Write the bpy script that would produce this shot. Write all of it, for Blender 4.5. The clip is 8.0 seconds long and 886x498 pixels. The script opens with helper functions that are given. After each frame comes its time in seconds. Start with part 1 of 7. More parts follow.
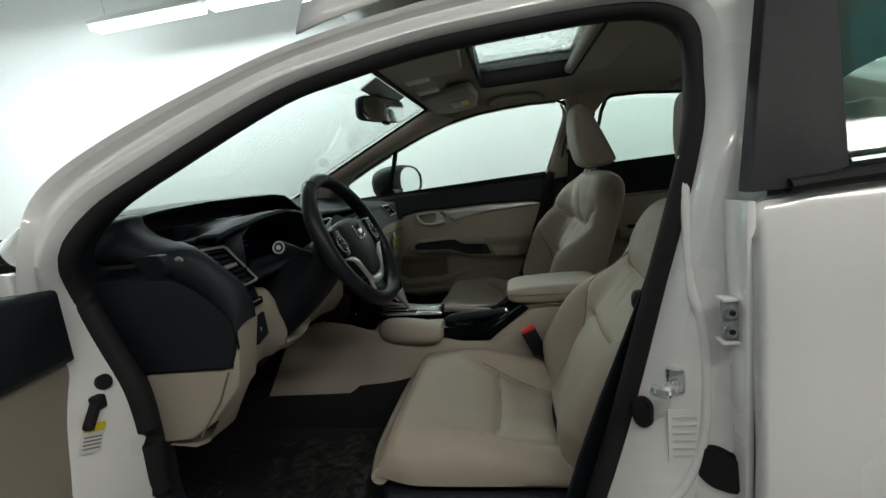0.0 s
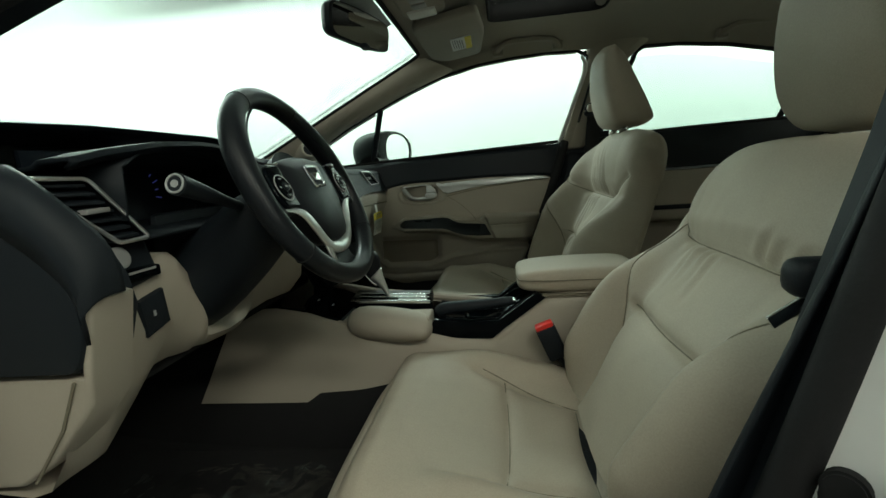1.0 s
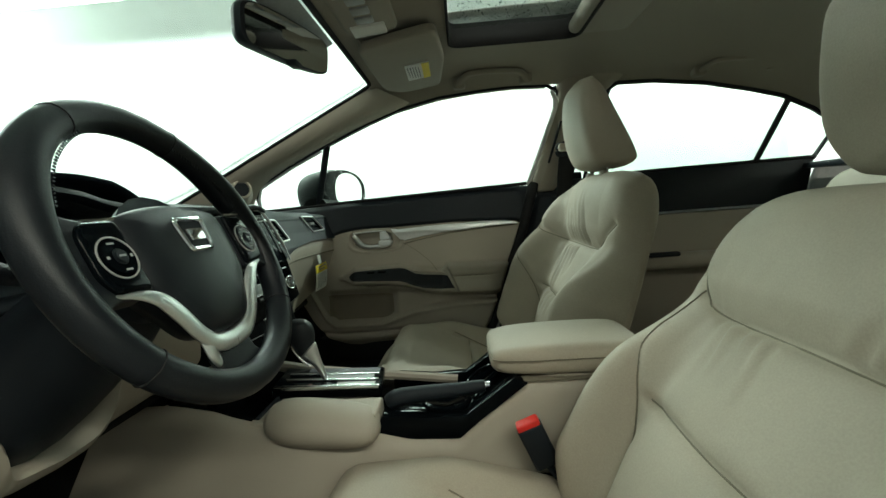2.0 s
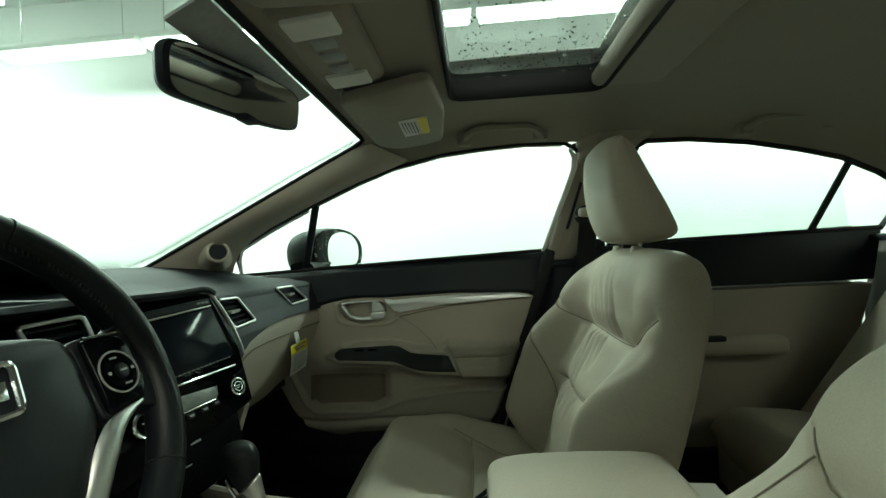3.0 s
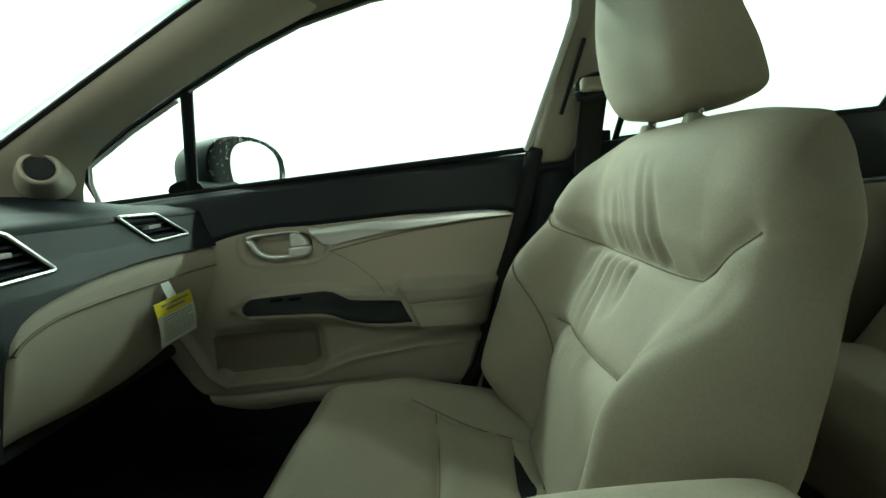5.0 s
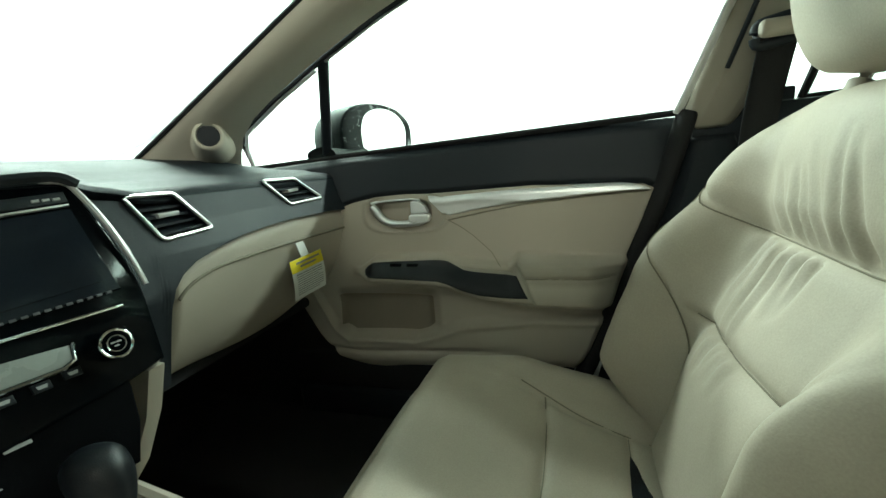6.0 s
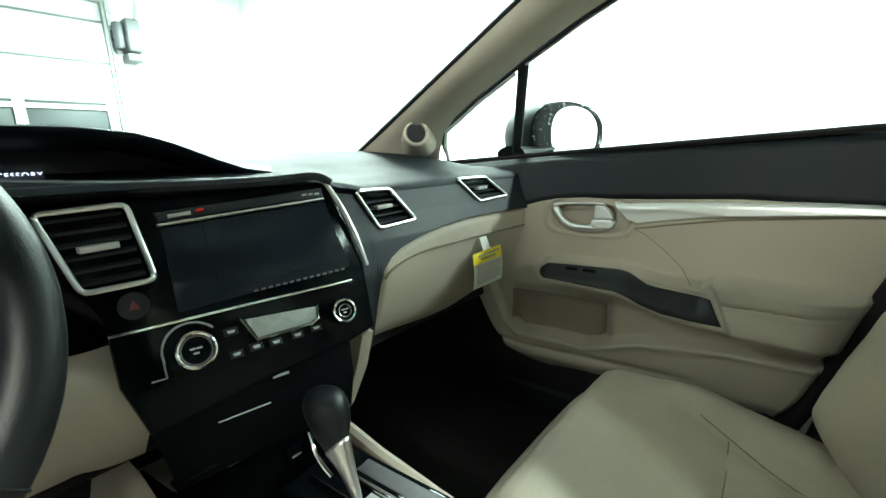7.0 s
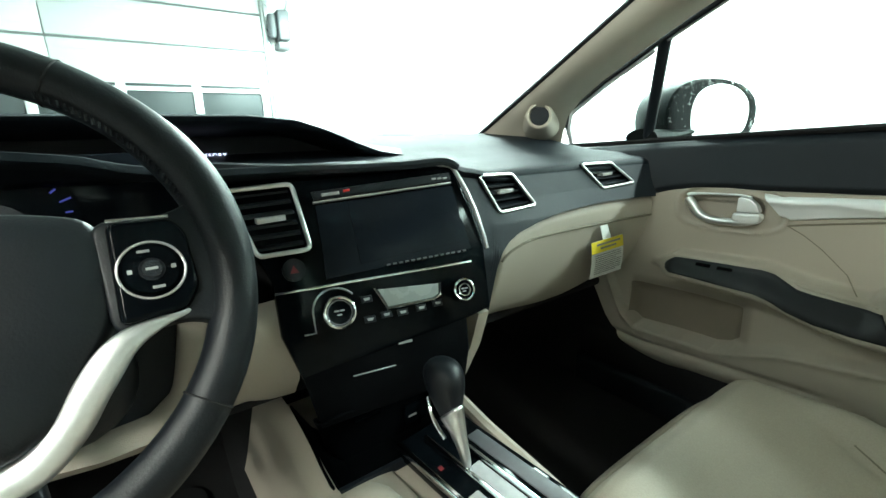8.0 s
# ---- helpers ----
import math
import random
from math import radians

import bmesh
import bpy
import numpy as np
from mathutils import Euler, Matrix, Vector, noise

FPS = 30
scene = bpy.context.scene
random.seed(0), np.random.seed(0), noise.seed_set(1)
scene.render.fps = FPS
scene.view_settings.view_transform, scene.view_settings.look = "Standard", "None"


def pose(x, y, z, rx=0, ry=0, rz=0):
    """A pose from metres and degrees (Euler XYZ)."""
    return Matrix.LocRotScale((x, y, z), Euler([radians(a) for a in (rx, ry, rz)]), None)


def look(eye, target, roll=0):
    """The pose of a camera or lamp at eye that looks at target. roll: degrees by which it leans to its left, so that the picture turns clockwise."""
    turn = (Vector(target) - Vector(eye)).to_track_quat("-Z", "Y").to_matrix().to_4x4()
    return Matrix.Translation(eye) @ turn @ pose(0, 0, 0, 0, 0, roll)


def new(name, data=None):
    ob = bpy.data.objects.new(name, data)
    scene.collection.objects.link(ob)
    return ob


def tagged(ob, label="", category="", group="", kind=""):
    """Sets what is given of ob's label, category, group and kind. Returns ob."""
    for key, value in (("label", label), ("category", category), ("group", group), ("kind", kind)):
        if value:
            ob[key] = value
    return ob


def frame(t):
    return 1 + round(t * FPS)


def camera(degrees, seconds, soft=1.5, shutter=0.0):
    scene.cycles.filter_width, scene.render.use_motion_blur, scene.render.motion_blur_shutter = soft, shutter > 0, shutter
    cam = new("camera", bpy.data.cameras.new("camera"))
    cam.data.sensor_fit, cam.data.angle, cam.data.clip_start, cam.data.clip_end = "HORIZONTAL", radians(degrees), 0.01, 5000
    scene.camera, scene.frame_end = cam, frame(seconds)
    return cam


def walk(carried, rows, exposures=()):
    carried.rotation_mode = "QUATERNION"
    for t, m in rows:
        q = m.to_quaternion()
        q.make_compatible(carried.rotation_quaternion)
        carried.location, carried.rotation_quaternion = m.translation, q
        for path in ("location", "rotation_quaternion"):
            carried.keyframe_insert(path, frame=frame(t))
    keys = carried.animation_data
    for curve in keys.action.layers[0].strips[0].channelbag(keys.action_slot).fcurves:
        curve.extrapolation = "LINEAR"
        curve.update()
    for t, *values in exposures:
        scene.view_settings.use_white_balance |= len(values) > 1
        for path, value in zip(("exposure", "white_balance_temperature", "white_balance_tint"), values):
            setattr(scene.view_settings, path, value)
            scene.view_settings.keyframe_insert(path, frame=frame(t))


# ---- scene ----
cam = camera(91.1, 8.0)
PATH = [
    (0, (0.106, -1.362, 1.007), (-0.227, 0.583, 0.68), -6.4),
    (0.5, (0.065, -1.209, 0.934), (-0.329, 0.725, 0.611), -4.9),
    (1, (0.043, -1.065, 0.895), (-0.24, 0.883, 0.54), -4.3),
    (1.5, (0.03, -0.937, 0.894), (-0.137, 1.032, 0.584), -4.1),
    (2, (0.033, -0.836, 0.912), (-0.065, 1.152, 0.718), -4.0),
    (2.2, (0.042, -0.788, 0.929), (-0.089, 1.206, 0.852), -4.3),
    (3.3, (0.07, -0.57, 0.986), (-0.076, 1.424, 1.005), -2.6),
    (3.5, (0.072, -0.521, 0.973), (-0.073, 1.468, 0.811), -2.8),
    (4, (0.06, -0.395, 0.935), (0.009, 1.575, 0.597), -4.5),
    (4.2, (0.074, -0.348, 0.933), (0.103, 1.632, 0.651), -5.6),
    (5.3, (0.08, -0.242, 0.917), (-0.022, 1.726, 0.576), -4.7),
    (5.5, (0.064, -0.233, 0.926), (-0.165, 1.717, 0.544), -4.9),
    (6, (0.084, -0.215, 0.923), (-0.494, 1.657, 0.519), -4.7),
    (6.5, (0.088, -0.219, 0.942), (-0.833, 1.513, 0.552), -2.0),
    (7, (0.08, -0.242, 0.954), (-1.171, 1.263, 0.541), -2.6),
    (7.5, (0.077, -0.255, 0.962), (-1.359, 1.075, 0.552), -2.9),
    (8, (0.083, -0.265, 0.965), (-1.496, 0.863, 0.482), -2.2),
]
# seconds, stops, kelvin, tint: the clip brightens and drifts in colour on the way
EXPOSURES = [(0.0, -1.25, 6250, 8), (0.5, -1.16, 6250, 6), (1.0, -0.80, 6400, -6), (2.0, -0.27, 6450, -6), (3.5, -0.52, 6500, -20), (4.2, -0.46, 6500, -26), (5.5, 0.26, 6350, -11), (6.5, 0.88, 6300, -7), (8.0, 1.1, 6000, -4)]
walk(cam, [(t, look(eye, target, roll)) for t, eye, target, roll in PATH], EXPOSURES)

# ---- world and lamps: a closed white workshop lit by seen and added rows of fluorescent fittings ----
world = bpy.data.worlds.new("world")
scene.world = world
world.use_nodes = True
world.node_tree.nodes["Background"].inputs[0].default_value = (0.75, 0.85, 0.9, 1)
world.node_tree.nodes["Background"].inputs[1].default_value = 0.4

LAMP_XS = (-3.55, -2.15, -0.55, 0.85, 2.45, 3.85)
# row y 2.2 is added fill; unseen row y -2.6 is weighted for balance
LAMPS = [(x, 3.1, 3.02, w) for x, w in zip(LAMP_XS, (56.0, 56.0, 56.0, 56.0, 70.0, 76.0))] + [(-4.95, 3.1, 3.6, 38.0), (-6.4, 3.1, 3.6, 26.0)] + [(x, -2.6, 3.1, w) for x, w in zip(LAMP_XS, (3.0, 5.0, 15.0, 62.0, 84.0, 40.0))] + [(x, 2.2, 3.1, w) for x, w in ((-6.1, 120.0), (-4.85, 80.0), (-3.55, 62.0), (-2.15, 60.0))]  # x, y, z, watts
for lx, ly, lz, watts in LAMPS:
    lamp = bpy.data.lights.new("fluorescent_lamp", "AREA")
    lamp.shape, lamp.size, lamp.size_y = "RECTANGLE", 1.34, 0.24
    lamp.energy, lamp.color = watts, (0.90, 1.0, 0.955) if ly > 0 else (1.0, 0.905, 0.81)
    new("fluorescent_lamp", lamp).matrix_world = pose(lx, ly, lz - 0.075)


# ---- materials ----
def material(name, color, rough=0.5, metal=0.0, vary=0.12, fine=220.0, coarse=9.0, bump=0.15, coat=0.0, spec=0.5, sheen=0.0, island=0.0, depth=0.001):
    """A principled surface with colour changes and relief at two sizes (per metre)."""
    m = bpy.data.materials.new(name)
    m.use_nodes = True
    n, l = m.node_tree.nodes, m.node_tree.links
    p = n["Principled BSDF"]
    p.inputs["Metallic"].default_value = metal
    p.inputs["Coat Weight"].default_value = coat
    p.inputs["Specular IOR Level"].default_value = spec
    p.inputs["Sheen Weight"].default_value = sheen
    pos = n.new("ShaderNodeNewGeometry")
    a, b = n.new("ShaderNodeTexNoise"), n.new("ShaderNodeTexNoise")
    a.inputs["Scale"].default_value, b.inputs["Scale"].default_value = fine, coarse
    a.inputs["Detail"].default_value, b.inputs["Detail"].default_value = 4, 5
    for t in (a, b):
        l.new(pos.outputs["Position"], t.inputs["Vector"])
    mix = n.new("ShaderNodeMath")
    mix.operation = "ADD"
    l.new(a.outputs["Fac"], mix.inputs[0])
    l.new(b.outputs["Fac"], mix.inputs[1])
    ramp = n.new("ShaderNodeMapRange")
    ramp.inputs["From Min"].default_value, ramp.inputs["From Max"].default_value = 0.6, 1.4
    ramp.inputs["To Min"].default_value, ramp.inputs["To Max"].default_value = 1 - vary, 1 + vary
    l.new(mix.outputs[0], ramp.inputs["Value"])
    tint = n.new("ShaderNodeVectorMath")
    tint.operation = "SCALE"
    tint.inputs[0].default_value = color
    l.new(ramp.outputs[0], tint.inputs["Scale"])
    l.new(tint.outputs[0], p.inputs["Base Color"])
    r = n.new("ShaderNodeMapRange")
    r.inputs["From Min"].default_value, r.inputs["From Max"].default_value = 0.3, 0.7
    r.inputs["To Min"].default_value, r.inputs["To Max"].default_value = max(rough - 0.06, 0.02), min(rough + 0.06, 1)
    l.new(b.outputs["Fac"], r.inputs["Value"])
    l.new(r.outputs[0], p.inputs["Roughness"])
    if bump:
        bp = n.new("ShaderNodeBump")
        bp.inputs["Strength"].default_value, bp.inputs["Distance"].default_value = bump, depth
        l.new(a.outputs["Fac"], bp.inputs["Height"])
        l.new(bp.outputs[0], p.inputs["Normal"])
    return m


def glass(name, tint=(0.93, 0.97, 0.95), least=0.03):
    m = bpy.data.materials.new(name)
    m.use_nodes = True
    n, l = m.node_tree.nodes, m.node_tree.links
    n.remove(n["Principled BSDF"])
    clear, gloss, mix, fres = (n.new("ShaderNode" + k) for k in ("BsdfTransparent", "BsdfGlossy", "MixShader", "LayerWeight"))
    steep, level = n.new("ShaderNodeMath"), n.new("ShaderNodeMath")
    steep.operation, level.operation = "POWER", "MULTIPLY_ADD"
    steep.inputs[1].default_value, level.inputs[1].default_value, level.inputs[2].default_value = 4.0, 0.7, least
    clear.inputs[0].default_value = (*tint, 1)
    gloss.inputs["Roughness"].default_value = 0.02
    fres.inputs[0].default_value = 0.5
    l.new(fres.outputs["Facing"], steep.inputs[0])
    l.new(steep.outputs[0], level.inputs[0])
    l.new(level.outputs[0], mix.inputs[0])
    l.new(clear.outputs[0], mix.inputs[1])
    l.new(gloss.outputs[0], mix.inputs[2])
    l.new(mix.outputs[0], n["Material Output"].inputs["Surface"])
    return m


def glow(name, color, strength, base=0.02):
    m = bpy.data.materials.new(name)
    m.use_nodes = True
    p = m.node_tree.nodes["Principled BSDF"]
    p.inputs["Base Color"].default_value = (base, base, base, 1)
    p.inputs["Emission Color"].default_value = (*color, 1)
    p.inputs["Emission Strength"].default_value = strength
    p.inputs["Roughness"].default_value = 0.2
    return m


LEATHER = material("beige_leather", (0.386, 0.338, 0.272), 0.62, vary=0.12, fine=420, coarse=7, bump=0.22, spec=0.35)
LEATHER_SIDE = material("beige_vinyl", (0.366, 0.321, 0.260), 0.55, vary=0.06, fine=500, coarse=7, bump=0.25)
# dark tone of seams and gaps, with their shade put into the colour
SEAM_SHADOW = material("seam_shadow_thread", (0.17, 0.15, 0.11), 0.8, bump=0)
BEIGE = material("beige_plastic", (0.358, 0.318, 0.262), 0.6, vary=0.05, fine=700, coarse=5, bump=0.3)
BEIGE_DARK = material("dark_taupe", (0.20, 0.17, 0.13), 0.85, vary=0.12, fine=900, coarse=12, bump=0.4)
PILLAR_TRIM = material("pale_beige_trim", (0.52, 0.47, 0.39), 0.7, vary=0.05, fine=700, coarse=5, bump=0.3)
LINER = material("headliner_cloth", (0.305, 0.276, 0.226), 0.95, vary=0.07, fine=1100, coarse=5, bump=0.5, sheen=0.2)
BLACK = material("black_grained_plastic", (0.0088, 0.0122, 0.0165), 0.55, vary=0.18, fine=900, coarse=6, bump=0.45, spec=0.28)
BLACK_SOFT = material("black_soft_leather", (0.0075, 0.0092, 0.0118), 0.42, vary=0.15, fine=600, coarse=8, bump=0.2, spec=0.28)
MATTBLACK = material("black_matt_plastic", (0.0018, 0.0022, 0.0027), 0.6, vary=0.2, fine=700, coarse=8, bump=0.3, spec=0.02)
PIANO = material("gloss_black_panel", (0.002, 0.003, 0.004), 0.10, vary=0.2, fine=60, coarse=8, bump=0, spec=0.07)
RUBBER = material("black_rubber_seal", (0.011, 0.011, 0.012), 0.75, vary=0.2, fine=300, coarse=12, bump=0.3, spec=0.3)
CARPET = material("black_carpet", (0.007, 0.007, 0.008), 0.95, vary=0.3, fine=700, coarse=10, bump=0.9, depth=0.004)
CHROME = material("chrome", (0.82, 0.83, 0.84), 0.12, metal=1.0, vary=0.04, fine=80, coarse=10, bump=0)
KNOBRIM = material("bright_silver_plastic", (0.70, 0.70, 0.69), 0.42, metal=0.15, vary=0.02, fine=300, coarse=10, bump=0)
BLADE = material("satin_silver_blade", (0.78, 0.78, 0.78), 0.38, metal=0.45, vary=0.02, fine=300, coarse=10, bump=0)
SATINCHROME = material("satin_chrome", (0.72, 0.72, 0.72), 0.36, metal=1.0, vary=0.05, fine=300, coarse=10, bump=0)
DECK = material("black_soft_deck", (0.0085, 0.0118, 0.0155), 0.62, vary=0.18, fine=900, coarse=6, bump=0.45, spec=0.12)
SATIN = material("satin_silver_plastic", (0.46, 0.455, 0.45), 0.34, metal=0.5, vary=0.05, fine=900, coarse=10, bump=0.1)
STEEL = material("zinc_plated_steel", (0.55, 0.56, 0.56), 0.3, metal=1.0, vary=0.15, fine=200, coarse=20, bump=0.2)
PAINT = material("white_car_paint", (0.80, 0.80, 0.79), 0.28, vary=0.02, fine=60, coarse=4, bump=0, coat=1.0)
APPLIQUE = material("satin_black_film", (0.020, 0.020, 0.023), 0.55, vary=0.25, fine=200, coarse=14, bump=0.2, spec=0.25)
SHELL = material("dark_grey_mirror_shell", (0.0045, 0.006, 0.006), 0.5, vary=0.2, fine=200, coarse=20, bump=0.1, spec=0.08)
PANE = glass("window_glass")
SCREEN = material("dark_display_glass", (0.010, 0.013, 0.018), 0.1, vary=0.1, fine=20, coarse=5, bump=0, spec=0.1)
MIRROR = material("mirror_silver", (0.86, 0.88, 0.87), 0.02, metal=1.0, vary=0.01, fine=10, coarse=4, bump=0)
WALL = material("white_painted_wall", (0.80, 0.80, 0.79), 0.75, vary=0.025, fine=25, coarse=1.3, bump=0.1, depth=0.003)
# dark tone assumed for an unseen wall, to lower its bounce
DIMWALL = material("dark_unseen_wall", (0.13, 0.133, 0.137), 0.75, vary=0.05, fine=25, coarse=1.3, bump=0.1, depth=0.003)
CONCRETE = material("sealed_concrete", (0.19, 0.19, 0.185), 0.45, vary=0.2, fine=40, coarse=1.2, bump=0.15, depth=0.003)
CEILING = material("grey_ceiling_board", (0.55, 0.56, 0.56), 0.85, vary=0.08, fine=30, coarse=1.5, bump=0.1)
DOORMETAL = material("white_door_metal", (0.78, 0.79, 0.79), 0.45, vary=0.04, fine=30, coarse=2, bump=0.1)
DARKGREY = material("dark_grey_housing", (0.09, 0.092, 0.1), 0.5, vary=0.15, fine=120, coarse=14, bump=0.1)
GREY = material("grey_housing", (0.32, 0.33, 0.33), 0.5, vary=0.15, fine=120, coarse=14, bump=0.1)
PAPER = material("white_paper", (0.75, 0.75, 0.72), 0.7, vary=0.03, fine=300, coarse=20, bump=0)
YELLOW = material("yellow_print", (0.75, 0.60, 0.02), 0.6, vary=0.03, fine=300, coarse=20, bump=0)
INK = material("grey_print", (0.22, 0.22, 0.22), 0.7, vary=0.05, bump=0)
RED = material("red_button_plastic", (0.65, 0.02, 0.015), 0.35, vary=0.05, bump=0)
DARKRED = material("dark_red_mark", (0.12, 0.008, 0.012), 0.4, vary=0.05, bump=0)
LCD = material("grey_liquid_crystal", (0.26, 0.28, 0.27), 0.25, vary=0.05, bump=0)
TUBE = glow("fluorescent_diffuser", (0.9, 1.0, 0.95), 9.0, 0.8)
TEXTGLOW = glow("display_text", (0.72, 0.72, 1.0), 1.6)
BLUEGLOW = glow("gauge_light", (0.2, 0.22, 1.0), 0.12)
TEXTPALE = material("pale_print", (0.36, 0.37, 0.37), 0.5, vary=0.02, bump=0)
DARKPANE = material("dark_grey_pane", (0.06, 0.066, 0.07), 0.5, vary=0.1, fine=5, coarse=1, bump=0)
FILM = glass("clear_wrapping_film", (0.97, 0.98, 0.98), 0.07)
ROOFGLASS = glass("tinted_roof_glass", (0.90, 0.94, 0.92))
DROP = glass("water_drop", (0.45, 0.5, 0.49), 0.1)
PALEINK = material("pale_grey_print", (0.58, 0.59, 0.59), 0.7, vary=0.05, bump=0)
# glowing sheets added only to be reflected in the rear glass
TEAL = glow("teal_reflection_glow", (0.16, 0.62, 0.62), 1.5, 0.1)
PALEGREEN = glow("pale_green_reflection_glow", (0.42, 0.72, 0.5), 1.5, 0.1)
CREAM = material("cream_enamel", (0.62, 0.66, 0.52), 0.6, vary=0.05, fine=30, coarse=3, bump=0)
LEAF = material("hedge_leaf", (0.06, 0.10, 0.06), 0.6, vary=0.5, fine=30, coarse=6, bump=0)


# ---- mesh tools ----
def part(name, bm, mat, parent=None, label="", sub=0, solid=0.0, sharp=38, flat=False):
    me = bpy.data.meshes.new(name)
    bmesh.ops.recalc_face_normals(bm, faces=bm.faces[:])
    bm.to_mesh(me)
    bm.free()
    me.materials.append(mat)
    ob = new(name, me)
    if not flat:
        for f in me.polygons:
            f.use_smooth = True
        me.set_sharp_from_angle(angle=radians(sharp))
    if parent is not None:
        ob.parent = parent
        if parent.type == "EMPTY":
            ob.matrix_parent_inverse = Matrix.Translation(-parent.location)
    if label:
        ob["label"] = label
    if solid:
        k = ob.modifiers.new("thickness", "SOLIDIFY")
        k.thickness, k.offset = abs(solid), math.copysign(1, solid)
    if sub:
        k = ob.modifiers.new("round", "SUBSURF")
        k.levels = k.render_levels = sub
    return ob


def thing(name, at, label, category, group="", kind=""):
    ob = new(name)
    ob.location = at
    ob.empty_display_size = 0.05
    return tagged(ob, label, category, group, kind)


def setting(name, bm, mat, label, category, **k):
    return tagged(part(name, bm, mat, None, label, **k), label, category, kind="structure")


def box(lo, hi, bev=0.004, seg=2, m=None):
    bm = bmesh.new()
    lo, hi = Vector(lo), Vector(hi)
    bmesh.ops.create_cube(bm, size=1, matrix=Matrix.Translation((lo + hi) / 2) @ Matrix.Diagonal((*(hi - lo), 1)))
    if bev:
        bmesh.ops.bevel(bm, geom=bm.edges[:], offset=bev, segments=seg, affect="EDGES", profile=0.5, clamp_overlap=True)
    if m is not None:
        bm.transform(m)
    return bm


def slab(front, back, bev=0.003, seg=2):
    """A plate between two loops of points with the same count."""
    bm = bmesh.new()
    a, b = [bm.verts.new(p) for p in front], [bm.verts.new(p) for p in back]
    n = len(a)
    fa = bm.faces.new(a)
    bm.faces.new(b[::-1])
    for i in range(n):
        bm.faces.new((a[i], b[i], b[(i + 1) % n], a[(i + 1) % n]))
    bmesh.ops.recalc_face_normals(bm, faces=bm.faces[:])
    if bev:
        bmesh.ops.bevel(bm, geom=fa.edges[:], offset=bev, segments=seg, affect="EDGES", profile=0.5, clamp_overlap=True)
    bmesh.ops.triangulate(bm, faces=[f for f in bm.faces if len(f.verts) > 4])
    return bm


def fillet(pts, r, n=4, closed=True):
    """Rounds the corners of a flat outline."""
    out = []
    k = len(pts)
    for i, p in enumerate(pts):
        if not closed and i in (0, k - 1):
            out.append(tuple(p))
            continue
        p, a, b = Vector(p), Vector(pts[i - 1]), Vector(pts[(i + 1) % k])
        ra = min(r, (a - p).length * 0.45, (b - p).length * 0.45)
        s, e = p + (a - p).normalized() * ra, p + (b - p).normalized() * ra
        for j in range(n + 1):
            t = j / n
            out.append(tuple(s * (1 - t) ** 2 + p * 2 * t * (1 - t) + e * t * t))
    return out


def curve(pts, n=6, closed=False):
    """Catmull-Rom points through pts."""
    v = [Vector(p) for p in pts]
    k, out = len(v), []
    for i in range(k if closed else k - 1):
        p0, p1, p2, p3 = (v[(i + d) % k] if closed else v[min(max(i + d, 0), k - 1)] for d in (-1, 0, 1, 2))
        for j in range(n):
            t = j / n
            out.append(0.5 * (2 * p1 + (p2 - p0) * t + (2 * p0 - 5 * p1 + 4 * p2 - p3) * t * t + (3 * p1 - p0 - 3 * p2 + p3) * t ** 3))
    if not closed:
        out.append(v[-1])
    return out


def tube(pts, r, n=8, closed=False, flat=1.0, up=(0, 0, 1)):
    """A swept round (flat < 1: squashed along its second axis) with capped ends. r may be a list."""
    v = [Vector(p) for p in pts]
    k = len(v)
    bm, rings = bmesh.new(), []
    for i, p in enumerate(v):
        d = (v[(i + 1) % k] - v[i - 1]) if closed else (v[min(i + 1, k - 1)] - v[max(i - 1, 0)])
        d.normalize()
        a = d.cross(Vector(up))
        if a.length < 1e-3:
            a = d.cross(Vector((1, 0, 0)))
        a.normalize()
        b = a.cross(d)
        rr = r[i] if isinstance(r, (list, tuple)) else r
        rings.append([bm.verts.new(p + rr * (math.cos(t) * a + flat * math.sin(t) * b)) for t in (2 * math.pi * j / n for j in range(n))])
    for i in range(k if closed else k - 1):
        s, e = rings[i], rings[(i + 1) % k]
        for j in range(n):
            bm.faces.new((s[j], s[(j + 1) % n], e[(j + 1) % n], e[j]))
    if not closed:
        bm.faces.new(rings[0][::-1])
        bm.faces.new(rings[-1])
    return bm


def sheet(rows):
    """A skin over rows of points."""
    bm = bmesh.new()
    vs = [[bm.verts.new(p) for p in row] for row in rows]
    for a, b in zip(vs, vs[1:]):
        for j in range(len(a) - 1):
            bm.faces.new((a[j], a[j + 1], b[j + 1], b[j]))
    return bm


def loft(rings, caps=True):
    bm = bmesh.new()
    vs = [[bm.verts.new(p) for p in ring] for ring in rings]
    n = len(vs[0])
    for a, b in zip(vs, vs[1:]):
        for j in range(n):
            bm.faces.new((a[j], a[(j + 1) % n], b[(j + 1) % n], b[j]))
    if caps:
        bm.faces.new(vs[0][::-1])
        bm.faces.new(vs[-1])
    return bm


def pillow(front, back, nu, nv):
    """A closed cushion from two skins over (-1..1, 0..1) that meet at the rim."""
    us = [math.copysign(1 - (1 - abs(s)) ** 1.7, s) for s in (-1 + 2 * i / nu for i in range(nu + 1))]  # closer set towards the rims
    bm = sheet([[front(u, j / nv) for u in us] for j in range(nv + 1)])
    b2 = [[bm.verts.new(back(u, j / nv)) for u in us] for j in range(nv + 1)]
    for a, b in zip(b2, b2[1:]):
        for j in range(nu):
            bm.faces.new((a[j], b[j], b[j + 1], a[j + 1]))
    bmesh.ops.remove_doubles(bm, verts=bm.verts[:], dist=1e-5)
    return bm


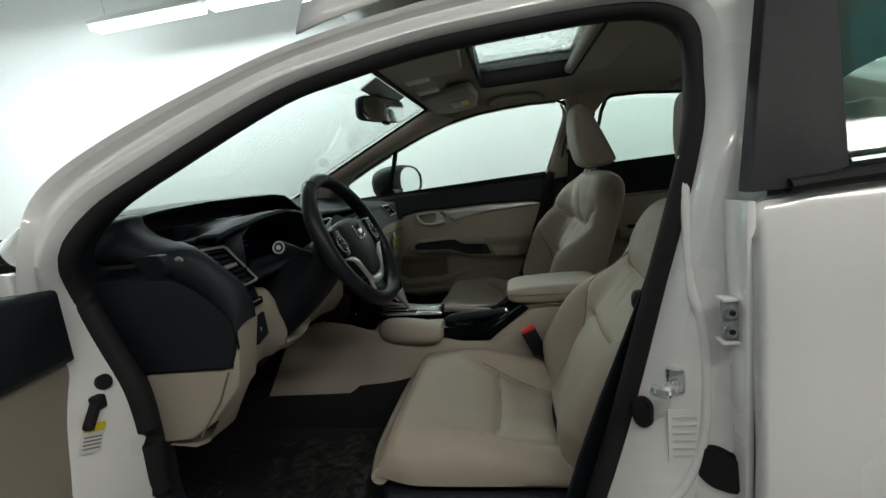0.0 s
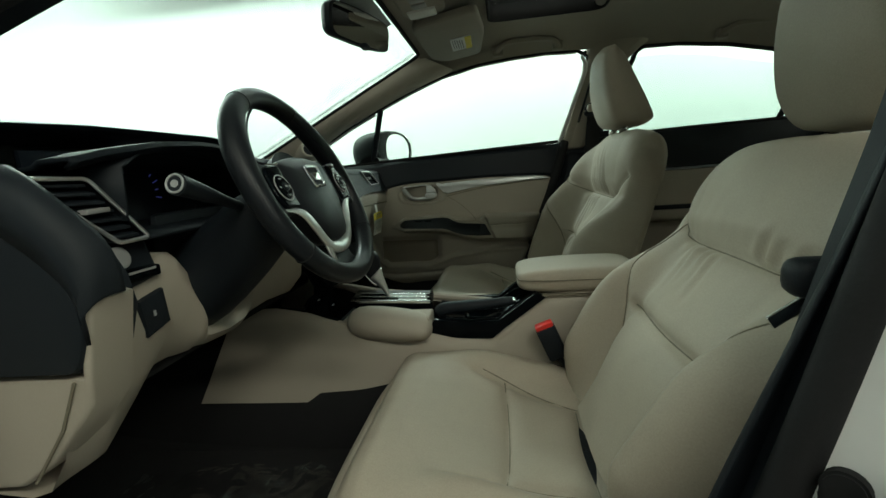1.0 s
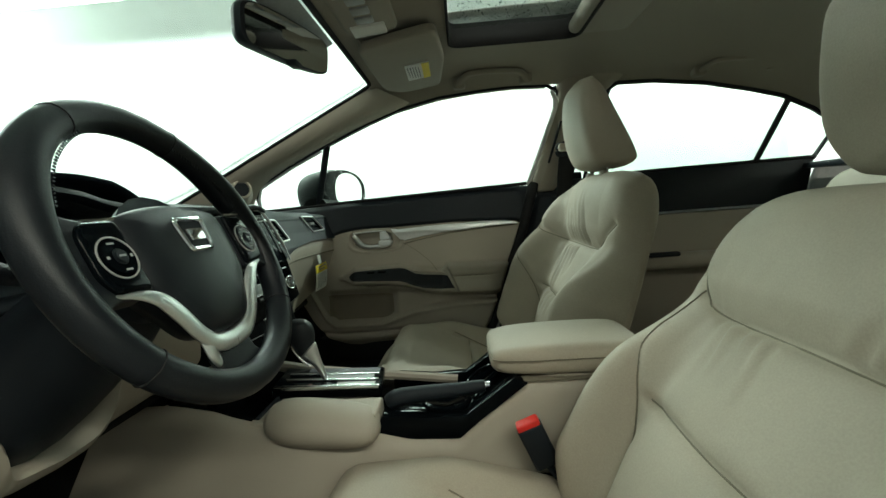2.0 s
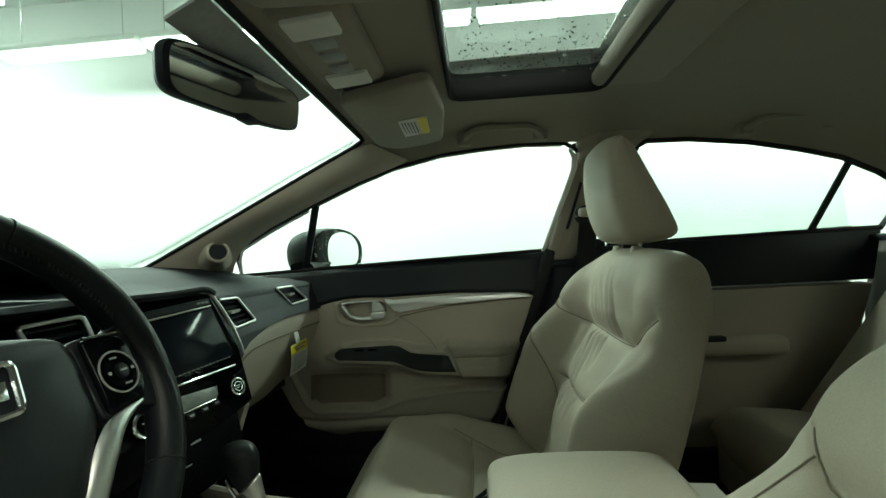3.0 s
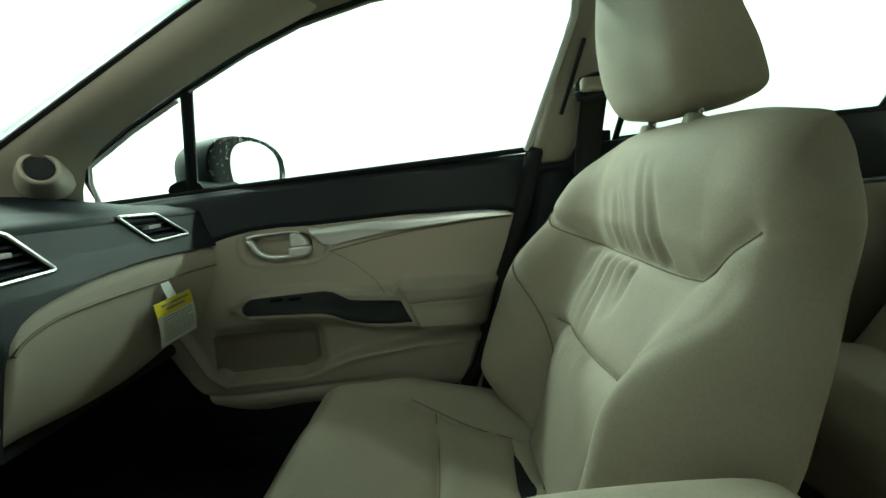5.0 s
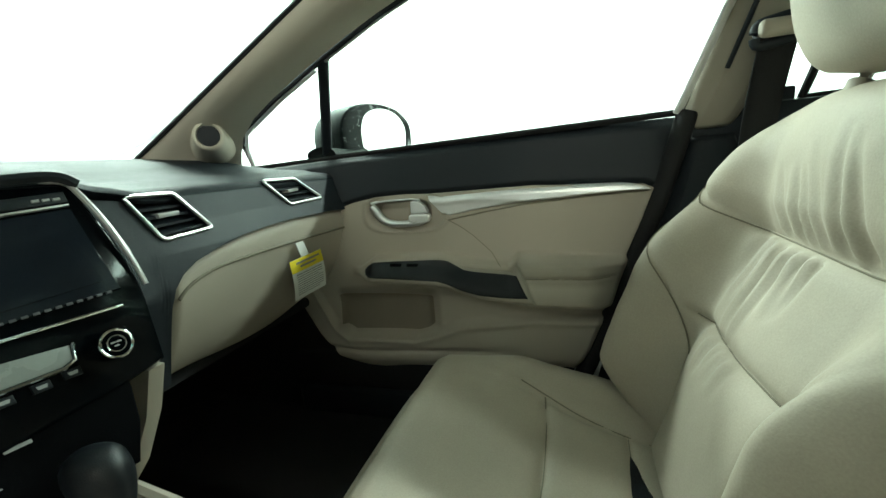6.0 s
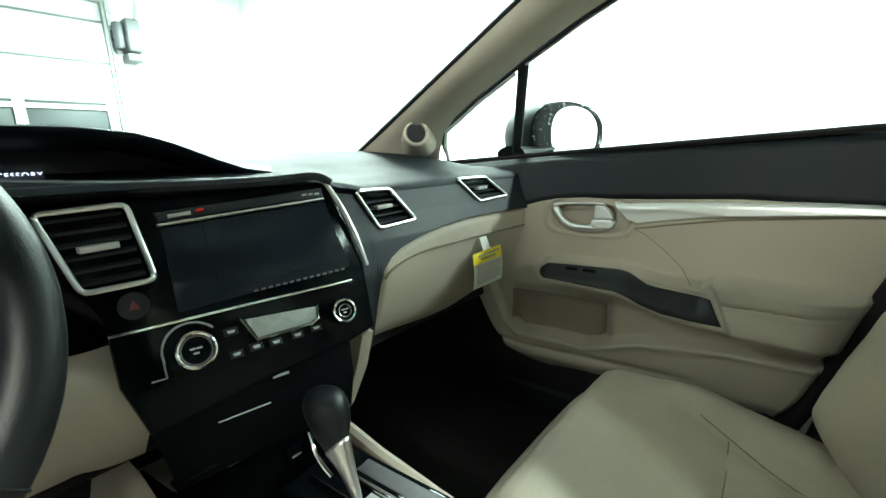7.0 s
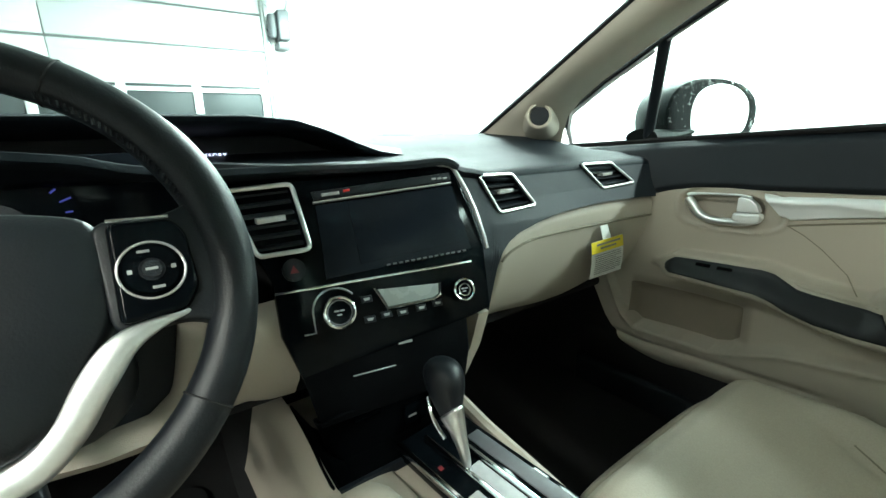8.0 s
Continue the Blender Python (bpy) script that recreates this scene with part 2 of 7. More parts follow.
def disc(center, axis, r, h, n=24, bev=0.002, r2=None):
    bm = bmesh.new()
    bmesh.ops.create_cone(bm, cap_ends=True, segments=n, radius1=r, radius2=r if r2 is None else r2, depth=h)
    if bev:
        rims = [e for e in bm.edges if len(e.link_faces) == 2 and any(len(f.verts) > 4 for f in e.link_faces)]
        bmesh.ops.bevel(bm, geom=rims, offset=bev, segments=2, affect="EDGES", clamp_overlap=True)
    bm.transform(Matrix.Translation(center) @ Vector(axis).to_track_quat("Z", "Y").to_matrix().to_4x4())
    return bm


def ring(center, axis, r, w, n=32, m=8):
    q = Vector(axis).to_track_quat("Z", "Y").to_matrix()
    c = Vector(center)
    return tube([c + q @ Vector((r * math.cos(t), r * math.sin(t), 0)) for t in (2 * math.pi * i / n for i in range(n))], w, m, True, up=axis)


def join(*bms):
    out = bms[0]
    for b in bms[1:]:
        me = bpy.data.meshes.new("t")
        b.to_mesh(me)
        b.free()
        out.from_mesh(me)
        bpy.data.meshes.remove(me)
    return out


def bumpy(d, w):
    """A soft hill of half width w at distance d."""
    return math.exp(-(d / w) ** 2)


def at(xs, x):
    """Straight lines through (x, value) pairs."""
    return float(np.interp(x, [p[0] for p in xs], [p[1] for p in xs]))


def soft(e0, e1, x):
    t = min(max((x - e0) / (e1 - e0), 0), 1)
    return t * t * (3 - 2 * t)


# ---- the workshop ----
X0, X1, Y0, Y1, ZC = -7.6, 4.6, -4.2, 3.9, 4.0
setting("floor", box((X0 - 0.2, Y0 - 0.2, -0.12), (X1 + 0.2, Y1 + 0.2, 0), 0), CONCRETE, "grey sealed concrete workshop floor", "floor")
setting("ceiling", box((X0 - 0.2, Y0 - 0.2, ZC), (X1 + 0.2, Y1 + 0.2, ZC + 0.1), 0), CEILING, "grey boarded workshop ceiling", "ceiling")
setting("wall_east", box((X0 - 0.2, Y1, 0), (X1 + 0.2, Y1 + 0.2, ZC), 0), WALL, "plain white painted workshop wall beside the car", "wall")
setting("wall_south", box((X1, Y0, 0), (X1 + 0.2, Y1, ZC), 0), WALL, "plain white painted workshop wall behind the car", "wall")
DY0, DY1, DZ = -3.4, 1.90, 3.25  # opening of the sectional door
wn = join(box((X0 - 0.2, Y0, 0), (X0, DY0, ZC), 0), box((X0 - 0.2, DY1, 0), (X0, Y1, ZC), 0), box((X0 - 0.2, DY0, DZ), (X0, DY1, ZC), 0))
setting("wall_north", wn, WALL, "white painted workshop wall with the sectional door", "wall")
# unseen west wall, kept dark so less light enters the open door
setting("wall_west", box((X0 - 0.2, Y0 - 0.2, 0), (X1 + 0.2, Y0, ZC), 0), DIMWALL, "unseen workshop wall on the open-door side, set dark to cut fill light", "wall")
# an added, unseen rooflight, askew to the bay, reflected teal in the rear glass
RL = Matrix.Translation((2.35, -2.10, ZC)) @ Matrix.Rotation(math.atan2(-0.874, 0.486), 4, "Z")
roof = setting("window_1", join(box((-0.3, 0.0, -0.05), (2.5, 0.09, -0.004), 0.006, 2, RL), box((-0.3, 1.35, -0.05), (2.5, 1.43, -0.004), 0.006, 2, RL), box((-0.38, -0.9, -0.05), (-0.3, 1.43, -0.004), 0.006, 2, RL), box((2.5, -0.9, -0.05), (2.58, 1.43, -0.004), 0.006, 2, RL)), CREAM, "unseen rooflight with teal sheets in a pale cream surround, added for its reflection", "rooflight")
part("sheet", box((-0.3, 0.09, -0.02), (1.0, 1.35, -0.006), 0, 1, RL), TEAL, roof, "teal translucent sheet")
part("sheet", box((1.06, 0.09, -0.02), (2.5, 1.35, -0.006), 0, 1, RL), PALEGREEN, roof, "pale green translucent sheet")
part("bar", box((1.0, 0.09, -0.04), (1.06, 1.35, -0.004), 0.004, 2, RL), CREAM, roof)
part("overgrown_pane", box((-0.3, -0.9, -0.02), (2.5, 0.0, -0.006), 0, 1, RL), LEAF, roof, "pane dark green with leaves lying on it")

# sectional door: panels, glazed row, tracks
gd = setting("door_1", box((X0 - 0.12, DY0, 0), (X0 - 0.09, DY1, DZ), 0), GREY, "white sectional workshop door with a row of grey panes", "garage door")
for k, (z0, z1) in enumerate(((0.0, 0.62), (0.63, 1.33), (1.34, 1.90), (1.91, 2.45), (2.46, 2.99), (3.0, 3.25))):
    if k == 2:
        continue
    for y0, y1 in ((DY0 + 0.01, -0.78), (-0.77, DY1 - 0.01)):
        part("panel", box((X0 - 0.09, y0, z0), (X0 - 0.045, y1, z1 - 0.022), 0.012), DOORMETAL, gd)
        if k in (3, 4):
            part("panel_rim", box((X0 - 0.05, y0 + 0.004, z0 + (0.004 if k == 4 else 0.40)), (X0 - 0.037, y1 - 0.004, z0 + (0.115 if k == 4 else 0.51)), 0.005), DOORMETAL, gd)
        if k == 4:
            part("panel_rim", box((X0 - 0.05, y0 + 0.004, 2.84), (X0 - 0.037, y1 - 0.004, 2.962), 0.005), DOORMETAL, gd)
for z in (1.36, 1.81):
    part("rail", box((X0 - 0.09, DY0, z), (X0 - 0.04, DY1, z + (0.09 if z < 1.4 else 0.058)), 0.006), DOORMETAL, gd)
ys = [DY0 + 0.02, -2.01, -1.06, -0.09, 0.84, DY1 - 0.08]
for a, b in zip(ys, ys[1:]):
    part("pane", box((X0 - 0.088, a + 0.045, 1.45), (X0 - 0.07, b - 0.045, 1.81), 0.003), DARKPANE, gd, "grey window pane")
    part("upper_pane", box((X0 - 0.088, a + 0.057, 1.868), (X0 - 0.066, b - 0.057, 1.908), 0.002), DARKPANE, gd, "narrow grey strip of glazing")
    part("stile", box((X0 - 0.09, b - 0.057, 1.45), (X0 - 0.038, b + 0.057, 1.905), 0.004), DOORMETAL, gd)
    part("strap", box((X0 - 0.045, b - 0.025, 0.02), (X0 - 0.038, b + 0.025, 1.33), 0.002), STEEL, gd)
for y in (DY1 + 0.03, DY0 - 0.07):
    tr = thing("door_track", (X0 + 0.03, y, 0), "galvanised steel vertical track of the sectional door", "door track", "door tracks")
    part("channel", join(box((X0 + 0.002, y, 0), (X0 + 0.012, y + 0.07, 3.3), 0.002), box((X0 + 0.012, y, 0), (X0 + 0.06, y + 0.008, 3.3), 0.002)), STEEL, tr)
    for z in (0.5, 1.2, 1.9, 2.6):
        part("bracket", box((X0 + 0.002, y + 0.07, z), (X0 + 0.03, y + 0.13, z + 0.05), 0.003), STEEL, tr)
op = thing("door_operator", (X0 + 0.05, 2.1, 2.5), "grey motor box of the door beside its track", "door opener")
part("gearbox", box((X0 + 0.005, 2.06, 2.58), (X0 + 0.30, 2.24, 3.02), 0.03, 3), DARKGREY, op)
part("motor", disc((X0 + 0.15, 2.01, 2.80), (0, 0, 1), 0.07, 0.34, bev=0.015), DARKGREY, op)
part("cover", box((X0 + 0.02, 2.04, 2.46), (X0 + 0.28, 2.22, 2.56), 0.015), DARKGREY, op)
part("label", box((X0 + 0.301, 2.11, 2.80), (X0 + 0.304, 2.21, 2.84), 0), PAPER, op, "pale label plate")
part("conduit", tube(curve([(X0 + 0.03, 2.25, 3.05), (X0 + 0.03, 2.32, 3.25), (X0 + 0.03, 2.32, ZC)]), 0.016), STEEL, op)
part("conduit", tube(curve([(X0 + 0.03, 2.28, 2.53), (X0 + 0.03, 2.31, 2.07), (X0 + 0.03, 2.34, 1.32), (X0 + 0.03, 2.34, 0.9)]), 0.014), STEEL, op)
scar = thing("scuff_mark", (X0 + 0.002, 3.36, 2.74), "short grey scuff on the white wall", "scuff")
part("mark", box((X0 + 0.001, 3.16, 2.73), (X0 + 0.003, 3.56, 2.75), 0, m=Matrix.Translation((0, 3.36, 2.74)) @ Matrix.Rotation(0.2, 4, "X") @ Matrix.Translation((0, -3.36, -2.74))), GREY, scar)

# fluorescent fittings, for the seen row and the added ones
for lx, ly, lz, watts in LAMPS:
    fx = thing("ceiling_light", (lx, ly, lz), "white fluorescent fitting hung below the ceiling, some rows added unseen", "ceiling light", "ceiling lights")
    part("housing", box((lx - 0.68, ly - 0.09, lz), (lx + 0.68, ly + 0.09, lz + 0.06), 0.01), PAPER, fx)
    part("diffuser", box((lx - 0.66, ly - 0.08, lz - 0.06), (lx + 0.66, ly + 0.08, lz - 0.001), 0.02), TUBE, fx)
    for dx in (-0.5, 0.5):
        part("hanger", tube([(lx + dx, ly, lz + 0.06), (lx + dx, ly, ZC)], 0.004, 6), STEEL, fx)

# ---- the car: +x to its rear, +y to its passenger side ----
ROOFLINE = [(-0.75, 0.92), (-0.69, 1.028), (-0.56, 1.085), (-0.405, 1.146), (-0.26, 1.199), (-0.155, 1.231), (-0.02, 1.256), (0.1, 1.265), (0.21, 1.269), (0.32, 1.265), (0.53, 1.258), (0.65, 1.255), (0.81, 1.238), (0.95, 1.212), (1.06, 1.187), (1.172, 1.144), (1.30, 1.08)]
HEAD = [(-0.22, 1.296), (0.0, 1.318), (0.3, 1.328), (0.8, 1.312), (1.2, 1.262), (1.5, 1.17)]


def side_y(z):
    return 0.735 - 0.55 * (z - 0.965)


def shield_z(x):
    return 1.288 + 0.44 * (x + 0.235)


car = thing("car", (0.4, 0, 0), "white four-door sedan with a beige interior, its driver door open", "car")

# headliner and roof, with the opening of the sunroof
HOLE = (0.03, 0.345, 0.30)


def roof_rows(dz, dy):
    rows = []
    xs = [-0.22, -0.17, -0.1, -0.04, 0.03, 0.11, 0.19, 0.27, 0.345, 0.43, 0.53, 0.65, 0.8, 0.95, 1.06, 1.17, 1.30]
    for x in xs:
        ze, zc = at(ROOFLINE, x), at(HEAD, x)
        ye = side_y(ze)
        p = 12 - 8 * soft(-0.2, 0.35, x)
        half = [HOLE[2] * i / 4 for i in range(5)] + [HOLE[2] + (ye + dy - HOLE[2]) * i / 8 for i in range(1, 9)]
        row = [(x, y, zc + dz - (zc - ze + dz * 0.3) * min(abs(y) / (ye + dy), 1) ** p) for y in half]
        rows.append([(a, -b, c) for a, b, c in row[:0:-1]] + row)
    return xs, rows


def roof_skin(dz, dy):
    xs, rows = roof_rows(dz, dy)
    bm = bmesh.new()
    vs = [[bm.verts.new(p) for p in row] for row in rows]
    for i in range(len(rows) - 1):
        for j in range(len(rows[0]) - 1):
            my = (rows[i][j][1] + rows[i][j + 1][1]) / 2
            if HOLE[0] - 1e-6 < xs[i] and xs[i + 1] < HOLE[1] + 1e-6 and abs(my) < HOLE[2]:
                continue
            bm.faces.new((vs[i][j], vs[i][j + 1], vs[i + 1][j + 1], vs[i + 1][j]))
    return bm


part("headliner", roof_skin(0, 0), LINER, car, "beige cloth headliner", sharp=60)
part("roof_panel", roof_skin(0.075, 0.045), PAINT, car, sharp=60, solid=-0.004)
hx0, hx1, hy = HOLE
rim = fillet([(hx0, -hy), (hx1, -hy), (hx1, hy), (hx0, hy)], 0.03)
part("sunroof_frame", sheet([[(x, y, z) for x, y in rim + rim[:1]] for z in (1.305, 1.33, 1.362)]), RUBBER, car, "black sunroof surround", solid=0.006)
sg = part("sunroof_glass", box((hx0 + 0.002, -hy + 0.002, 1.350), (hx1 + 0.03, hy - 0.002, 1.355), 0.001), ROOFGLASS, car, "wet tinted sunroof glass")
sg.visible_shadow = False
rng = random.Random(4)
tagged(part("rain_drop", join(*[disc((rng.uniform(hx0 + 0.02, hx1), rng.uniform(-hy + 0.02, hy - 0.02), 1.3565), (0, 0, 1), rng.uniform(0.0007, 0.0022), 0.002, 6, 0) for _ in range(640)]), DROP, car, "beads of rain on the sunroof"), kind="stuff").visible_shadow = False
part("sunshade", box((0.322, -0.30, 1.310), (0.47, 0.30, 1.345), 0.016, 4), LINER, car, "retracted beige sunroof shade")

# windscreen and its seals
wsr = [[(x, y, shield_z(x) + 0.012 * (1 - (y / 0.6) ** 2)) for y in (w * k / 8 for k in range(-8, 9))] for x, w in ((-1.02, 0.62), (-0.85, 0.602), (-0.6, 0.568), (-0.4, 0.541), (-0.225, 0.525))]
ws = part("windscreen", sheet(wsr), PANE, car, "clear wet windscreen", solid=0.004)
ws.visible_shadow = False
part("windscreen_seal", tube([(-0.218, y, shield_z(-0.218) - 0.004) for y in (-0.52, -0.3, 0, 0.3, 0.52)], 0.007, 6), RUBBER, car)
for s in (1, -1):
    part("windscreen_seal", tube([(x, s * y, shield_z(x) - 0.003) for x, y in ((-0.98, 0.615), (-0.85, 0.600), (-0.70, 0.580), (-0.50, 0.554), (-0.35, 0.535), (-0.26, 0.525), (-0.225, 0.512))], 0.006, 6), RUBBER, car)
part("frit_dots", box((-0.28, -0.16, shield_z(-0.28) - 0.004), (-0.225, 0.16, shield_z(-0.28)), 0, m=Matrix.Translation((-0.25, 0, 1.275)) @ Matrix.Rotation(-0.46, 4, "Y") @ Matrix.Translation((0.25, 0, -1.262))), GREY, car)

# front pillars: beige inside, white outside
WIND = [(-0.93, 0.605), (-0.85, 0.598), (-0.70, 0.578), (-0.50, 0.552), (-0.36, 0.534), (-0.222, 0.52)]
SIDE = [(-0.735, 0.925), (-0.70, 1.018), (-0.56, 1.085), (-0.405, 1.146), (-0.26, 1.199), (-0.10, 1.242)]


def pillar_rows(s, push, n=7):
    rows = []
    for (wx, wy), (sx, sz) in zip(WIND, SIDE):
        a, b = Vector((wx, wy, shield_z(wx) + 0.002)), Vector((sx, side_y(sz) - 0.008, sz))
        row = []
        for i in range(n + 1):
            t = i / n
            p = a.lerp(b, t) + push * math.sin(math.pi * t) ** 0.7 * Vector((0.30, -0.85, -0.35))
            row.append((p.x, s * p.y, p.z))
        rows.append(row)
    return rows


for s in (1, -1):
    part("pillar_trim", sheet(pillar_rows(s, 0.026)), PILLAR_TRIM, car, "beige windscreen pillar trim", sub=1)
    part("pillar", sheet(pillar_rows(s, -0.028)), PAINT, car, "white windscreen pillar", sub=1)
# speaker pod at the foot of the passenger-side pillar
pc, pa = Vector((-0.706, 0.617, 1.016)), Vector((0.62, -0.77, 0.12)).normalized()
q = pa.to_track_quat("Z", "Y").to_matrix()
part("tweeter_pod", loft([[pc + q @ Vector((0.87 * r * math.cos(t), 0.87 * r * math.sin(t), d)) for t in (2 * math.pi * i / 32 for i in range(32))] for d, r in ((-0.075, 0.062), (-0.045, 0.052), (-0.02, 0.044), (-0.002, 0.0405), (0.008, 0.0375), (0.0125, 0.0335), (0.0125, 0.0295), (0.006, 0.0275))]), PILLAR_TRIM, car, "beige speaker pod", sharp=60)
part("tweeter_grille", disc(pc + 0.006 * pa, pa, 0.0236, 0.006), BLACK, car, "black round speaker grille")

# window seals and glass on the passenger side
FRONT_WIN = [(-0.715, 0.937), (-0.705, 0.99), (-0.685, 1.028), (-0.56, 1.085), (-0.405, 1.146), (-0.26, 1.199), (-0.155, 1.231), (-0.02, 1.256), (0.1, 1.265), (0.21, 1.269), (0.32, 1.265), (0.356, 1.245), (0.366, 1.20), (0.283, 0.973)]
REAR_WIN = [(0.50, 1.20), (0.515, 1.245), (0.54, 1.257), (0.65, 1.255), (0.81, 1.238), (0.95, 1.212), (1.06, 1.187), (1.172, 1.144), (1.27, 1.09), (1.24, 0.992), (0.72, 0.984), (0.47, 0.978)]


def on_side(pts, off=0.0, s=1):
    return [(x, s * (side_y(z) + off), z) for x, z in pts]


for s in (1, -1):
    rear_seal = tube(on_side(REAR_WIN, 0.002, s), 0.009, 6, True)
    part("window_seal", rear_seal, RUBBER, car)
    part("window_divider", tube(on_side([(1.050, 0.985), (1.092, 1.20)], 0.006, s), 0.013, 8, flat=0.5), RUBBER, car)
    g = part("rear_glass", slab(on_side(REAR_WIN, 0.012, s), on_side(REAR_WIN, 0.016, s), 0), PANE, car, "clear rear side window")
    g.visible_shadow = False
part("window_seal", tube(on_side(FRONT_WIN, 0.004), 0.0065, 6, True), RUBBER, car)
# bright run channel behind the front side window
part("window_corner", slab(on_side([(0.340, 1.262), (0.43, 1.285), (0.43, 1.17), (0.372, 1.19), (0.362, 1.235)], 0.012), on_side([(0.340, 1.262), (0.43, 1.285), (0.43, 1.17), (0.372, 1.19), (0.362, 1.235)], 0.022), 0.002), BLACK, car)
part("run_channel", tube(on_side([(0.334, 1.246), (0.348, 1.224), (0.349, 1.198), (0.339, 1.165), (0.273, 0.972)], -0.010), [0.006, 0.008, 0.009, 0.009, 0.009], 8, flat=0.7), KNOBRIM, car, "pale metal window channel")

# centre pillars: beige above, black below, with belt
for s in (1, -1):
    xs = 0.05 * (s < 0)
    up = [[(x0 - 0.022, s * (side_y(z) + 0.006), z), (x0 + 0.016, s * (side_y(z) - 0.035), z), (x1 - 0.02, s * (side_y(z) - 0.038), z), (x1, s * (side_y(z) - 0.01), z)] for x0, x1, z in ((0.288 + xs, 0.372 + xs, 0.935), (0.305 + xs, 0.395 + xs, 1.0), (0.335 + xs, 0.43 + xs, 1.1), (0.366 + xs, 0.47 + xs, 1.20), (0.375 + xs, 0.53 + xs, 1.262), (0.36, 0.6, 1.285))]
    part("centre_pillar_trim", sheet(up), BEIGE, car, "beige centre pillar trim", sub=1, solid=0.008)
    part("pillar_slot", tube([(0.335 + xs, s * (side_y(1.034) - 0.034), 1.034), (0.366 + xs, s * (side_y(1.157) - 0.034), 1.157)], 0.004, 8), BLACK, car)
    lo = [[(x0, s * 0.735, z), (x0 + 0.02, s * 0.705, z), (x1 - 0.03, s * 0.70, z), (x1, s * 0.73, z)] for x0, x1, z in ((0.10, 0.36, 0.30), (0.13, 0.36, 0.45), (0.20 + 0.1 * xs, 0.37, 0.66), (0.262 + 0.3 * xs, 0.385, 0.83), (0.285 + 0.45 * xs, 0.385, 0.932))]
    part("centre_pillar_cover", sheet(lo), BLACK, car, "black lower centre pillar cover", sub=1, solid=0.008)

# floor pan, sills, tunnel side, bulkhead
part("floor_carpet", sheet([[(x, y, z + (0.0 if abs(y) < 0.6 else 0.03)) for y in (-0.74, -0.66, -0.4, -0.2, 0.0, 0.2, 0.4, 0.66, 0.74)] for x, z in ((-1.25, 0.62), (-1.15, 0.45), (-1.0, 0.31), (-0.9, 0.275), (-0.3, 0.27), (0.0, 0.27), (0.55, 0.28), (0.8, 0.28), (1.6, 0.30))]), CARPET, car, "black carpet", sub=1, solid=-0.02)
part("bulkhead", box((-1.27, -0.74, 0.3), (-1.22, 0.74, 0.97), 0.005), CARPET, car)
part("rear_bulkhead", box((1.45, -0.74, 0.28), (1.5, 0.74, 0.98), 0.005), CARPET, car)
part("parcel_shelf", box((1.2, -0.72, 0.955), (1.95, 0.72, 0.975), 0.006), BLACK, car)
rwr = [[(x, y, z) for y in (-0.56, -0.3, 0, 0.3, 0.56)] for x, z in ((1.30, 1.22), (1.6, 1.12), (1.95, 0.97))]
rw = part("rear_screen", sheet(rwr), PANE, car, "clear rear screen", solid=0.004)
rw.visible_shadow = False
for s in (1, -1):
    part("rear_pillar", sheet([[(1.27, s * 0.66, 1.10), (1.30, s * 0.56, 1.22)], [(1.45, s * 0.70, 1.0), (1.6, s * 0.56, 1.12)], [(1.9, s * 0.72, 0.96), (1.95, s * 0.56, 0.97)]]), LINER, car, "beige rear pillar trim", solid=0.03)

for s in (1, -1):
    xe = -0.50 if s > 0 else -0.665
    kp = [(-1.22, 0.30), (xe, 0.30), (xe, 0.80), (xe - 0.065, 0.90), (-0.9, 0.93), (-1.22, 0.93)]
    part("kick_panel", slab([(x, s * 0.695, z) for x, z in kp], [(x, s * 0.725, z) for x, z in kp], 0.01), CARPET, car, "black footwell side panel")
    part("inner_sill_trim", box((-0.62, min(s * 0.676, s * 0.722), 0.27), (1.2, max(s * 0.676, s * 0.722), 0.372), 0.012, 3), BLACK, car, "black inner sill trim")
    part("pillar_filler", box((0.30, min(s * 0.725, s * 0.745), 0.30), (0.46, max(s * 0.725, s * 0.745), 1.0 if s > 0 else 0.88), 0.004), BLACK, car)

# outer body: bonnet, wings, boot, sills and wheels
part("bonnet", sheet([[(x, y, z - 0.07 * (abs(y) / 0.72) ** 3) for y in (-0.72, -0.5, -0.25, 0, 0.25, 0.5, 0.72)] for x, z in ((-1.9, 0.66), (-1.7, 0.76), (-1.4, 0.83), (-1.15, 0.865), (-0.99, 0.88))]), PAINT, car, sub=1, solid=-0.01)
part("boot_lid", sheet([[(x, y, z - 0.04 * (abs(y) / 0.72) ** 3) for y in (-0.72, -0.4, 0, 0.4, 0.72)] for x, z in ((1.9, 0.985), (2.2, 1.0), (2.45, 0.98), (2.5, 0.75), (2.48, 0.45))]), PAINT, car, sub=1, solid=-0.01)
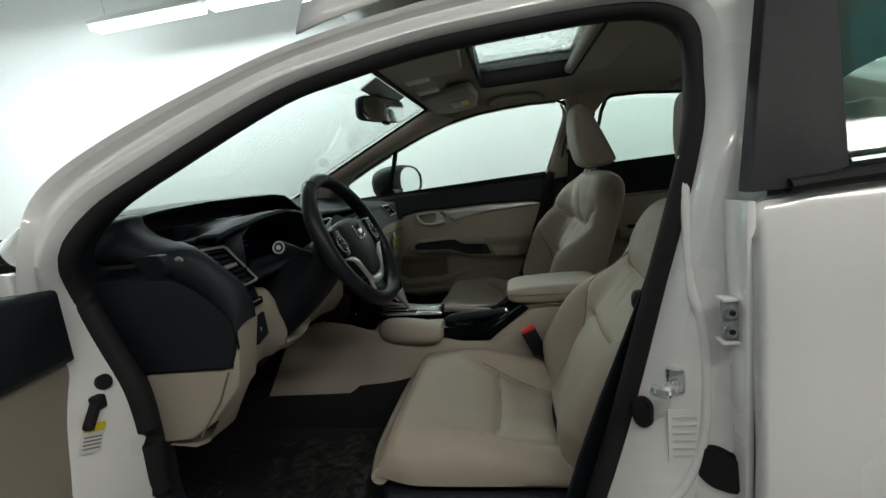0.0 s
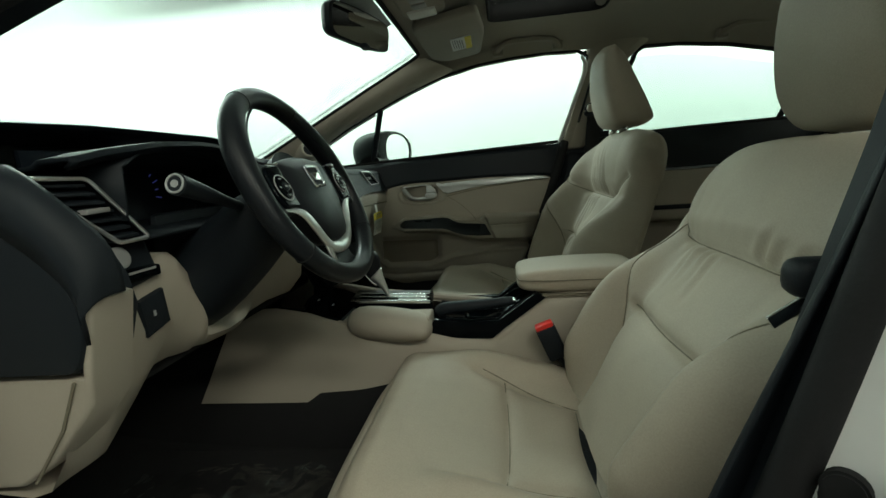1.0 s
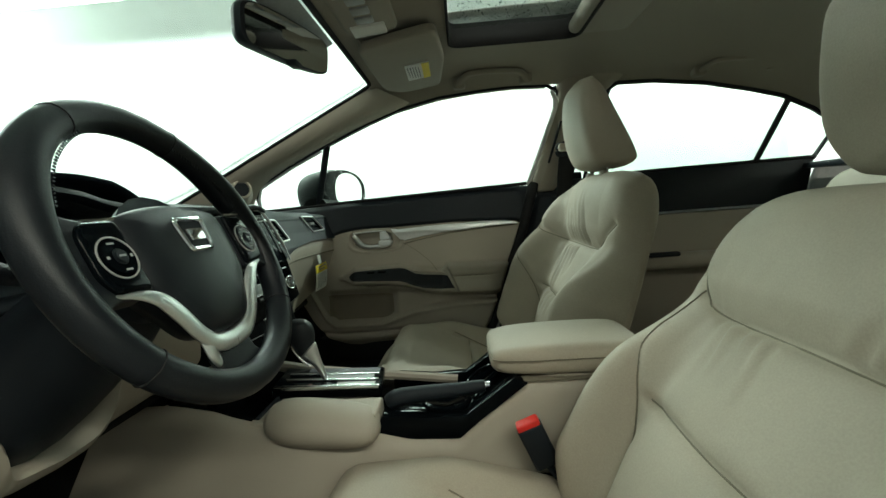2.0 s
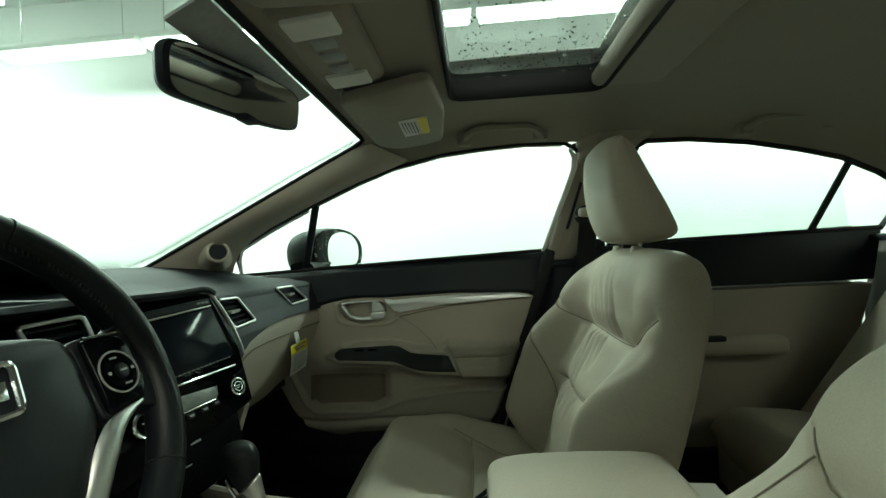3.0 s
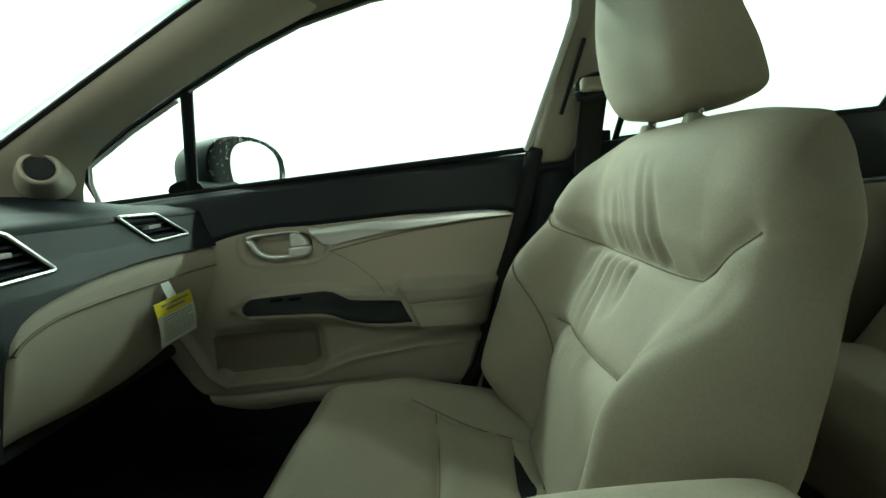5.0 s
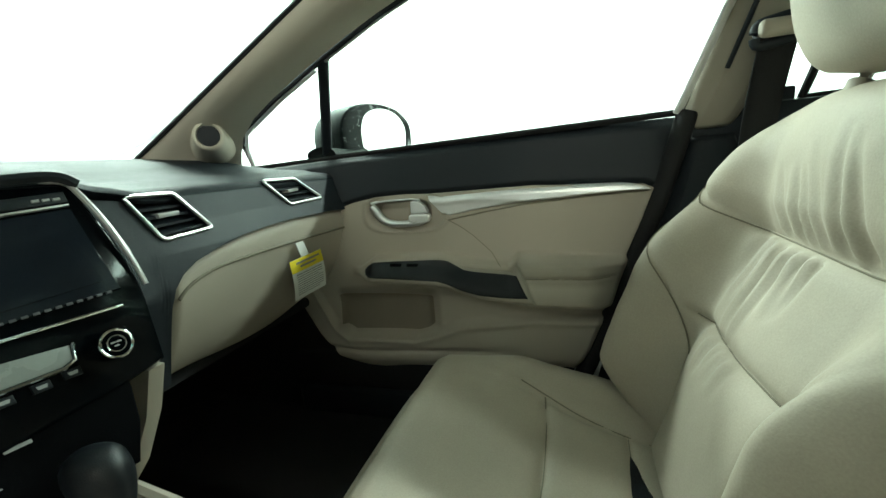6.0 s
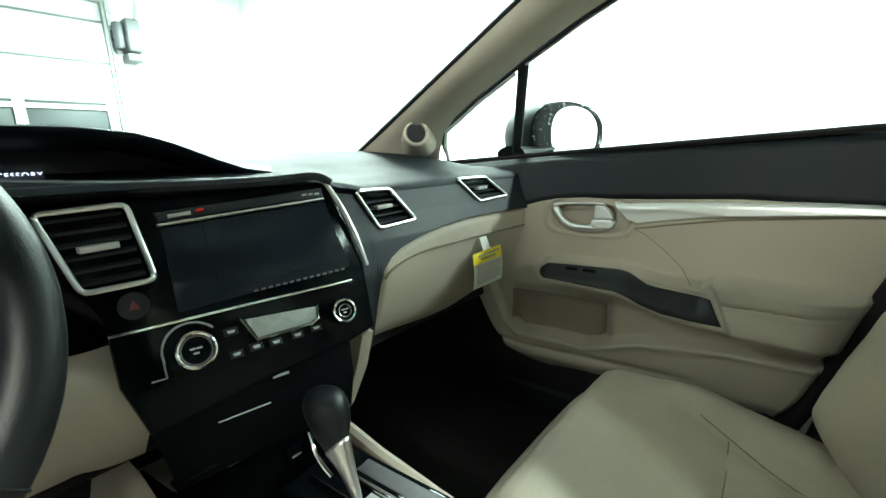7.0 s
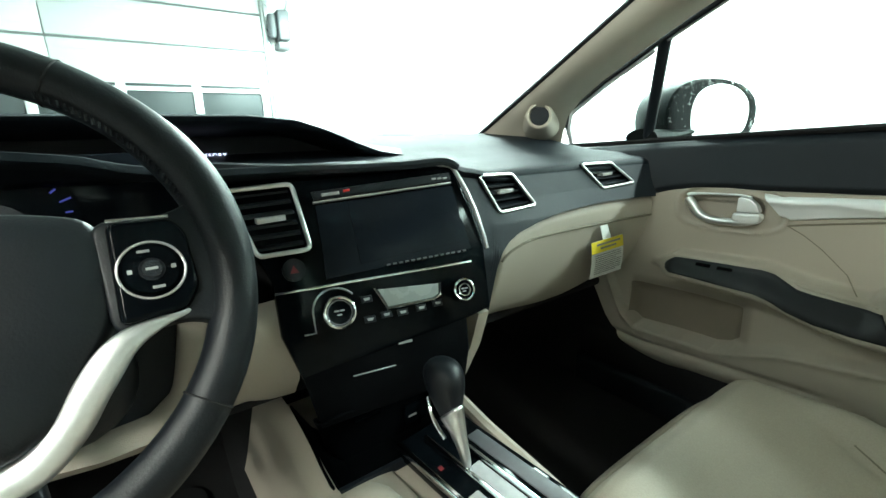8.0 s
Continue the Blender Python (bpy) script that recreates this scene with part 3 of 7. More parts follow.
for s in (1, -1):
    part("front_wing", sheet([[(x, s * (0.74 + b), z0), (x, s * (0.83 + b * 0.5), z0 - 0.05), (x, s * 0.86, 0.55), (x, s * 0.84, zb)] for x, b, z0, zb in ((-1.88, -0.1, 0.64, 0.3), (-1.7, 0, 0.73, 0.42), (-1.4, 0, 0.80, 0.68), (-1.15, 0, 0.84, 0.62), (-0.95, 0, 0.87, 0.3), (-0.75, 0.0, 0.90, 0.25))]), PAINT, car, sub=1, solid=0.008)
    part("rear_wing", sheet([[(x, s * 0.74, z0), (x, s * 0.83, z0 - 0.06), (x, s * 0.86, 0.6), (x, s * 0.84, zb)] for x, z0, zb in ((1.28, 0.99, 0.3), (1.5, 0.99, 0.55), (1.75, 0.99, 0.68), (2.05, 0.98, 0.5), (2.45, 0.97, 0.35))]), PAINT, car, sub=1, solid=0.008)
    part("sill", loft([[(x, s * y, z) for y, z in ((0.72, 0.22), (0.84, 0.22), (0.85, 0.28), (0.83, 0.335), (0.78, 0.355), (0.72, 0.34))] for x in (-0.8, -0.4, 0.0, 0.5, 1.3)]), PAINT, car)
    part("sill_plate", box((-0.55, s * 0.70 if s > 0 else -0.775, 0.352), (0.12, s * 0.775 if s > 0 else -0.70, 0.362), 0.003), BLACK, car)
for wx, sx in ((-1.4, 1), (1.28, 1)):
    for s in (1, -1):
        wl = part("wheel", ring((wx, s * 0.76, 0.316), (0, 1, 0), 0.225, 0.09, 36, 10), RUBBER, car, "black tyre on a silver rim")
        part("rim", disc((wx, s * 0.80, 0.316), (0, 1, 0), 0.2, 0.06, 32, 0.01), SATIN, wl)
part("front_bumper", loft([[(x, y, z) for x, z in ((-2.06 + 0.18 * (abs(y) / 0.8) ** 3, 0.25), (-2.08 + 0.18 * (abs(y) / 0.8) ** 3, 0.45), (-1.95 + 0.1 * (abs(y) / 0.8) ** 3, 0.66), (-1.85, 0.64), (-1.85, 0.25))] for y in (-0.84, -0.7, -0.4, 0, 0.4, 0.7, 0.84)]), PAINT, car)
part("rear_bumper", loft([[(x, y, z) for x, z in ((2.52 - 0.15 * (abs(y) / 0.8) ** 3, 0.25), (2.55 - 0.15 * (abs(y) / 0.8) ** 3, 0.45), (2.48, 0.58), (2.3, 0.58), (2.3, 0.25))] for y in (-0.84, -0.7, -0.4, 0, 0.4, 0.7, 0.84)]), PAINT, car)

# ---- driver-side door opening: white frame, black weatherstrip ----
SEAL = [(-0.62, -0.70, 0.44), (-0.615, -0.70, 0.57), (-0.622, -0.70, 0.68), (-0.655, -0.70, 0.77), (-0.685, -0.705, 0.87), (-0.652, -0.735, 0.945), (-0.60, -0.71, 1.01), (-0.50, -0.678, 1.068), (-0.296, -0.618, 1.170), (-0.152, -0.60, 1.205), (-0.021, -0.588, 1.226), (0.123, -0.583, 1.234), (0.258, -0.582, 1.236), (0.345, -0.588, 1.225), (0.388, -0.612, 1.185), (0.378, -0.66, 1.10), (0.347, -0.73, 1.02), (0.318, -0.748, 0.925), (0.286, -0.752, 0.817), (0.245, -0.752, 0.667), (0.200, -0.752, 0.52), (0.16, -0.75, 0.42), (0.08, -0.745, 0.37), (-0.2, -0.745, 0.36), (-0.5, -0.73, 0.36), (-0.59, -0.71, 0.385)]
seal_line = curve(SEAL, 4, True)
part("weatherstrip", tube(seal_line, [0.0155 + 0.006 * soft(-0.5, -0.58, p.x) * soft(0.95, 0.85, p.z) for p in seal_line], 10, True), RUBBER, car, "black rubber door weatherstrip")
# white flange: skin from the weatherstrip out to the body side
OUTER = [(-0.60, -0.84, 0.44), (-0.625, -0.845, 0.57), (-0.64, -0.845, 0.68), (-0.655, -0.84, 0.77), (-0.645, -0.835, 0.87), (-0.665, -0.80, 0.965), (-0.66, -0.755, 1.055), (-0.54, -0.712, 1.135), (-0.33, -0.652, 1.225), (-0.196, -0.626, 1.262), (-0.03, -0.61, 1.288), (0.123, -0.607, 1.298), (0.27, -0.61, 1.298), (0.40, -0.63, 1.28), (0.455, -0.66, 1.22), (0.43, -0.735, 1.12), (0.40, -0.80, 1.03), (0.385, -0.825, 0.925), (0.375, -0.832, 0.817), (0.37, -0.832, 0.667), (0.345, -0.832, 0.52), (0.30, -0.835, 0.40), (0.1, -0.845, 0.33), (-0.2, -0.845, 0.32), (-0.48, -0.845, 0.32), (-0.57, -0.84, 0.36)]
outer_line = curve(OUTER, 4, True)
rows = []
for i in range(len(seal_line) + 1):
    a, b = seal_line[i % len(seal_line)], outer_line[i % len(outer_line)]
    row = []
    for k, lift in ((0.0, 0.0), (0.12, -0.012), (0.32, -0.022), (0.55, -0.008), (0.72, 0.006), (0.86, -0.003), (1.0, 0.0)):
        p = a.lerp(b, k)
        row.append((p.x, p.y + lift, p.z))
    rows.append(row)
part("door_frame", sheet(rows), PAINT, car, "white door frame flange", sub=1)
# inner side of the opening
part("frame_lining", sheet([[tuple(p), (p.x, p.y + 0.05, p.z)] for p in seal_line + seal_line[:1]]), BLACK, car)
# striker, plugs, labels, hinge
striker = part("striker", join(tube(curve([(0.298, -0.785, 0.713), (0.285, -0.815, 0.712), (0.272, -0.828, 0.713), (0.258, -0.822, 0.716)], 4), 0.0075), box((0.284, -0.804, 0.697), (0.306, -0.788, 0.731), 0.004)), CHROME, car, "bright steel door striker")
part("grommet", join(*[disc((0.258, -0.780, z), (-0.7, -0.7, 0.1), 0.0135, 0.012, 20) for z in (0.652, 0.660, 0.668)]), RUBBER, car, "black rubber grommet")
part("data_label", box((0.283, -0.803, 0.60), (0.322, -0.801, 0.675), 0), PAPER, car, "pale printed data label")
for i in range(6):
    part("print_line", box((0.288, -0.8045, 0.607 + i * 0.011), (0.317, -0.8035, 0.611 + i * 0.011), 0), PALEINK, car)
part("hinge_plate", box((0.335, -0.836, 0.782), (0.356, -0.826, 0.830), 0.003), GREY, car, "grey hinge plate")
for z in (0.777, 0.829):
    part("hinge_lip", box((0.334, -0.839, z), (0.356, -0.818, z + 0.004), 0.0015), PAINT, car)
for z in (0.794, 0.817):
    part("hinge_bolt", disc((0.343, -0.838, z), (0, 1, 0), 0.008, 0.007, 16, 0.002), STEEL, car, "zinc hinge bolt")
    part("bolt_socket", disc((0.343, -0.8418, z), (0, 1, 0), 0.0036, 0.002, 6, 0), BLACK, car)
part("wire_boot", join(*[disc((0.337 + 0.006 * k, -0.817 - 0.007 * k, 0.602), (-0.62, -0.78, 0.1), 0.029 - 0.002 * (k % 2), 0.010, 24, 0.003) for k in range(2)]), RUBBER, car, "black ribbed wiring boot")
part("pillar_step", tube(curve([(0.330, -0.738, 0.998), (0.326, -0.754, 0.96), (0.324, -0.763, 0.925), (0.319, -0.793, 0.83), (0.325, -0.800, 0.80), (0.330, -0.802, 0.734), (0.325, -0.804, 0.633), (0.296, -0.803, 0.556), (0.24, -0.803, 0.50)], 5), 0.0065, 10), PAINT, car)
part("grommet", disc((-0.634, -0.745, 0.716), (1, 0, 0.3), 0.0135, 0.014), RUBBER, car, "black rubber grommet")
part("check_strap", join(tube([(-0.632, -0.764, 0.694), (-0.612, -0.806, 0.664)], 0.009, 8), box((-0.640, -0.778, 0.676), (-0.620, -0.756, 0.702), 0.005)), RUBBER, car, "black door check strap")
lab = Matrix.Translation((-0.6235, -0.794, 0.640)) @ Matrix.Rotation(radians(-24), 4, "X")
part("warning_label", box((-0.001, -0.019, -0.024), (0.001, 0.019, 0.024), 0, m=lab), PAPER, car, "small yellow and white warning label")
part("label_band", box((0.0011, -0.019, 0.010), (0.002, 0.019, 0.024), 0, m=lab), YELLOW, car)
for k in range(4):
    part("print_line", box((0.0011, -0.016, -0.018 + 0.006 * k), (0.0018, 0.015, -0.0155 + 0.006 * k), 0, m=lab), INK, car)


# ---- rear side doors ----
def door_skin(s, x0, x1, zt0, zt1, zb, y_top):
    rows = []
    for i in range(9):
        x = x0 + (x1 - x0) * i / 8
        zt = zt0 + (zt1 - zt0) * i / 8
        rows.append([(x, s * y, z) for y, z in ((y_top - 0.012, zt), (y_top, zt - 0.012), (y_top + 0.012, zt - 0.10), (y_top + 0.008, zt - 0.19), (y_top + 0.018, zt - 0.30), (y_top + 0.012, (zt + zb) / 2 - 0.12), (y_top - 0.02, zb + 0.02), (y_top - 0.03, zb))])
    return sheet(rows)


for s, side in ((1, "passenger"), (-1, "driver")):
    rd = thing("rear_door", (0.8, s * 0.80, 0.3), "white closed rear car door with black window frame", "car door", "rear doors")
    part("skin", door_skin(s, 0.352, 1.27, 0.952, 0.985, 0.33, 0.855), PAINT, rd, sub=1, solid=-0.012)
    part("body_crease", tube([(0.374, s * 0.8590, 0.830), (0.473, s * 0.8608, 0.841), (0.8, s * 0.8612, 0.877), (1.25, s * 0.858, 0.926)], 0.0036, 8), PAINT, rd)
    part("front_edge", box((0.352, min(s * 0.80, s * 0.853), 0.34), (0.362, max(s * 0.80, s * 0.853), 0.945), 0.003), PAINT, rd)
    ap = [(0.352, 0.955), (0.395, 0.955), (0.45, 0.972), (0.50, 1.22), (0.50, 1.25), (0.435, 1.25), (0.418, 1.18)]
    yo = lambda z: 0.856 - 0.46 * (z - 0.952)
    part("pillar_applique", slab([(x, s * (yo(z) + 0.004), z) for x, z in ap], [(x, s * (yo(z) - 0.02), z) for x, z in ap], 0.003), APPLIQUE, rd, "satin black pillar cover")
    part("belt_moulding", tube([(x, s * (yo(z)), z) for x, z in ((0.39, 0.958), (0.45, 0.962), (0.8, 0.974), (1.25, 0.988))], 0.011, 8, flat=0.7), RUBBER, rd)
    part("belt_chrome", tube([(x, s * (yo(z) - 0.004), z) for x, z in ((0.455, 0.976), (0.8, 0.988), (1.25, 1.0))], 0.004, 6), CHROME, rd)
    og = [(0.452, 0.972), (0.49, 1.18), (0.52, 1.25), (0.65, 1.25), (0.81, 1.232), (1.06, 1.18), (1.172, 1.138), (1.24, 0.99)]
    g = part("outer_glass", slab([(x, s * (yo(z) - 0.006), z) for x, z in og], [(x, s * (yo(z) - 0.01), z) for x, z in og], 0), PANE, rd, "rear door glass")
    g.visible_shadow = False
    # inner lining
    top = [(0.40, 0.84), (1.20, 0.845), (1.24, 0.99), (0.72, 0.982), (0.40, 0.976)]
    part("upper_lining", slab([(x, s * (0.70 + 0.1 * max(z - 0.84, 0)), z) for x, z in top], [(x, s * 0.76, z) for x, z in top], 0.008), BLACK, rd, "black upper lining")
    low = [(0.40, 0.30), (0.95, 0.30), (1.10, 0.50), (1.20, 0.835), (0.40, 0.83)]
    part("lining", slab([(x, s * 0.705, z) for x, z in low], [(x, s * 0.76, z) for x, z in low], 0.008), BEIGE, rd, "beige lining")
    part("arm_rest", box((0.56, s * 0.655 if s > 0 else -0.71, 0.645), (0.935, s * 0.71 if s > 0 else -0.655, 0.70), 0.018, 3), BEIGE, rd)
    part("pull_cup", box((0.60, s * 0.650 if s > 0 else -0.675, 0.690), (0.76, s * 0.675 if s > 0 else -0.650, 0.706), 0.006), BLACK, rd)


# ---- front passenger door ----
def yp(x, z):
    """Face of the passenger door lining."""
    return 0.700 + 0.22 * max(z - 0.84, 0) - 0.03 * soft(-0.30, -0.55, x)


pd = thing("front_door", (-0.2, 0.80, 0.3), "closed passenger door, black above and beige below", "car door")


def on_door(pts, off):
    return [(x, yp(x, z) - off, z) for x, z in pts]


def lining(pts, proud, back, bev=0.004, seg=2):
    return slab(on_door(pts, proud), on_door(pts, back), bev, seg)


part("skin", door_skin(1, -0.72, 0.345, 0.925, 0.952, 0.33, 0.852), PAINT, pd, sub=1, solid=-0.012)
LIN_TOP = [(-0.72, 0.785), (-0.56, 0.80), (-0.455, 0.825), (-0.40, 0.841), (-0.355, 0.849), (-0.29, 0.852), (-0.226, 0.850), (0.0, 0.855), (0.215, 0.846), (0.24, 0.834)]
LIN_LOW = [(-0.545, 0.60), (-0.51, 0.53), (-0.47, 0.475), (-0.40, 0.44), (-0.28, 0.418), (-0.15, 0.415), (0.03, 0.432), (0.085, 0.455)]
ARM_TOP = [(-0.40, 0.690), (-0.36, 0.712), (-0.20, 0.716), (-0.165, 0.708), (-0.135, 0.700), (-0.05, 0.690), (-0.03, 0.708), (0.19, 0.700)]
ARM_LOW = [(-0.40, 0.672), (-0.36, 0.658), (-0.24, 0.652), (-0.18, 0.645), (-0.15, 0.634), (-0.11, 0.620), (-0.05, 0.611), (0.0, 0.606), (0.19, 0.600)]
POCKET = [(-0.52, 0.66), (-0.49, 0.59), (-0.47, 0.548), (-0.44, 0.520), (-0.28, 0.514), (-0.235, 0.526), (-0.16, 0.552), (0.0, 0.572), (0.2, 0.575)]
RIDGE = [(-0.50, 0.485), (-0.42, 0.471), (-0.34, 0.468), (-0.1, 0.478), (0.09, 0.488), (0.2, 0.49)]


def relief(x, z):
    """How far the moulded lining stands proud of its plane."""
    ends = soft(-0.425, -0.35, x) * (1 - 0.75 * soft(0.10, 0.20, x))
    zt, zb = at(ARM_TOP, x), at(ARM_LOW, x)
    k = (z - zb) / (zt - zb)
    pad = soft(-0.034, -0.028, x - 0.42 * (0.708 - z))
    h = ends * 0.056 * soft(-0.16, 0.16, k) * (1 - 0.45 * soft(0.25, 0.95, k)) * (1 - soft(0.93, 1.10, k))
    h += pad * ends * (0.014 * soft(-0.1, 0.2, k) * (1 - soft(0.92, 1.08, k)) - 0.004 * bumpy(z - 0.672, 0.0025) + 0.014 * soft(0.5, 0.85, k) * (1 - soft(0.92, 1.08, k)))
    lip = at(POCKET, x)
    h += 0.019 * soft(lip + 0.012, lip - 0.010, z) + 0.006 * bumpy(z - lip + 0.006, 0.009)
    rg = at(RIDGE, x)
    h -= 0.008 * bumpy(z - rg - 0.012, 0.006) * (1 - soft(-0.2, 0.0, x)) + 0.026 * soft(rg - 0.004, rg - 0.05, z)
    if -0.46 < x < -0.20 and z > lip:
        h -= 0.026 * soft(-0.212, -0.252, x) * soft(0.645, 0.60, z) * soft(-0.485, -0.445, x)
    d = abs((x + 0.288) / 0.066) ** 3 + abs((z - 0.812) / 0.028) ** 3
    d2 = abs((x + 0.278) / 0.088) ** 3 + abs((z - 0.812) / 0.041) ** 3
    h -= 0.020 * soft(1.15, 0.8, d) + 0.005 * soft(1.25, 0.95, d2) - 0.003 * bumpy(d2 - 1.35, 0.2)
    return h


def face(x, z, off=0.0):
    return (x, yp(x, z) - 0.003 - relief(x, z) - off, z)


def band(top, low, off, nx=60, nz=14, drop=0.006):
    """A skin between two lines of the lining, its rims turned in."""
    x0, x1 = top[0][0], top[-1][0]
    rows = []
    for i in range(nx + 1):
        x = x0 + (x1 - x0) * i / nx
        zt, zb = at(top, x), at(low, x)
        row = []
        for j in range(nz + 1):
            k = j / nz
            rim = min(k, 1 - k) * (zt - zb)
            e = min(rim, x - x0, x1 - x)
            row.append(face(x, zb + (zt - zb) * k, off - drop * (1 - soft(0, 0.0035, e))))
        rows.append(row)
    return sheet(rows)


rows = []
for j in range(31):
    k = j / 30
    row = []
    for i in range(71):
        x = -0.72 + (0.243 + 0.040 * k + 0.72) * i / 70
        zb, zt = at(LIN_TOP, x), at([(-0.72, 0.930), (-0.35, 0.947), (0.0, 0.959), (0.283, 0.967)], x)
        z = zb + (zt - zb) * k
        row.append((x, yp(x, z) + 0.010 * (1 - soft(0, 0.10, k)) + 0.014 * soft(0.80, 1.0, k) ** 2 + 0.010 * soft(0.225, 0.283, x), z))
    rows.append(row)
rows = [[(x, 0.76, z) for x, y, z in rows[0]]] + rows + [[(x, 0.76, z) for x, y, z in rows[-1]]]
part("upper_lining", sheet([[(r[0][0], 0.76, r[0][2])] + r + [(r[-1][0], 0.76, r[-1][2])] for r in rows]), BLACK, pd, "black soft upper lining", sharp=60)
rows = []
for j in range(131):
    k = j / 130
    xa = at([(0, -0.545), (0.24, -0.545), (0.52, -0.55), (0.76, -0.56), (1, -0.565)], k)
    xb = at([(0, 0.085), (0.12, 0.112), (0.34, 0.145), (0.57, 0.178), (0.83, 0.22), (1, 0.238)], k)
    row = []
    for i in range(261):
        x = xa + (xb - xa) * i / 260
        zb = at(LIN_LOW, x)
        z = zb + (at(LIN_TOP, x) - zb) * k
        row.append(face(x, z, -0.008 * soft(0.010, 0.0, xb - x)))
    rows.append([(xa, 0.75, row[0][2])] + row + [(xb, 0.75, row[-1][2])])
rows = [[(x, 0.75, z) for x, y, z in rows[0]]] + rows + [[(x, 0.75, z) for x, y, z in rows[-1]]]
part("lining", sheet(rows), BEIGE, pd, "beige moulded lining with arm rest", sharp=70)
TT = [(-0.226, 0.848), (-0.045, 0.853), (0.10, 0.8525), (0.175, 0.851), (0.212, 0.845), (0.224, 0.8385)]
TB = [(-0.226, 0.800), (-0.178, 0.793), (-0.10, 0.808), (-0.02, 0.820), (0.123, 0.831), (0.224, 0.8365)]
rows = []
for i in range(61):
    x = -0.226 + 0.45 * i / 60
    zt, zb = at(TT, x), at(TB, x)
    kr = 0.62 - 0.62 * soft(-0.14, 0.04, x) + 0.001  # crease that splits the blade
    row = []
    for k in (0, 0.04, 0.1, 0.2, 0.3, 0.4, 0.5, 0.56, 0.62, 0.68, 0.76, 0.84, 0.92, 0.97, 1):
        z = zb + (zt - zb) * k
        lower = soft(kr + 0.06, kr - 0.06, k)
        y = yp(x, z) + 0.004 - 0.018 * min(1.0, 5 * k, 5 * (1 - k)) + lower * (0.002 + 0.012 * max(0, kr - k) ** 0.7 * 0.5) + 0.004 * (k - 0.5) * (1 - lower)
        row.append((x + 0.040 * (1 - k) * (1 - soft(-0.226, -0.17, x)), y, z))
    rows.append(row)
part("trim_strip", sheet(rows), BLADE, pd, "satin silver trim blade", sharp=50)
# dark line that paints the shade below the blade
part("trim_shadow_line", tube([(x, yp(x, z) - 0.003, z) for x, z in ((-0.182, 0.791), (-0.10, 0.8055), (-0.02, 0.8175), (0.123, 0.829), (0.225, 0.835))], 0.002, 6), SEAM_SHADOW, pd)
part("lining_seam", tube([face(x, z, -0.0004) for x, z in ((-0.185, 0.794), (-0.155, 0.777), (-0.127, 0.756), (-0.088, 0.718), (-0.066, 0.690))], 0.0009, 6), SEAM_SHADOW, pd)
# inner handle
part("handle_recess", band([(-0.345, 0.834), (-0.235, 0.836)], [(-0.345, 0.790), (-0.235, 0.790)], 0.002, 30, 12, 0.0), BEIGE, pd, "shadowed handle recess")
hc = curve([(-0.228, 0, 0.797), (-0.245, 0, 0.7895), (-0.275, 0, 0.787), (-0.310, 0, 0.788), (-0.333, 0, 0.798), (-0.347, 0, 0.816), (-0.356, 0, 0.834), (-0.338, 0, 0.839), (-0.300, 0, 0.8405), (-0.262, 0, 0.841), (-0.240, 0, 0.838)], 5)
thick = [(0, 0.007), (0.12, 0.0080), (0.35, 0.0085), (0.44, 0.0105), (0.54, 0.0105), (0.63, 0.005), (0.7, 0.0026), (1, 0.0024)]
part("handle_bezel", tube([(c.x, yp(c.x, c.z) - 0.006, c.z) for c in hc], [at(thick, i / (len(hc) - 1)) for i in range(len(hc))], 10), SATINCHROME, pd, "satin silver handle surround", sub=1)
part("handle_lever", lining(fillet([(-0.262, 0.838), (-0.242, 0.836), (-0.229, 0.824), (-0.223, 0.810), (-0.263, 0.8095)], 0.004), 0.013, -0.002, 0.003, 3), BLADE, pd, "silver pull lever")
part("lock_knob", lining(fillet([(-0.268, 0.8075), (-0.222, 0.8085), (-0.219, 0.799), (-0.226, 0.788), (-0.250, 0.786), (-0.270, 0.792)], 0.005), 0.016, -0.002, 0.004, 3), BLADE, pd, "silver lock lever")
# switch panel set into the arm rest
SW_TOP = [(-0.380, 0.690), (-0.372, 0.698), (-0.357, 0.707), (-0.20, 0.711), (-0.18, 0.708), (-0.165, 0.700), (-0.143, 0.688), (-0.12, 0.684), (-0.031, 0.676), (-0.012, 0.640), (-0.006, 0.630)]
SW_LOW = [(-0.380, 0.688), (-0.372, 0.678), (-0.36, 0.673), (-0.20, 0.664), (-0.175, 0.657), (-0.150, 0.645), (-0.111, 0.634), (-0.06, 0.629), (-0.006, 0.628)]
part("switch_panel", band(SW_TOP, SW_LOW, 0.0025, 90, 14), BLACK_SOFT, pd, "black switch panel", sharp=70)
for x in (-0.30, -0.26):
    part("window_switch", band([(x - 0.015, 0.7035), (x + 0.015, 0.7035)], [(x - 0.015, 0.695), (x + 0.015, 0.695)], 0.0065, 10, 6), MATTBLACK, pd)
part("grip_shelf", band([(-0.158, 0.7), (-0.06, 0.693), (-0.036, 0.684)], [(-0.158, 0.699), (-0.14, 0.689), (-0.12, 0.685), (-0.036, 0.678)], 0.004, 24, 8), LEATHER_SIDE, pd)
part("pad_stitch", tube([face(x, 0.6715, 0.0002) for x in np.linspace(-0.015, 0.15, 24)], 0.0009, 5), SEAM_SHADOW, pd)
# sheet darker than the lining, laid over the sunk pocket area
part("pocket_sheet", band([(-0.462, 0.622), (-0.236, 0.610)], [(-0.462, 0.548), (-0.44, 0.527), (-0.28, 0.522), (-0.252, 0.530), (-0.236, 0.545)], 0.0015, 50, 14, 0.001), BEIGE_DARK, pd, "darker sheet in the map pocket recess")
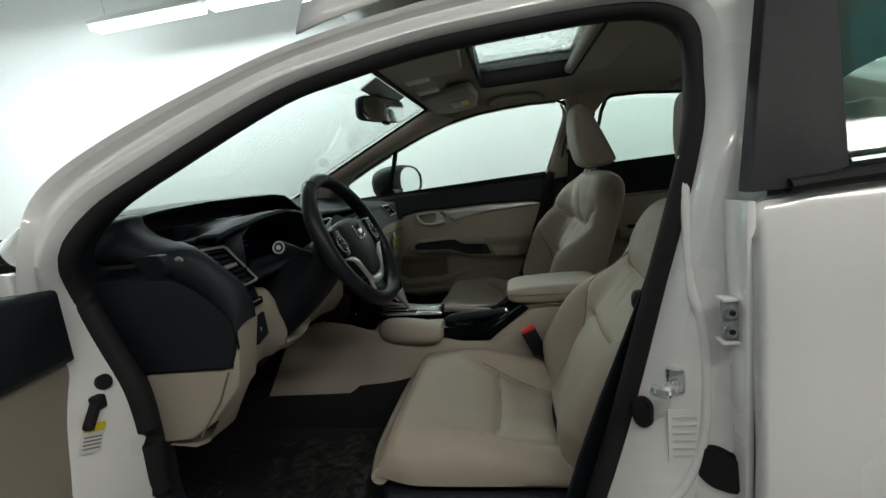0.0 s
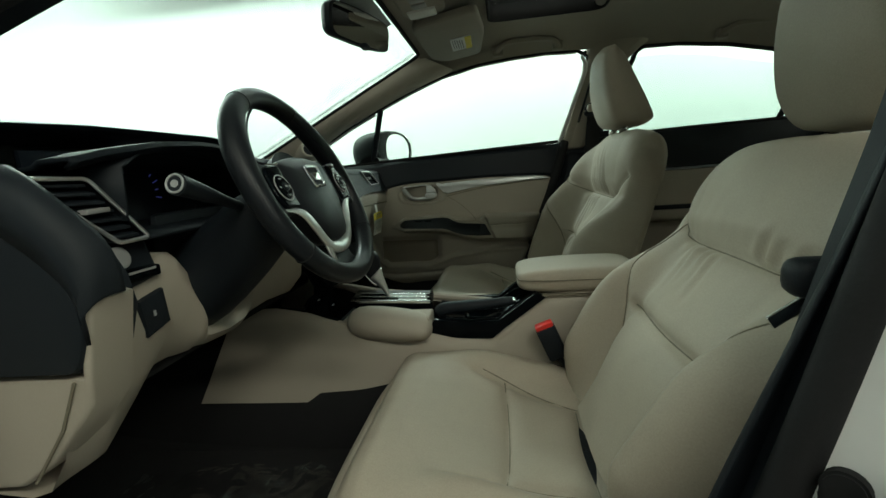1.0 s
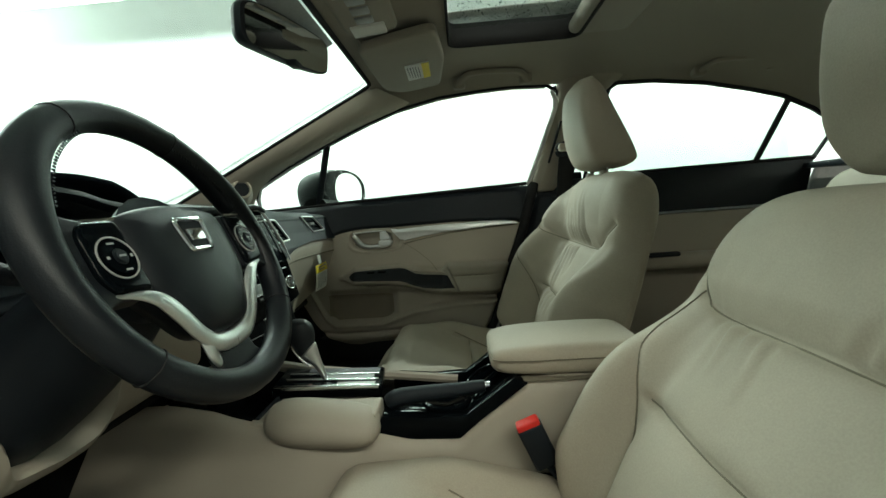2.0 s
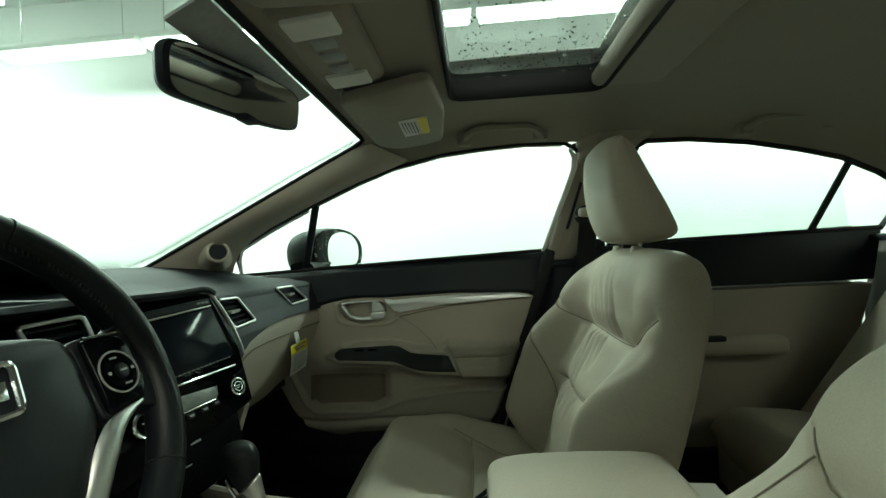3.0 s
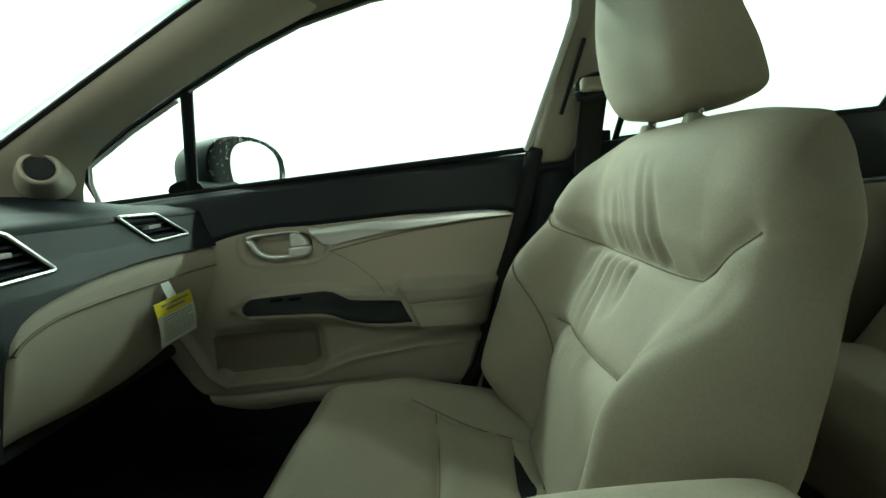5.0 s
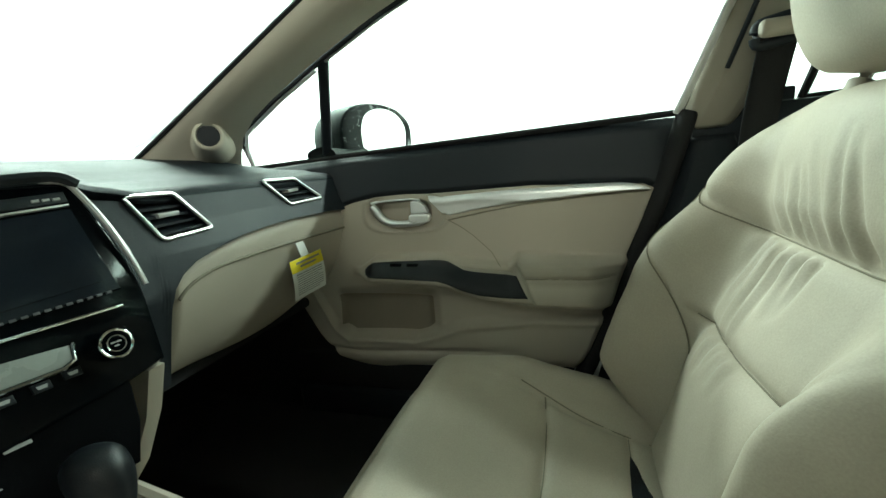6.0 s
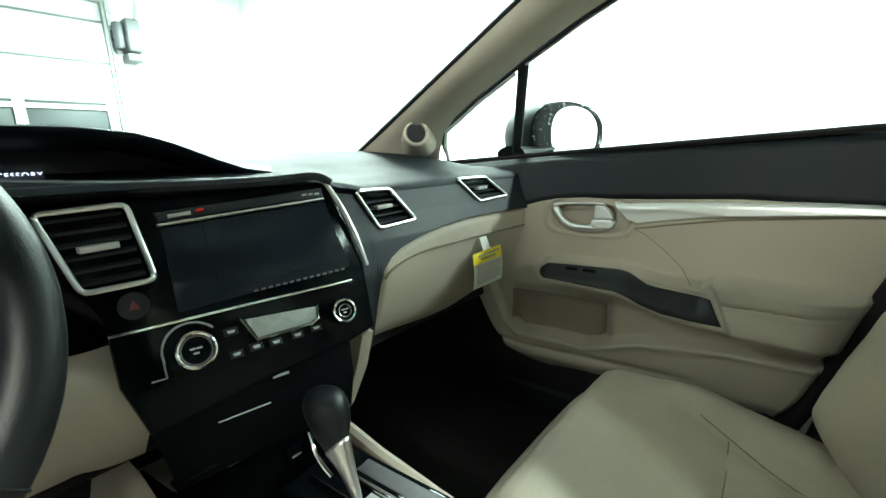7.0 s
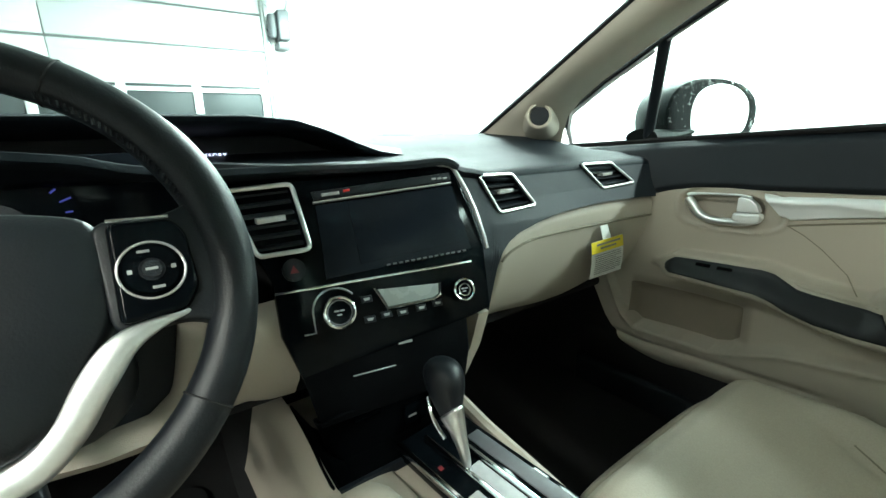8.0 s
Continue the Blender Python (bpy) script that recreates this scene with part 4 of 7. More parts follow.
part("lower_seal", box((-0.62, 0.692, 0.36), (0.08, 0.745, 0.47), 0.012, 3), RUBBER, pd, "black rubber lower seal")
part("rear_edge_seal", tube([(0.292, 0.725, 0.972), (0.250, 0.710, 0.84), (0.196, 0.706, 0.69), (0.124, 0.706, 0.50), (0.075, 0.706, 0.38)], 0.019, 10), RUBBER, pd)
part("belt_seal", tube(on_side([(x, z + 0.002) for x, z in ((-0.715, 0.936), (-0.4, 0.948), (0.283, 0.972))], -0.002), 0.006, 6), RUBBER, pd)
part("quarter_divider", tube(on_side([(-0.494, 0.940), (-0.406, 1.148)], 0.008), 0.012, 8, flat=0.6), BLACK, pd, "black quarter window divider")
part("quarter_frame", tube(on_side([(-0.706, 0.942), (-0.698, 0.985), (-0.678, 1.020), (-0.55, 1.079), (-0.43, 1.127)], 0.002), 0.0045, 6), KNOBRIM, pd, "pale grey window bead")
part("glass_bead", tube(on_side([(-0.40, 1.139), (-0.26, 1.190), (-0.155, 1.222), (-0.02, 1.2475), (0.10, 1.257), (0.21, 1.261), (0.315, 1.257)], 0.000), 0.0026, 6), SATIN, pd)
fg = part("door_glass", slab(on_side(FRONT_WIN, 0.014), on_side(FRONT_WIN, 0.018), 0), PANE, pd, "clear door window")
fg.visible_shadow = False

# passenger wing mirror, wet
mr = thing("wing_mirror", (-0.48, 0.86, 0.93), "wing mirror with a rain-beaded dark shell on the passenger door", "wing mirror")
mo = [(-0.555, 0.955), (-0.56, 1.02), (-0.535, 1.072), (-0.47, 1.092), (-0.40, 1.078), (-0.358, 1.04), (-0.352, 0.99), (-0.372, 0.945), (-0.45, 0.93), (-0.53, 0.932)]
mo = curve([(x, 0, z) for x, z in mo], 4, True)
cx, cz = -0.455, 1.01
fwd = Vector((-0.90, 0.436, 0.0))


def mirror_ring(k, d, narrow=1.0, shift=0.0):
    return [Vector((cx + 0.012, 0.965, cz)) + ((p.x - cx) * k * narrow + shift) * Vector((0.53, 1.09, 0)) + Vector((0, 0, (p.z - cz) * k)) + fwd * d for p in mo]


part("shell", loft([mirror_ring(k, d) for k, d in ((0.93, 0.004), (1.0, 0.0), (1.04, 0.04), (1.04, 0.10), (0.95, 0.15), (0.70, 0.185), (0.3, 0.20))]), SHELL, mr, "dark wet mirror shell", sub=1)
part("bezel", loft([mirror_ring(0.82, -0.004, 0.80, 0.016), mirror_ring(0.95, -0.008, 0.97, 0.003), mirror_ring(1.0, 0.0), mirror_ring(0.9, 0.006)], False), RUBBER, mr, "black wet bezel", sub=1)
part("mirror_glass", loft([mirror_ring(0.83, d, 0.80, 0.016) for d in (-0.003, 0.003)]), MIRROR, mr, "silvered mirror glass")
part("stalk", tube([(-0.50, 0.74, 0.955), (-0.50, 0.86, 0.955), (-0.49, 0.93, 0.965)], [0.04, 0.032, 0.03], 12, flat=0.5), SHELL, mr, "black mirror foot")
rnd = random.Random(9)
drops = bmesh.new()
for i in range(260):
    k = rnd.random()
    lip = [p.lerp(q, k) for p, q in zip(mirror_ring(0.85, -0.006, 0.84, 0.013), mirror_ring(1.0, -0.003))]
    j = rnd.randrange(len(lip))
    a = lip[j].lerp(lip[j - 1], rnd.random())
    r = rnd.uniform(0.0008, 0.0026)
    bmesh.ops.create_icosphere(drops, subdivisions=1, radius=r, matrix=Matrix.Translation(a))
tagged(part("droplets", drops, CHROME, mr, "clear water beads"), kind="stuff")

# ---- open driver door, hinged ahead of the opening ----
dd = thing("front_door", (-0.75, -0.95, 0.3), "open driver door, black above and beige below", "car door")
hinge = Matrix.Translation((-0.735, -0.80, 0)) @ Matrix.Rotation(radians(-68), 4, "Z")


def on_open(x, y, z):
    return tuple(hinge @ Vector((x, y, z)))


def open_slab(pts, y0, y1, bev=0.008):
    return slab([on_open(x, y0, z) for x, z in pts], [on_open(x, y1, z) for x, z in pts], bev, 3)


part("skin", open_slab([(0.02, 0.33), (1.07, 0.33), (1.07, 0.95), (0.02, 0.925)], -0.075, -0.055), PAINT, dd, "white outer skin")
part("upper_lining", open_slab([(0.01, 0.77), (0.35, 0.795), (0.98, 0.84), (1.03, 0.965), (0.5, 0.95), (0.01, 0.895)], 0.10, -0.05, 0.014), BLACK, dd, "black soft upper lining")
part("lining", open_slab([(0.01, 0.36), (0.85, 0.36), (0.98, 0.84), (0.35, 0.795), (0.01, 0.77)], 0.085, -0.05), BEIGE, dd, "beige lining")
part("front_edge", open_slab([(-0.005, 0.35), (0.02, 0.35), (0.02, 0.93), (-0.005, 0.93)], 0.04, -0.065), PAINT, dd)
part("sash", tube([on_open(x, 0.0, z) for x, z in ((0.02, 0.94), (0.16, 1.045), (0.32, 1.146), (0.47, 1.2), (0.6, 1.24), (0.83, 1.27), (1.05, 1.262), (1.07, 1.2), (1.02, 0.97))], 0.016, 8, flat=0.7), PAINT, dd, "white window sash")
part("sail", open_slab([(0.0, 0.92), (0.10, 0.92), (0.12, 1.01), (0.02, 0.945)], 0.02, -0.02, 0.004), PAINT, dd)
g = part("door_glass", open_slab([(0.10, 0.94), (1.0, 0.965), (1.05, 1.2), (1.0, 1.255), (0.6, 1.235), (0.32, 1.14), (0.14, 1.03)], 0.003, -0.003, 0), PANE, dd, "clear door window")
g.visible_shadow = False


# ---- dashboard ----
RIM = [(-0.72, 0.930), (-0.637, 0.936), (-0.56, 0.956), (-0.472, 0.970), (-0.40, 0.974), (-0.356, 0.974), (-0.30, 0.967), (-0.262, 0.956), (-0.20, 0.947), (0.0, 0.945), (0.105, 0.938), (0.15, 0.928), (0.22, 0.920), (0.72, 0.917)]
RIMX = [(-0.72, -0.475), (-0.62, -0.465), (-0.52, -0.445), (-0.2, -0.445), (-0.12, -0.452), (0.11, -0.412), (0.16, -0.44), (0.24, -0.452), (0.72, -0.4495)]
dash = thing("dashboard", (-0.6, 0, 0.6), "black and beige two-tier dashboard with chrome framed vents", "dashboard")
ys = [-0.60 + 1.30 * i / 94 for i in range(95)]
rows = []
for y in ys:
    zr, xr = at(RIM, y), at(RIMX, y)
    r = soft(0.16, 0.24, y)
    rows.append([(-1.00, y, 0.950), (-0.915, y, 0.982), (-0.86, y, 0.976), (-0.78, y, 0.966), (-0.70, y, 0.948), (-0.60, y, 0.930 + 0.1 * (zr - 0.917)), (-0.52, y, 0.924 + 0.45 * (zr - 0.917)), (xr - 0.05, y, zr - 0.003 + 0.004 * r), (xr - 0.022, y, zr - 0.003), (xr - 0.011, y, zr - 0.003 - 0.0035 * r), (xr - 0.004, y, zr - 0.003 - 0.008 * r), (xr, y, zr - 0.010 - 0.007 * r), (xr - 0.002 - 0.008 * (1 - r), y, zr - 0.018 - 0.007 * r)])
part("upper_deck", sheet(rows), DECK, dash, "black soft upper deck", solid=-0.006, sharp=60)

# upper hood with the information display
HOOD = [(-0.605, 0.998), (-0.57, 1.003), (-0.54, 1.006), (-0.40, 1.013), (-0.23, 1.0135), (-0.10, 1.0135), (-0.03, 1.007), (0.02, 0.993), (0.075, 0.971), (0.126, 0.954), (0.20, 0.941), (0.27, 0.93)]
rows = []
for i in range(62):
    y = -0.605 + 0.875 * i / 61
    h = at(HOOD, y)
    lip = -0.62 - 0.04 * soft(-0.1, 0.2, y)
    rows.append([(-0.86, y, 0.958), (-0.80, y, 0.962 + 0.45 * (h - 0.95)), (-0.72, y, 0.97 + 0.85 * (h - 0.96)), (lip - 0.02, y, h + 0.001), (lip, y, h - 0.003), (lip - 0.004, y, h - 0.010), (lip - 0.05, y, h - 0.018), (-0.735, y, min(h - 0.022, 0.985))])
part("display_hood", sheet(rows), BLACK, dash, "black curved display hood", solid=-0.004, sharp=60)
part("display_back", slab([(-0.735, y, z) for y, z in ((-0.60, 0.945), (0.08, 0.945), (0.06, 0.965), (-0.02, 0.992), (-0.10, 0.998), (-0.54, 0.995), (-0.60, 0.97))], [(-0.745, y, z) for y, z in ((-0.60, 0.945), (0.08, 0.945), (0.06, 0.965), (-0.02, 0.992), (-0.10, 0.998), (-0.54, 0.995), (-0.60, 0.97))], 0), RUBBER, dash, "dark information display")


def lettering(name, text, size, m, mat, parent, label=""):
    cu = bpy.data.curves.new(name, "FONT")
    cu.body, cu.size, cu.extrude, cu.space_character = text, size, 0.0004, 1.2
    tmp = bpy.data.objects.new(name, cu)
    me = bpy.data.meshes.new_from_object(tmp)
    bpy.data.objects.remove(tmp)
    bm = bmesh.new()
    bm.from_mesh(me)
    bpy.data.meshes.remove(me)
    bm.transform(m)
    return part(name, bm, mat, parent, label, flat=True)


facing_rear = Matrix(((0, 0, 1, 0), (1, 0, 0, 0), (0, 1, 0, 0), (0, 0, 0, 1)))
lettering("message", "TO TURN ACCESSORY", 0.0098, Matrix.Translation((-0.730, -0.236, 0.952)) @ facing_rear, TEXTGLOW, dash, "lit message on the display")


def vent(name, corners, deep, slats, plane, label):
    """A slatted outlet between four (y, z) corners on the skin x = plane(y, z)."""
    out = fillet(corners, 0.007, 3)
    front = [(plane(y, z) + 0.004, y, z) for y, z in out]
    v = part(name, slab([(plane(y, z) - deep, y, z) for y, z in out], [(plane(y, z) - deep - 0.01, y, z) for y, z in out], 0), RUBBER, dash, label)
    part("duct", sheet([[(x, y, z) for x, y, z in front + front[:1]], [(x - deep, y, z) for x, y, z in front + front[:1]]]), BLACK, v)
    part("surround", tube(front, 0.0028, 8, True), SATINCHROME, v, "bright silver surround")
    (tly, tlz), (tr_y, trz), (bry, brz), (bly, blz) = corners
    for i in range(slats):
        k = (i + 0.6) / (slats + 0.2)
        a, b = (tly + (bly - tly) * k + 0.004, tlz + (blz - tlz) * k), (tr_y + (bry - tr_y) * k - 0.004, trz + (brz - trz) * k)
        part("slat", slab([(plane(*a) - 0.002, *a), (plane(*b) - 0.002, *b), (plane(*b) - 0.022, b[0], b[1] + 0.006), (plane(*a) - 0.022, a[0], a[1] + 0.006)], [(plane(*a) - 0.002, a[0], a[1] - 0.003), (plane(*b) - 0.002, b[0], b[1] - 0.003), (plane(*b) - 0.022, b[0], b[1] + 0.003), (plane(*a) - 0.022, a[0], a[1] + 0.003)], 0), BLACK, v)
    cy, cz = sum(c[0] for c in corners) / 4, sum(c[1] for c in corners) / 4
    part("tab", slab([(plane(cy, cz) + 0.004, cy + dy, cz + dz) for dy, dz in ((-0.016, -0.003), (0.016, -0.002), (0.016, 0.004), (-0.016, 0.003))], [(plane(cy, cz) - 0.01, cy + dy, cz + dz) for dy, dz in ((-0.016, -0.003), (0.016, -0.002), (0.016, 0.004), (-0.016, 0.003))], 0.001), SATIN, v, "satin adjuster tab")
    return v


def face_x(y, z):
    return at([(0.62, -0.44), (0.69, -0.43), (0.78, -0.415), (0.83, -0.425), (0.865, -0.440), (0.905, -0.452), (0.93, -0.456)], z)


# passenger face: black band with vents above, beige glovebox below
LOW = [(0.135, 0.66), (0.185, 0.66), (0.195, 0.76), (0.205, 0.785), (0.225, 0.801), (0.25, 0.812), (0.30, 0.823), (0.355, 0.831), (0.43, 0.835), (0.49, 0.836), (0.635, 0.832), (0.71, 0.826)]
holes = ([(0.190, 0.909), (0.263, 0.907), (0.303, 0.852), (0.218, 0.849)], [(0.450, 0.911), (0.546, 0.909), (0.614, 0.864), (0.503, 0.862)])


def inside(p, poly):
    y, z = p
    hit = False
    for (a, b), (c, d) in zip(poly, poly[1:] + poly[:1]):
        if (b > z) != (d > z) and y < (c - a) * (z - b) / (d - b) + a:
            hit = not hit
    return hit


bm = bmesh.new()
NY, NZ = 144, 36
grid = {}
for i in range(NY + 1):
    y = 0.128 + (0.71 - 0.128) * i / NY
    z0, z1 = at(LOW, y), at(RIM, y) - 0.008 - 0.010 * soft(0.16, 0.24, y)
    for j in range(NZ + 1):
        z = z0 + (z1 - z0) * j / NZ
        grid[i, j] = bm.verts.new((face_x(y, z) + 0.004 * (1 - j / NZ), y, z))
for i in range(NY):
    for j in range(NZ):
        q = [grid[i, j], grid[i + 1, j], grid[i + 1, j + 1], grid[i, j + 1]]
        m = sum((v.co for v in q), Vector()) / 4
        if not any(inside((m.y, m.z), h) for h in holes):
            bm.faces.new(q)
part("face_band", bm, BLACK, dash, "black grained vent band", sharp=60)
vent("vent", holes[0], 0.05, 5, face_x, "slatted air vent in a chrome frame")
vent("vent", holes[1], 0.05, 4, face_x, "slatted air vent in a chrome frame")
rows = []
for i in range(60):
    y = 0.188 + (0.70 - 0.188) * i / 59
    zt = at(LOW, y) + 0.002
    edge = 0.05 * (1 - soft(0.188, 0.225, y))
    prof = [(0.0, -0.442), (0.02, -0.432), (0.10, -0.428), (0.25, -0.432), (0.45, -0.444), (0.65, -0.460), (0.85, -0.482), (0.97, -0.505), (1.05, -0.545), (1.06, -0.66)]
    zb = 0.632 - 0.012 * soft(0.25, 0.42, y) + 0.02 * soft(0.45, 0.65, y)
    rows.append([(x - edge, y, zt + (zb - zt) * min(k, 1.06)) for k, x in prof])
part("glovebox", sheet(rows), BEIGE, dash, "beige glovebox", sharp=60)
part("glovebox_gap", tube(curve([(-0.4295, y, z) for y, z in ((0.222, 0.765), (0.243, 0.779), (0.285, 0.790), (0.34, 0.793), (0.395, 0.793), (0.53, 0.791), (0.69, 0.786))], 4), 0.0025, 6), SEAM_SHADOW, dash)
part("glovebox_latch", box((-0.466, 0.352, 0.714), (-0.4515, 0.400, 0.731), 0.006, 4), BEIGE, dash, "beige latch")

# centre stack, turned to the driver
SA, SB, SC = -0.1113, 0.22, -0.35
SN = Vector((1, -SB, -SC)).normalized()


def sp(y, z, off=0.0):
    return Vector((SA + SB * y + SC * z, y, z)) + off * SN


def splate(name, pts, o0, o1, mat, parent, label="", bev=0.002):
    return part(name, slab([sp(y, z, o1) for y, z in pts], [sp(y, z, o0) for y, z in pts], bev), mat, parent, label)


stack = splate("control_panel", [(-0.178, 0.928), (-0.09, 0.926), (0.095, 0.931), (0.112, 0.926), (0.126, 0.870), (0.131, 0.823), (0.119, 0.737), (0.083, 0.729), (-0.137, 0.70), (-0.150, 0.75), (-0.147, 0.815), (-0.16, 0.846)], -0.05, 0.0, PIANO, dash, "gloss black centre stack", 0.006)
splate("lower_panel", [(-0.137, 0.705), (0.083, 0.732), (0.075, 0.69), (0.06, 0.655), (-0.128, 0.642)], -0.04, -0.004, MATTBLACK, dash, "dark lower panel", 0.004)
part("stack_brow", tube(curve([sp(y, z, 0.004) for y, z in ((-0.19, 0.944), (-0.09, 0.936), (0.03, 0.934), (0.095, 0.936), (0.115, 0.926))], 5), 0.007, 8), BLACK, dash)
vm = [(-0.176, 0.919), (-0.106, 0.922), (-0.100, 0.846), (-0.158, 0.844)]
vent("vent", vm, 0.03, 6, lambda y, z: SA + SB * y + SC * z + 0.008, "tall slatted air vent in a chrome frame")
part("hazard_button", disc(sp(-0.121, 0.822, 0.003), SN, 0.0135, 0.012), BLACK, dash, "round hazard button")
part("hazard_mark", slab([sp(-0.121 + dy, 0.822 + dz, 0.0095) for dy, dz in ((-0.005, -0.004), (0.005, -0.004), (0, 0.005))], [sp(-0.121 + dy, 0.822 + dz, 0.0085) for dy, dz in ((-0.005, -0.004), (0.005, -0.004), (0, 0.005))], 0), DARKRED, dash, "dark red triangle")
splate("player_bar", [(-0.083, 0.909), (0.102, 0.921), (0.102, 0.910), (-0.081, 0.899)], 0, 0.004, BLACK, dash, "black disc slot bar")
splate("player_line", [(-0.083, 0.8975), (0.101, 0.9085), (0.101, 0.906), (-0.083, 0.895)], 0, 0.005, SATIN, dash)
for i, y in enumerate((0.074, 0.082, 0.090)):
    splate("player_key", [(y, 0.9145), (y + 0.006, 0.915), (y + 0.006, 0.9125), (y, 0.912)], 0.003, 0.006, TEXTPALE, dash)
splate("player_key", [(-0.072, 0.906), (-0.05, 0.9075), (-0.05, 0.9035), (-0.072, 0.902)], 0.003, 0.006, GREY, dash)
splate("standby_light", [(-0.045, 0.9085), (-0.037, 0.909), (-0.037, 0.9062), (-0.045, 0.9057)], 0.003, 0.006, RED, dash)
splate("screen_bezel", [(-0.082, 0.893), (0.101, 0.904), (0.109, 0.817), (-0.088, 0.806)], 0, 0.004, SCREEN, dash, "black touch screen surround", 0.003)
splate("screen", [(-0.043, 0.893), (0.091, 0.900), (0.097, 0.828), (-0.044, 0.818)], 0.003, 0.0055, SCREEN, dash, "dark touch screen", 0.001)
for i in range(14):
    y = -0.012 + i * 0.0082
    splate("screen_mark", [(y, 0.8135 + i * 0.0003), (y + 0.0045, 0.8137 + i * 0.0003), (y + 0.0045, 0.8115 + i * 0.0003), (y, 0.8113 + i * 0.0003)], 0.003, 0.005, DARKGREY, dash, bev=0)
splate("chrome_line", [(-0.147, 0.7995), (0.103, 0.8025), (0.103, 0.7995), (-0.147, 0.7965)], 0, 0.006, CHROME, dash, "chrome dividing line", 0.001)
part("side_blade", tube(curve([sp(y, z, o) for y, z, o in ((0.075, 0.932, 0.004), (0.104, 0.930, 0.004), (0.113, 0.915, 0.005), (0.122, 0.885, 0.006), (0.129, 0.845, 0.006), (0.1315, 0.815, 0.004))], 5), [0.002] * 3 + [0.0032] * 17 + [0.0025] * 6, 8), SATIN, dash, "satin silver edge blade")


def knob(y, z, r, label, inner):
    k = part("climate_knob", disc(sp(y, z, 0.010), SN, r, 0.020, 40, 0.003), PIANO, dash, label)
    part("knob_rim", ring(sp(y, z, 0.0195), SN, r * 0.90, r * 0.11, 40, 8), CHROME, k, "bright chrome rim")
    part("knob_grip", ring(sp(y, z, 0.0190), SN, r * 0.74, r * 0.07, 40, 6), DARKGREY, k)
    if inner:
        part("knob_inner_ring", ring(sp(y, z, 0.0205), SN, r * 0.52, r * 0.06, 32, 6), CHROME, k)
    for dy, dz in ((-0.30, 0.05), (0.02, 0.05), (-0.18, -0.18)):
        part("knob_print", slab([sp(y + r * (dy + a), z + r * (dz + b), 0.0212) for a, b in ((0, 0), (0.26, 0), (0.26, 0.09), (0, 0.09))], [sp(y + r * (dy + a), z + r * (dz + b), 0.0196) for a, b in ((0, 0), (0.26, 0), (0.26, 0.09), (0, 0.09))], 0), TEXTPALE, k)
    return k


knob(-0.083, 0.767, 0.0195, "round fan knob with a chrome rim", False)
knob(0.077, 0.767, 0.0150, "round temperature knob with chrome rings", True)
part("knob_arc", tube([sp(-0.083 + 0.028 * math.cos(t), 0.767 + 0.028 * math.sin(t), 0.003) for t in (radians(40 + i * 7.5) for i in range(21))], 0.0012, 6), GREY, dash)
part("knob_tail", tube([sp(-0.125, 0.748, 0.002), sp(-0.112, 0.748, 0.002), sp(-0.111, 0.767, 0.002)], 0.0010, 6), GREY, dash)
lc = [(-0.030, 0.785), (0.050, 0.780), (0.047, 0.767), (0.038, 0.7635), (-0.022, 0.7625)]
splate("climate_display", lc, 0, 0.004, LCD, dash, "grey climate display", 0.001)
part("display_trim", tube([sp(y, z, 0.004) for y, z in ((-0.034, 0.787), (-0.024, 0.7605), (0.039, 0.7615), (0.0485, 0.766), (0.052, 0.781))], 0.0018, 6), CHROME, dash)
for y, z in ((-0.047, 0.752), (-0.026, 0.754), (-0.005, 0.753), (0.020, 0.754), (0.043, 0.756), (-0.046, 0.776)):
    splate("climate_key", [(y - 0.007, z + 0.004), (y + 0.007, z + 0.004), (y + 0.007, z - 0.004), (y - 0.007, z - 0.004)], 0, 0.003, BLACK, dash)
    splate("key_print", [(y - 0.004, z + 0.0015), (y + 0.004, z + 0.0015), (y + 0.003, z - 0.0015), (y - 0.003, z - 0.0015)], 0.003, 0.0036, TEXTPALE, dash, bev=0)
for y, z in ((-0.066, 0.714), (-0.009, 0.716)):
    splate("panel_print", [(y - 0.009, z + 0.002), (y + 0.009, z + 0.002), (y + 0.009, z - 0.001), (y - 0.009, z - 0.001)], -0.004, -0.003, GREY, dash, bev=0)
splate("tray_edge", [(-0.081, 0.6915), (-0.028, 0.6925), (-0.028, 0.6915), (-0.081, 0.6905)], -0.004, -0.001, GREY, dash, bev=0)
# open tray below the stack
LB = [(0.650, -0.130, 0.066, -0.362), (0.630, -0.126, 0.062, -0.395), (0.615, -0.120, 0.060, -0.425), (0.60, -0.114, 0.060, -0.438), (0.55, -0.100, 0.066, -0.442), (0.50, -0.084, 0.072, -0.442), (0.465, -0.07, 0.076, -0.440)]
part("lower_recess", sheet([[(x, y0 + (y1 - y0) * i / 8, z) for i in range(9)] for z, y0, y1, x in LB]), MATTBLACK, dash, "matt black recess below the controls", solid=0.004)
for y, dz in ((-0.04, 0.0), (0.043, -0.04)):
    part("power_socket", box((-0.441, y - 0.022, 0.578 + dz), (-0.434, y + 0.022, 0.612 + dz), 0.004), PIANO, dash, "black socket cover")
    part("socket_print", box((-0.4338, y - 0.016, 0.592 + dz), (-0.4332, y - 0.002, 0.595 + dz), 0), TEXTPALE, dash)
for s, y in ((1, 0.105),):
    wing = [(-0.50, 0.72), (-0.41, 0.735), (-0.352, 0.728), (-0.372, 0.67), (-0.41, 0.60), (-0.46, 0.54), (-0.56, 0.50)]
    part("stack_wing", slab([(x, y + s * 0.022, z) for x, z in wing], [(x, y - s * 0.002, z) for x, z in wing], 0.008, 3), BEIGE, dash, "beige stack side")

